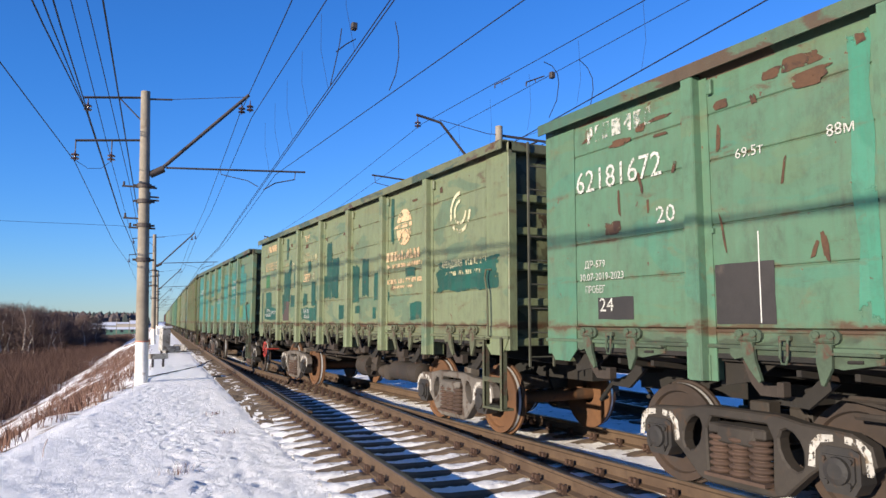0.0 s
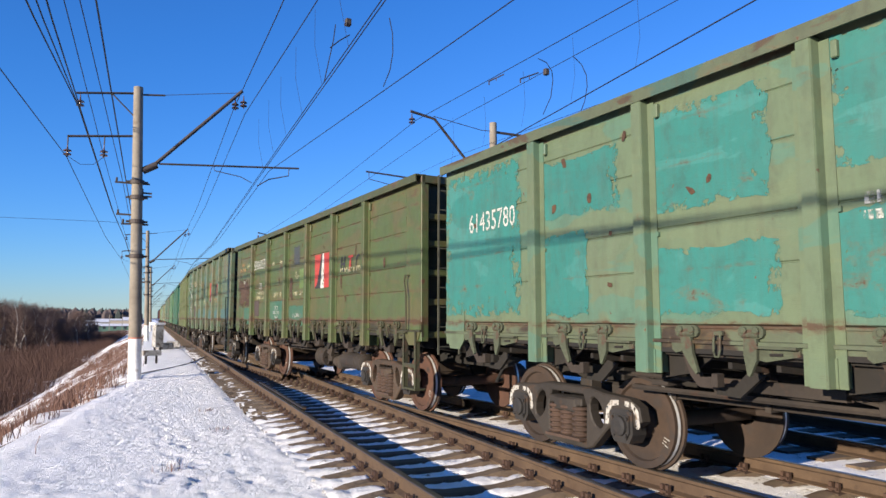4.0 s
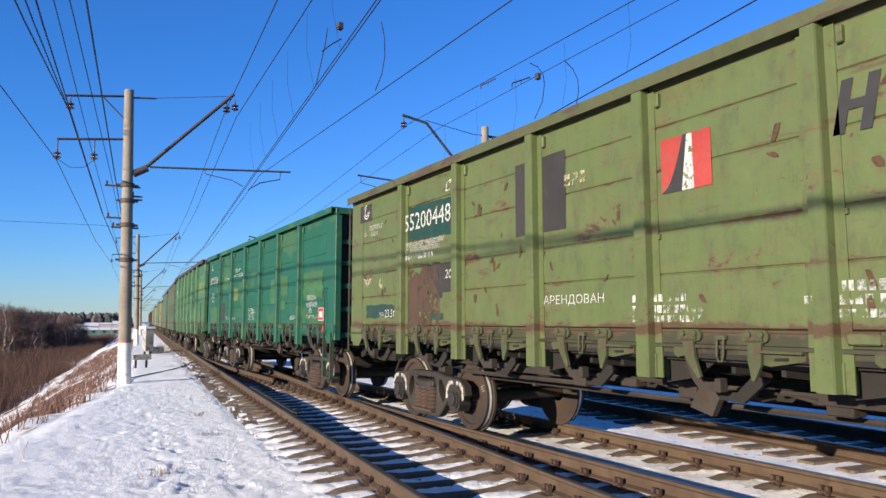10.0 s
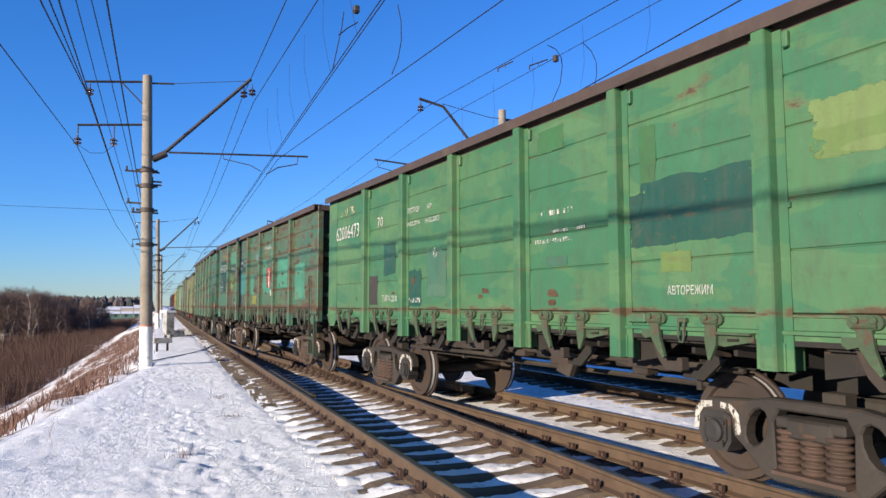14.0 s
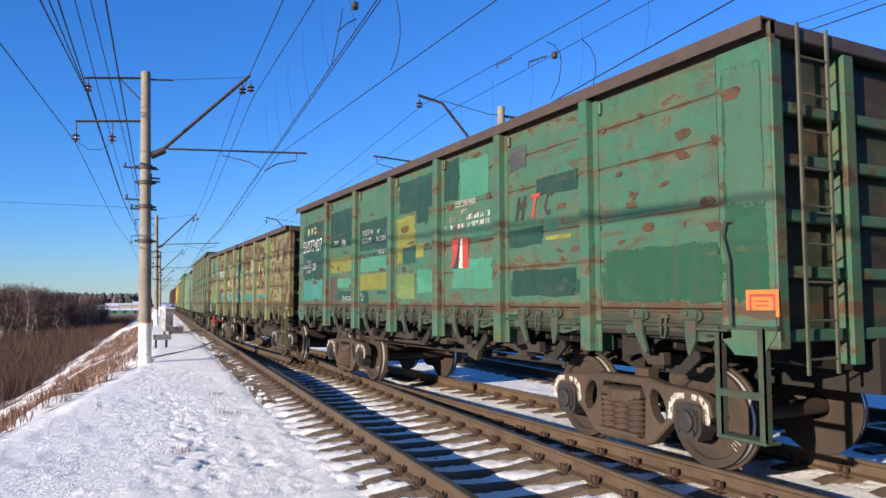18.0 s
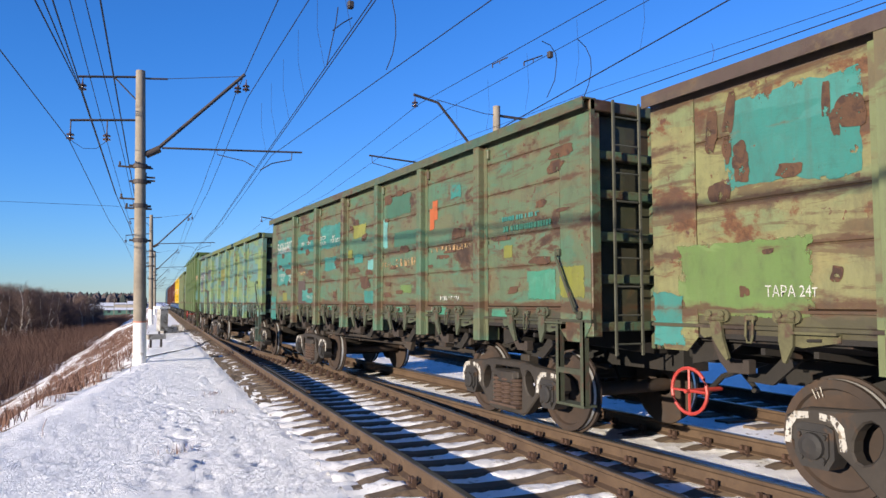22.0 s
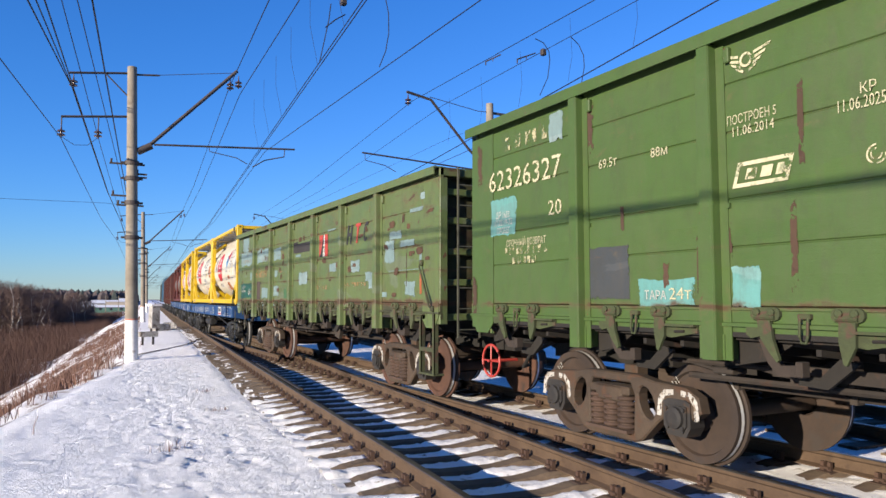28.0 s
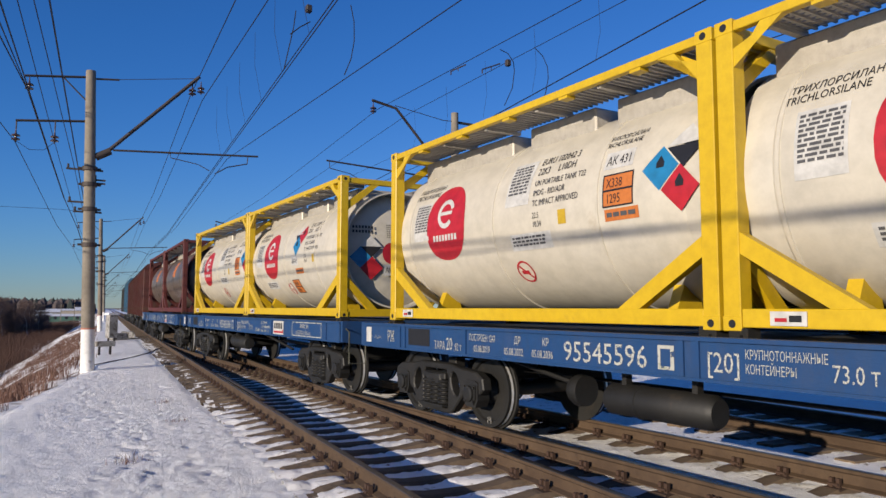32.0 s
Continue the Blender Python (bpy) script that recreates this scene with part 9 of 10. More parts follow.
def blades(name, spots, mat, label, category, seed, spread, height, width, count, kind="stuff"):
    """Thin upright blades or twigs, several at each spot, as one mesh."""
    rnd = np.random.default_rng(seed)
    P = np.repeat(np.asarray(spots, float), count, axis=0)
    n = len(P)
    base = P + np.c_[rnd.normal(0, spread, n), rnd.normal(0, spread, n), np.zeros(n)]
    h = height * rnd.uniform(0.4, 1.1, n)
    lean = rnd.normal(0, 0.28, (n, 2)) * h[:, None]
    turn = rnd.uniform(0, math.pi, n)
    w = width * rnd.uniform(0.6, 1.3, n)
    d = np.c_[np.cos(turn) * w, np.sin(turn) * w, np.zeros(n)]
    mid = base + np.c_[lean * 0.4, h * 0.6]
    tip = base + np.c_[lean, h]
    vs = np.empty((n, 5, 3))
    vs[:, 0], vs[:, 1], vs[:, 2], vs[:, 3], vs[:, 4] = base - d, base + d, mid + d * 0.7, mid - d * 0.7, tip
    fs = []
    for k in range(n):
        a = 5 * k
        fs += [(a, a + 1, a + 2, a + 3), (a + 3, a + 2, a + 4)]
    return tagged(new(name, mesh_of(name, vs.reshape(-1, 3), fs, [mat])), label, category, kind=kind)


def birch(h, seed):
    """A bare birch: pale tapered trunk, limbs, and a thin crown of twigs."""
    rnd = random.Random(seed)
    t = new("birch_tree")
    s = Shape()
    bend = [Vector((rnd.gauss(0, 0.12) * k, rnd.gauss(0, 0.12) * k, h * k / 6)) for k in range(7)]
    for k in range(6):
        a, b_ = bend[k], bend[k + 1]
        r0, r1 = 0.19 * (1 - k / 7), 0.19 * (1 - (k + 1) / 7)
        n = 7
        vs = [a + Vector((r0 * math.cos(2 * math.pi * j / n), r0 * math.sin(2 * math.pi * j / n), 0)) for j in range(n)] + [b_ + Vector((r1 * math.cos(2 * math.pi * j / n), r1 * math.sin(2 * math.pi * j / n), 0)) for j in range(n)]
        s.add(vs, [(j, (j + 1) % n, n + (j + 1) % n, n + j) for j in range(n)])
    piece("trunk", s.mesh("trunk", [BARK], True), t, None, "pale birch trunk")
    c = Shape()
    for k in range(95):
        q = rnd.uniform(0.14, 0.98)
        j = min(5, int(q * 6))
        p = bend[j].lerp(bend[j + 1], q * 6 - j)
        a = rnd.uniform(0, 2 * math.pi)
        ln = h * 0.26 * (1.15 - q) + 0.6
        e_ = p + Vector((math.cos(a) * ln, math.sin(a) * ln, ln * rnd.uniform(0.6, 1.3)))
        c.tube([p, p.lerp(e_, 0.5) + Vector((0, 0, 0.1)), e_], 0.022, 3)
        for _ in range(7):
            f = p.lerp(e_, rnd.uniform(0.35, 1.0))
            g = f + Vector((rnd.gauss(0, 0.5), rnd.gauss(0, 0.5), rnd.uniform(-0.1, 0.8)))
            c.tube([f, g], 0.011, 3)
    piece("crown", c.mesh("crown", [CROWN]), t, None, "bare brown twigs")
    return t


def build_land():
    rnd = random.Random(12)
    # dry grass on the embankment slope and along its brink
    spots = []
    for k in range(2600):
        y = 8 + 70 * rnd.random() ** 1.6
        d = rnd.uniform(0.9, 4.3) if k % 4 else rnd.uniform(0.1, 1.2)
        x = edge_x(y) - d
        if noise.noise((x * 0.5, y * 0.35, 2.0)) > -0.15:
            spots.append((x, y, land(x, y) - 0.05))
    blades("slope_grass", spots, DRY, "dry brown grass on the embankment slope", "grass", 3, 0.10, 0.42, 0.010, 7)
    spots = []
    for k in range(9500):
        y = 22 + 230 * rnd.random() ** 1.3
        d = rnd.uniform(6.5, 75)
        x = edge_x(y) - d
        if noise.noise((x * 0.06, y * 0.05, 7.0)) > -0.22:
            spots.append((x, y, land(x, y) - 0.2))
    blades("bushes", spots, TWIG, "dense bare brown bushes in the low field", "bushes", 5, 0.75, 2.2, 0.011, 40)
    # weeds that stick out of the shoulder snow
    for x, y, h in ((2.28, 12.0, 0.10), (2.55, 14.5, 0.08), (1.25, 9.2, 0.10)):
        blades("weed_tuft", [(x, y, -0.27)], DRY, "small dry weed tuft in the snow", "weed", int(y * 10), 0.10, h + 0.03, 0.005, 46, "stuff")
    for x, y in ((-0.25, 11.0), (1.5, 20.5)):
        s = Shape()
        s.tube([(x, y, -0.32), (x + 0.01, y, -0.12), (x + 0.05, y + 0.02, 0.0)], 0.005, 4)
        tagged(new("dry_stem", s.mesh("dry_stem", [DRY])), "single dry stem standing in the snow", "weed", "dry stems")
    # birches beyond the field
    trees = [birch(9.0, 1), birch(9.6, 2), birch(8.2, 3)]
    spots = []
    for k in range(120):
        y = rnd.uniform(145, 205)
        q = -0.13 + 0.16 * rnd.random() ** 1.6
        spots.append((q * y, y))
    for k, (x, y) in enumerate(spots):
        z = land(x, y) - 0.3 + rnd.uniform(-0.6, 0.5) - 9 * max(0.0, x / y + 0.075) / 0.06 * 0.22
        m = pose(x, y, z, 0, 0, rnd.uniform(0, 360))
        if k < 3:
            trees[k].matrix_basis = m
            t = trees[k]
        else:
            t = copy_thing(trees[k % 3], m)
        tagged(t, "bare birch tree with a pale trunk at the field's edge", "tree", "birch trees")
    # far forest: bare woods and pines along the horizon
    vs, fs, ix = [], [], []
    rng = np.random.default_rng(9)
    for k in range(5200):
        a = radians(rng.uniform(-24, 24))
        r = rng.uniform(560, 980)
        x, y = r * math.sin(a), r * math.cos(a)
        if abs(x - main_x(y)) < 16:
            continue
        pine = rng.random() < 0.35
        h = rng.uniform(13.2, 15.6) if pine else rng.uniform(11.5, 14.8)
        w = rng.uniform(2.6, 4.4)
        b0 = len(vs)
        z = -6.0
        for low, wide in ((0.25, 1.0), (0.66, 0.72)) if pine else ((0.42, 0.85), (0.78, 0.8)):
            for j in range(5):
                q = j * 2 * math.pi / 5 + k
                vs.append((x + w * wide * math.cos(q), y + w * wide * math.sin(q), z + h * low))
        vs += [(x, y, z + h), (x, y, z)]
        for j in range(5):
            j2 = (j + 1) % 5
            fs += [(b0 + 5 + j, b0 + 5 + j2, b0 + 10), (b0 + j, b0 + j2, b0 + 5 + j2, b0 + 5 + j), (b0 + j2, b0 + j, b0 + 11)]
            ix += [int(pine)] * 3
    tagged(new("far_forest", mesh_of("far_forest", vs, fs, [FOREST, PINE], ix)), "dark mixed forest along the horizon", "forest", kind="stuff")
    # village at the forest's edge
    walls = [plain("house_wall_green", (0.07, 0.16, 0.13), 0.8), plain("house_wall_grey", (0.30, 0.30, 0.29), 0.8), plain("house_wall_pale", (0.40, 0.36, 0.31), 0.8), plain("house_wall_red", (0.30, 0.05, 0.04), 0.8)]
    roof = plain("snowy_roof", (0.74, 0.75, 0.78), 0.8)
    pane = plain("dark_pane", (0.03, 0.035, 0.045), 0.2)
    homes = [(21, 360, 13, 2.3, 0), (7, 375, 7, 2.0, 1), (27, 470, 20, 4.4, 2), (-6, 390, 6, 2.0, 1), (17, 450, 12, 3.6, 1), (13, 385, 6, 2.4, 2), (37, 480, 9, 5.4, 3)]
    for x, y, w, h, k in homes:
        house = new("house")
        house.matrix_basis = pose(x, y, -4.6, 0, 0, -4)
        s = Shape()
        s.box(-w / 2, w / 2, -4, 4, -3.0, h)
        piece("wall", s.mesh("wall", [walls[k]]), house)
        s = Shape()
        s.prism([(-4.5, h), (4.5, h), (0, h + 1.0)], "x", -w / 2 - 0.4, w / 2 + 0.4)
        piece("roof", s.mesh("roof", [roof]), house, None, "snow-covered roof")
        for j in range(max(2, int(w / 4))):
            u = -w / 2 + (j + 0.5) * w / max(2, int(w / 4))
            s = Shape()
            s.box(u - 0.6, u + 0.6, -4.06, -4.0, 1.0, 2.4)
            piece("window", s.mesh("window", [pane]), house)
        tagged(house, "low village house with a snow-covered roof", "house", "village houses")
    for k, (x, y) in enumerate(((-10, 250), (2, 260), (14, 270), (-24, 300), (-4, 310), (20, 300), (7, 230))):
        s = Shape()
        s.lathe([(0, 0.14), (9, 0.09)], (x, y, -6.3), "z", 6)
        s.box(x - 0.9, x + 0.9, y - 0.05, y + 0.05, 2.0, 2.1)
        tagged(new("utility_pole", s.mesh("utility_pole", [CONCRETE])), "distant grey utility pole in the village", "pole", "utility poles")
    # the pale block seen between the wagons, far on the other side
    block = new("apartment_building")
    block.matrix_basis = pose(165, 93, -3, 0, 0, -60)
    s = Shape()
    s.box(-20, 20, -6, 6, 0, 15)
    piece("wall", s.mesh("wall", [walls[2]]), block)
    s = Shape()
    s.box(-20.4, 20.4, -6.4, 6.4, 15, 15.6)
    piece("roof", s.mesh("roof", [roof]), block)
    for j in range(10):
        for f in range(4):
            s = Shape()
            s.box(-18.5 + 4 * j, -16.8 + 4 * j, -6.08, -6.0, 1.5 + 3.4 * f, 3.2 + 3.4 * f)
            piece("window", s.mesh("window", [pane]), block)
    tagged(block, "pale apartment building far beyond the tracks", "building")
    # trackside boxes on the shoulder
    grey = grainy("snow_dusted_grey_paint", (0.20, 0.195, 0.185), (0.42, 0.41, 0.40), 7, 0.8, 0.0, (0.10, 0.085, 0.07), 0.4, 0.5, 0.02)
    box = new("cable_box")
    box.matrix_basis = pose(3.1, 30.2, -0.30, 0, 0, 12)
    s = Shape()
    s.box(-0.34, 0.34, -0.16, 0.16, 0.38, 0.58, 0, 0.02)
    piece("body", s.mesh("body", [grey]), box)
    for x in (-0.2, 0.2):
        s = Shape()
        s.box(x - 0.035, x + 0.035, -0.04, 0.04, 0, 0.38)
        piece("leg", s.mesh("leg", [DARK_STEEL]), box)
    tagged(box, "small grey cable box on two legs in the snow", "cable box")
    cab = new("relay_cabinet")
    cab.matrix_basis = pose(4.55, 41.5, -0.28, 0, 0, 15)
    s = Shape()
    s.box(-0.22, 0.22, -0.25, 0.25, 0.25, 1.45, 0, 0.02)
    piece("body", s.mesh("body", [grey]), cab)
    s = Shape()
    s.prism([(-0.30, 1.45), (0.30, 1.45), (0.26, 1.56), (-0.26, 1.56)], "y", -0.32, 0.32)
    piece("lid", s.mesh("lid", [roof]), cab, None, "snow-capped lid")
    for x in (-0.15, 0.15):
        s = Shape()
        s.box(x - 0.04, x + 0.04, -0.05, 0.05, 0, 0.25)
        piece("leg", s.mesh("leg", [DARK_STEEL]), cab)
    tagged(cab, "weathered grey relay cabinet with snow on top", "cabinet")
    for x, y, rz in ((5.15, 43.5, 20), (5.9, 46.0, -10)):
        pm_ = new("point_machine")
        pm_.matrix_basis = pose(x, y, -0.28, 0, 0, rz)
        s = Shape()
        s.prism([(-0.42, 0.0), (0.42, 0.0), (0.42, 0.26), (0.30, 0.42), (-0.30, 0.42), (-0.42, 0.26)], "y", -0.3, 0.3)
        piece("housing", s.mesh("housing", [grey]), pm_)
        s = Shape()
        s.tube([(0.42, 0, 0.10), (1.2, 0, 0.10)], 0.03, 6)
        piece("rod", s.mesh("rod", [DARK_STEEL]), pm_)
        tagged(pm_, "low grey point machine beside the track", "point machine", "point machines")


# ---------------------------------------------------------------- overhead line
def pole_meshes():
    out = {}
    s = Shape()
    s.lathe([(-0.6, 0.19), (0.93, 0.182)], (0, 0, 0), "z", 24, 1)
    s.lathe([(0.93, 0.183), (0.975, 0.183)], (0, 0, 0), "z", 24, 2)
    s.lathe([(0.975, 0.181), (8.55, 0.135), (8.56, 0.10), (8.56, 0.0)], (0, 0, 0), "z", 24, 0)
    out["shaft"] = s.mesh("shaft", [CONCRETE, WHITEWASH, RED_BAND], True)
    s = Shape()
    s.lathe([(-0.06, 0.16), (-0.06, 0.205), (0.06, 0.205), (0.06, 0.16)], (0, 0, 0), "z", 20)
    s.box(-0.30, -0.18, -0.04, 0.04, -0.03, 0.03)
    s.box(0.18, 0.30, -0.04, 0.04, -0.03, 0.03)
    out["clamp"] = s.mesh("clamp", [DARK_STEEL])
    s = Shape()
    prof = [(-0.22, 0.018)]
    for z in (-0.15, -0.04):
        prof += [(z, 0.03), (z, 0.115), (z + 0.035, 0.10), (z + 0.06, 0.03)]
    prof += [(0.10, 0.018), (0.20, 0.012)]
    s.lathe(prof, (0, 0, 0), "z", 14)
    out["insulator"] = s.mesh("insulator", [GLASS_INSULATOR], True)
    s = Shape()                              # inclined boom and its horizontal rod
    s.tube([(0.0, 0, 5.98), (0.38, 0, 6.20)], 0.11, 10)
    s.tube([(0.30, 0, 6.18), (2.87, 0, 8.87)], 0.055, 8)
    out["boom"] = s.mesh("boom", [DARK_STEEL], True)
    s = Shape()
    s.tube([(-0.10, 0, 8.33), (0.55, 0, 8.40)], 0.03, 6)
    s.tube([(0.5, 0, 8.40), (2.8, 0, 8.80)], 0.010, 5)
    out["tie"] = s.mesh("tie_rod", [DARK_STEEL])
    s = Shape()
    s.tube([(0.45, 0, 6.24), (4.78, 0, 6.50)], 0.032, 7)
    s.tube([(2.05, 0, 6.34), (2.08, 0, 6.18), (2.9, 0, 6.05), (3.25, 0, 5.88)], 0.014, 5)
    s.tube([(4.45, 0, 6.48), (4.43, 0, 6.22), (3.8, 0, 6.05), (3.42, 0, 5.80)], 0.020, 6)
    out["rod"] = s.mesh("steady_rod", [DARK_STEEL])
    s = Shape()
    s.tube([(-1.90, 0, 8.14), (-0.20, 0, 8.36)], 0.036, 4)
    s.tube([(-0.95, 0, 8.26), (-0.30, 0, 7.62)], 0.022, 5)
    out["crossarm"] = s.mesh("crossarm", [DARK_STEEL])
    s = Shape()
    s.tube([(-2.07, 0, 6.82), (-0.20, 0, 7.03)], 0.036, 4)
    s.tube([(-2.05, 0, 6.84), (-2.05, 0, 6.58)], 0.02, 5)
    s.tube([(-1.09, 0, 6.94), (-1.09, 0, 6.66)], 0.02, 5)
    out["lower_arm"] = s.mesh("crossarm", [DARK_STEEL])
    s = Shape()
    s.tube([(-2.05, 0, 6.24), (-1.7, 0, 6.02), (-1.35, 0, 6.05), (-1.09, 0, 6.30)], 0.008, 5)
    out["jumper"] = s.mesh("jumper_wire", [WIRE])
    out["brackets"] = []
    for z, a, b_ in ((5.58, -0.62, 0.35), (4.62, -0.55, 0.15), (4.34, -0.40, 0.35), (5.30, 0.1, 0.42), (5.20, 0.1, 0.42)):
        s = Shape()
        s.box(a - 0.14, b_ - 0.14, -0.025, 0.025, z - 0.025, z + 0.025)
        s.tube([(a - 0.09, 0, z), (a - 0.09, 0, z + 0.14)], 0.03, 6)
        out["brackets"].append(s.mesh("bracket", [DARK_STEEL]))
    return out


def pole(meshes, full=True):
    p = new("overhead_line_pole")
    piece("shaft", meshes["shaft"], p, pose(0, 0, 0, 0, -1.5, 0), "round concrete shaft with whitewashed foot and red band")
    for z in (3.38, 4.42, 5.62, 5.15):
        piece("clamp", meshes["clamp"], p, pose(-0.026 * z, 0, z))
    piece("boom", meshes["boom"], p, None, "dark steel inclined boom")
    piece("tie_rod", meshes["tie"], p)
    piece("steady_rod", meshes["rod"], p)
    piece("crossarm", meshes["crossarm"], p)
    piece("crossarm", meshes["lower_arm"], p)
    piece("jumper_wire", meshes["jumper"], p)
    for me in meshes["brackets"]:
        piece("bracket", me, p)
    for x, z in ((-2.05, 6.42), (-1.09, 6.48), (-1.78, 7.92), (2.92, 8.52), (2.66, 8.42)):
        piece("insulator", meshes["insulator"], p, pose(x, 0, z))
    return p


POLE_SPOTS = [(1.93, 23.1), (5.95, 62.0), (10.6, 106.0), (16.8, 170.0), (22.4, 225.0), (28.2, 282.0), (34.0, 339.0), (1.93 - 5.6, -32.0)]


def build_poles():
    pm = pole_meshes()
    p = None
    for x, y in POLE_SPOTS:
        m = pose(x, y, 0, 0, 0, -math.degrees(TURN) + 4)
        if p is None:
            p = pole(pm)
            p.matrix_basis = m
        else:
            copy_thing(p, m)
    for ob in scene.collection.objects:
        if ob.name.startswith("overhead_line_pole"):
            tagged(ob, "weathered concrete overhead line pole with whitewashed foot", "pole", "overhead line poles")
    # the pole on the far side of the tracks, its boom kinked
    q = new("overhead_line_pole")
    q.matrix_basis = pose(13.85, 22.2, 0)
    piece("shaft", pm["shaft"], q, pose(0, 0, 0.25))
    s = Shape()
    s.tube([(-0.1, 0, 6.3), (-0.9, 0, 7.0), (-2.45, 0, 8.62), (-3.40, 0, 8.78)], 0.05, 7)
    piece("boom", s.mesh("boom", [DARK_STEEL], True), q, None, "dark kinked boom")
    s = Shape()
    s.tube([(-0.1, 0, 8.48), (-0.5, 0, 8.46), (-2.5, 0, 8.72)], 0.014, 5)
    piece("tie_rod", s.mesh("tie_rod", [DARK_STEEL]), q)
    s = Shape()
    s.box(0.1, 2.2, -0.04, 0.04, 8.42, 8.50)
    s.tube([(0.12, 0, 7.75), (1.7, 0, 8.40)], 0.04, 6)
    s.box(0.1, 1.0, -0.03, 0.03, 7.60, 7.66)
    piece("crossarm", s.mesh("crossarm", [DARK_STEEL]), q)
    s = Shape()
    s.tube([(-0.2, 0, 6.25), (-5.05, 0, 6.47)], 0.03, 6)
    s.tube([(-4.95, 0, 6.45), (-4.93, 0, 6.22), (-4.2, 0, 6.10), (-3.8, 0, 5.92)], 0.014, 5)
    piece("steady_rod", s.mesh("steady_rod", [DARK_STEEL]), q)
    piece("insulator", pm["insulator"], q, pose(-3.35, 0, 8.52))
    tagged(q, "concrete overhead line pole with kinked steel boom beyond the train", "pole", "overhead line poles")
    q2 = copy_thing(q, pose(13.85 + 3.9, 61.0, 0))
    q3 = copy_thing(q, pose(13.85 + 9.5, 115.0, 0))


def wire(name, points, r, label, group="overhead wires"):
    s = Shape()
    s.tube(points, r, 5)
    return tagged(new(name, s.mesh(name, [WIRE])), label, "wire", group)


def along(x23, z23, x_near, y_near, z_near, sag=0.0, x_far=None):
    """Points of a wire from behind the camera, through a spot ahead, past the first pole and on into the distance."""
    y23 = 23.1
    k = (x23 - x_near) / (y23 - y_near)
    kz = (z23 - z_near) / (y23 - y_near)
    pts = []
    for y in (-32, -20, -8, y_near * 0.5, y_near, (y_near + y23) / 2, y23):
        z = z23 + kz * (y - y23)
        if y < y_near:
            z = z_near + kz * (y - y_near) * max(0.0, 1 + (y - y_near) / 24)
        pts.append((x23 + k * (y - y23), y, z - sag * (1 - ((y + 4.5) / 27.5) ** 2) * 0))
    for y in (42, 62, 88, 115, 142, 170, 225, 282, 339):
        low = 0.0 if y in (62, 115, 170, 225, 282, 339) else 0.35
        pts.append((x23 + MAIN_SLOPE * (y - y23), y, z23 - low))
    return pts


def hang(p, q, sag, n=9):
    """A slack cable between two places."""
    p, q = Vector(p), Vector(q)
    return [p.lerp(q, k / n) - Vector((0, 0, sag * 4 * (k / n) * (1 - k / n))) for k in range(n + 1)]


def far_line(x22, z22, z_near, y_end=9.0):
    """A wire of the far track, from overhead on to the distance."""
    pts = [(x22 + MAIN_SLOPE * (y - 22.2), y, z22 + (z_near - z22) * (22.2 - y) / 11) for y in (-30, -10, 2, y_end, 15, 22.2)]
    pts = [(x, y, min(max(z, z_near - 0.35), 9.0)) for x, y, z in pts]
    return pts + [(x22 + MAIN_SLOPE * (y - 22.2), y, z22 - low) for y, low in ((42, 0.3), (61, 0), (88, 0.3), (115, 0), (170, 0.1), (225, 0.1), (282, 0.1))]


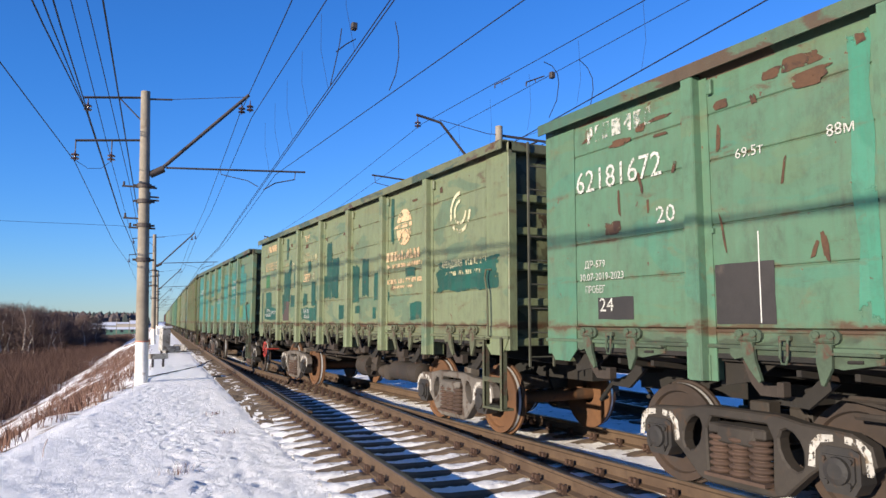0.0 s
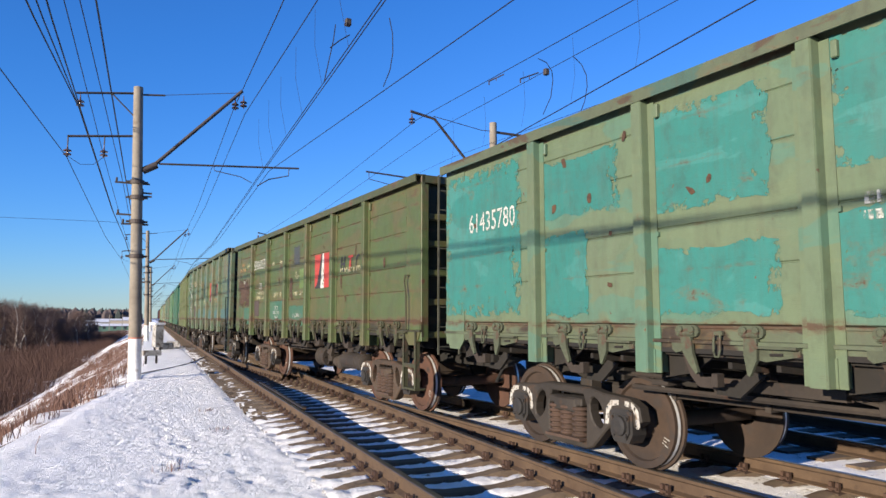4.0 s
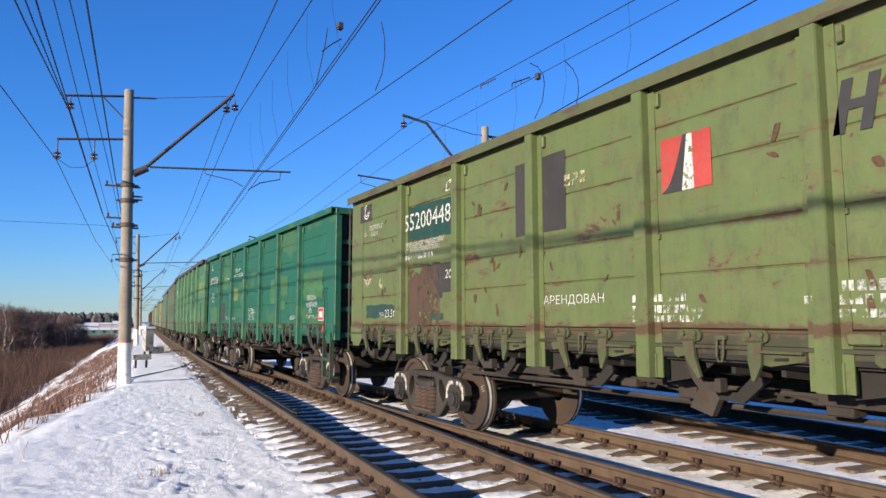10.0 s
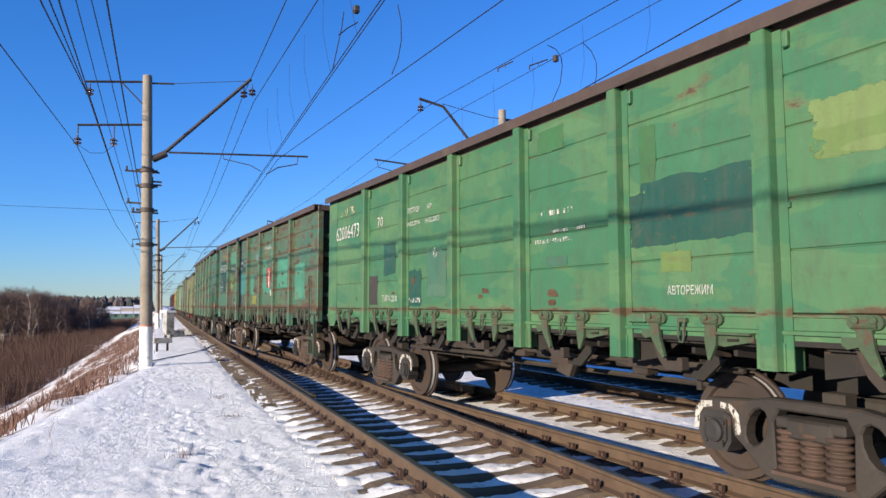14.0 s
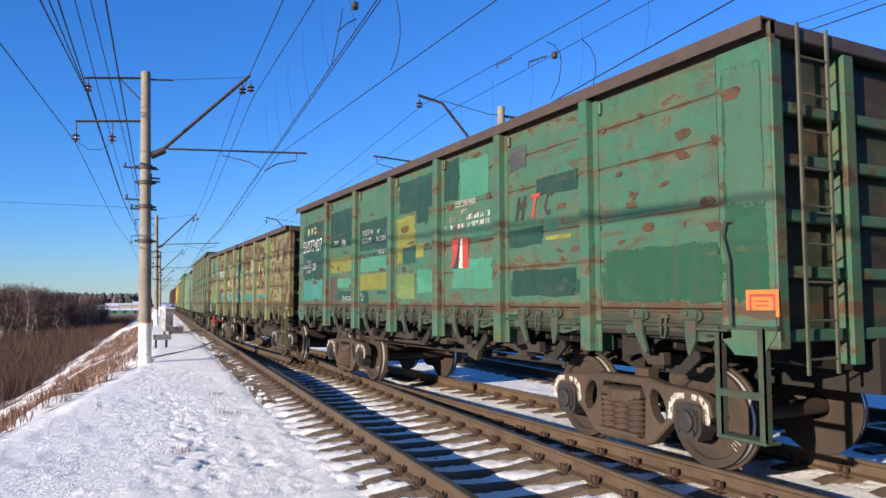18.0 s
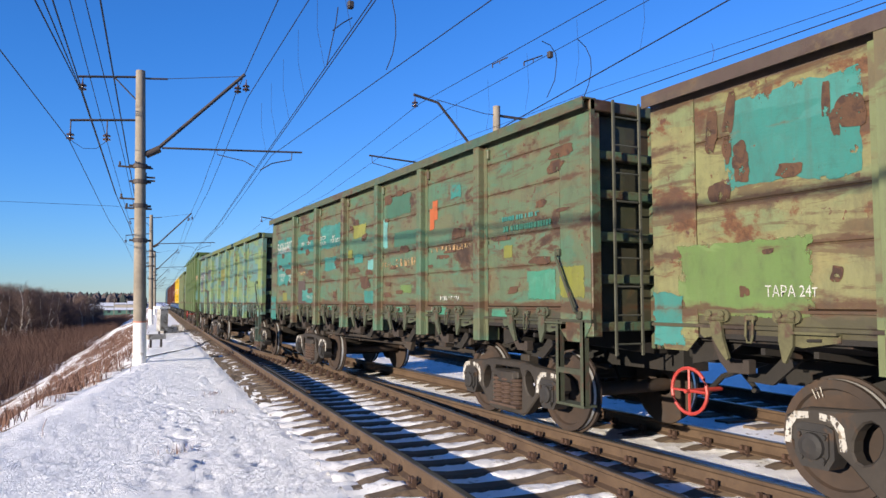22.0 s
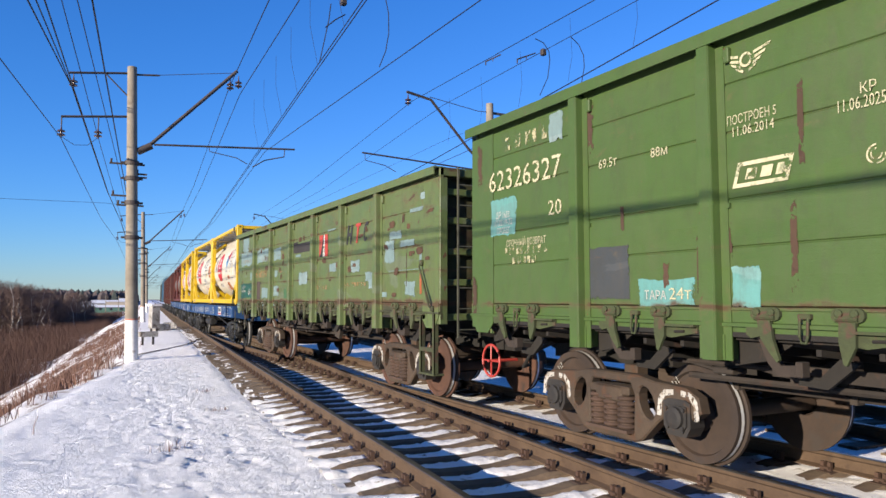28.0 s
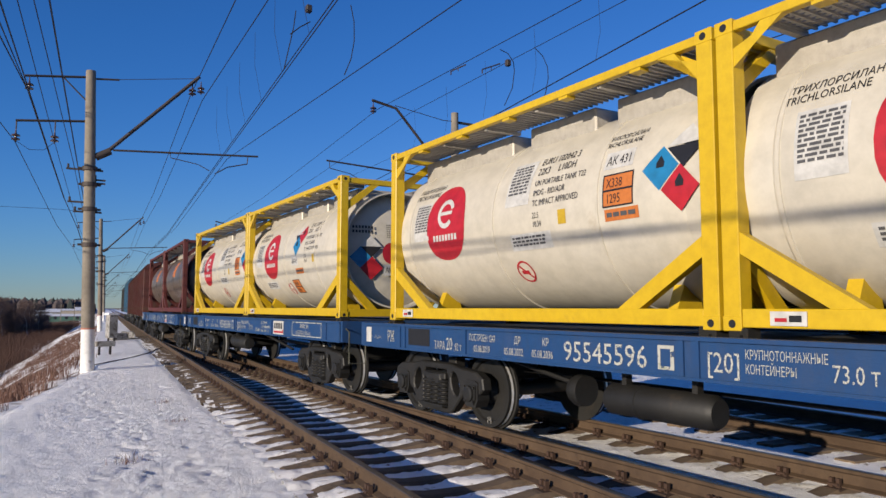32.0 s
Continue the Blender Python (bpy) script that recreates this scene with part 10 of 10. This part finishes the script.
def build_wires():
    r = 0.012
    feeders = ((-0.13, 6.20, -1.30, 14.6, 6.1, r), (0.12, 7.70, -0.72, 14.6, 7.0, 0.016), (0.16, 7.62, -0.57, 14.45, 6.95, 0.014), (0.20, 7.55, -0.42, 14.3, 6.9, 0.016), (0.85, 6.28, -0.15, 13.0, 6.5, 0.009), (1.35, 5.75, 0.08, 12.4, 6.3, 0.009), (1.45, 5.75, 0.28, 12.0, 6.2, 0.015))
    for a, z, b_, y, zn, rr in feeders:
        wire("feeder_wire", along(a, z, b_, y, zn), rr, "dark feeder wire beside the track")
    wire("messenger_wire", along(4.55, 8.25, 3.70, 14.6, 7.9), r, "messenger wire over the near track")
    wire("messenger_wire", along(4.92, 8.15, 4.34, 14.5, 8.0), r, "messenger wire over the near track")
    wire("contact_wire", along(5.40, 6.05, 4.00, 9.9, 6.15), 0.010, "contact wire over the near track")
    wire("contact_wire", along(5.40, 6.13, 4.02, 9.9, 6.27), 0.010, "contact wire over the near track")
    wire("contact_wire", along(5.75, 6.35, 5.80, 9.5, 6.35), 0.010, "contact wire over the diverging track")
    wire("messenger_wire", far_line(10.66, 8.48, 7.73), 0.010, "messenger wire over the far track")
    wire("messenger_wire", far_line(11.9, 8.5, 8.0), 0.009, "messenger wire over the far track")
    wire("contact_wire", far_line(11.45, 6.45, 6.75), 0.014, "contact wire over the far track")
    wire("contact_wire", [(7.4, -24, 5.75), (9.2, -6, 5.75), (9.9, 0, 5.78), (10.5, 6, 5.96), (10.85, 9.55, 6.17), (11.3, 14.8, 6.44), (12.1, 22.2, 6.55), (16.0, 61, 6.55), (21.6, 115, 6.55)], 0.010, "contact wire over the far track")
    wire("messenger_wire", [(7.4, -24, 5.9), (9.9, 0, 5.92), (10.4, 6.5, 6.08), (11.1, 13.2, 6.66), (12.1, 22.2, 7.3), (16.0, 61, 8.2), (21.6, 115, 8.2)], 0.006, "messenger wire over the far track")
    wire("dropper", [(10.85, 9.55, 6.17), (10.86, 9.5, 6.36), (10.78, 9.48, 6.52)], 0.005, "thin dropper between two wires", "droppers")
    # a pair of aerial cables beside the embankment, behind the camera, whose shadows run along the wagons
    rise = math.tan(radians(SUN_HEIGHT)) / math.sin(radians(SUN_BEARING))
    for gap, (za, zb), rr in ((0.0, (2.39, 2.42), 0.018), (0.35, (2.39, 2.69), 0.022)):
        x = -5.6 - gap
        up = (SIDE_X - 1.51 - x) * rise
        wire("aerial_cable", [(x, y, za + up + (zb - za) * y / 9.0 * (1.0 if y < 12 else 12.0 / y)) for y in (-34, -20, -8, 0, 4, 8, 12, 20, 32, 46)], rr, "dark insulated aerial cable beside the embankment", "aerial cables")
    for y in (-34, 46):
        mast = new("cable_mast")
        x = -5.8
        z0 = land(x, y) - 0.3
        s = Shape()
        s.lathe([(z0, 0.15), (5.7, 0.10), (5.72, 0.0)], (x, y, 0), "z", 14)
        piece("shaft", s.mesh("shaft", [CONCRETE], True), mast)
        s = Shape()
        s.box(x - 0.5, x + 0.5, y - 0.05, y + 0.05, 4.55, 4.62)
        piece("crossarm", s.mesh("crossarm", [DARK_STEEL]), mast)
        tagged(mast, "grey concrete mast carrying the aerial cables", "pole", "cable masts")
    # thin droppers between messenger and contact wires
    for k in range(7):
        y = 9.0 + 2.1 * k
        x = 5.19 + 0.108 * (y - 23.1)
        wire("dropper", [(x, y, 7.62), (x + 0.02, y + 0.05, 6.9), (x - 0.03 + (5.4 - 0.106 * (23.1 - y) - x), y + 0.1, 6.15)], 0.0035, "thin dropper between two wires", "droppers")
    for k in range(5):
        y = 10.5 + 2.4 * k
        x = 11.2 + 0.102 * (y - 22.2)
        wire("dropper", [(x, y, 8.1), (x + 0.05, y, 7.2), (x, y + 0.1, 6.6)], 0.0035, "thin dropper between two wires", "droppers")
    cable = [(1.98, 23.3, -0.22), (2.3, 25.0, -0.225), (3.0, 26.4, -0.22), (3.7, 27.85, -0.225), (4.3, 29.3, -0.22), (4.83, 30.7, -0.215), (5.45, 32.9, -0.20), (5.72, 33.3, -0.17)]
    s = Shape()
    s.tube(cable, 0.016, 6)
    tagged(new("earth_cable", s.mesh("earth_cable", [WIRE])), "dark earthing cable lying on the snow from pole to rail", "cable")
    # slack jumper cables with their clamps
    loops = (((10.05, 14, 7.92), (10.30, 14, 7.86), (10.46, 14, 7.68), (10.49, 14, 7.45), (10.42, 14, 7.0), (10.18, 14, 6.53)),
             ((11.14, 14, 8.17), (11.40, 14, 8.0), (11.55, 14, 7.75), (11.57, 14, 7.45), (11.48, 14, 7.05), (11.33, 14, 6.72)),
             ((6.06, 14, 8.15), (6.14, 14, 7.8), (6.15, 14, 7.37), (6.08, 14, 6.95), (5.93, 14, 6.57)),
             ((4.82, 14, 7.75), (4.78, 14, 7.4), (4.71, 14, 7.05), (4.59, 14, 6.46)))
    for pts in loops:
        wire("jumper_cable", pts, 0.011, "slack dark jumper cable", "jumper cables")
    wire("line_wire", [(-34, 60, 9.3), (-20, 60, 8.95), (-4.6, 60, 8.74), (2.8, 60, 8.86), (5.5, 62, 8.95)], 0.013, "thin wire crossing the field to the line")
    wire("spacer_bar", [(4.71, 14, 7.22), (4.92, 14, 7.42), (5.14, 14, 7.58)], 0.013, "short dark spacer bar between wires", "spacer bars")
    for x, y, z in ((5.10, 14, 7.86), (10.29, 14, 7.63)):
        s = Shape()
        s.box(x - 0.06, x + 0.06, y - 0.06, y + 0.06, z - 0.09, z + 0.07, 0, 0.015)
        tagged(new("wire_clamp", s.mesh("wire_clamp", [DARK_STEEL])), "small dark clamp hanging on the overhead wires", "clamp", "wire clamps")
    for p, q in (((9.88, 15.3, 7.89), (10.06, 16.32, 8.04)), ((10.05, 14, 7.56), (9.52, 14, 7.32))):
        p, q = Vector(p), Vector(q)
        s = Shape()
        s.tube([p, q], 0.018, 6)
        s.tube([q, q - Vector((0, 0, 0.10))], 0.018, 5)
        s.tube([p.lerp(q, 0.5), p.lerp(q, 0.5) - Vector((0, 0, 0.08))], 0.012, 5)
        tagged(new("section_insulator", s.mesh("section_insulator", [DARK_STEEL])), "dark section insulator in the overhead wire", "insulator", "section insulators")


# ---------------------------------------------------------------- everything
for marks in MARKS.values():
    for kind, *a in marks:
        if kind in "TN":
            text_mesh(a[0])
build_ground()
build_snow()
build_rails()
build_gondolas()
build_flats()
build_tail()
build_marks()
build_labels()
build_poles()
build_wires()
build_land()
build_sleepers()
motions()
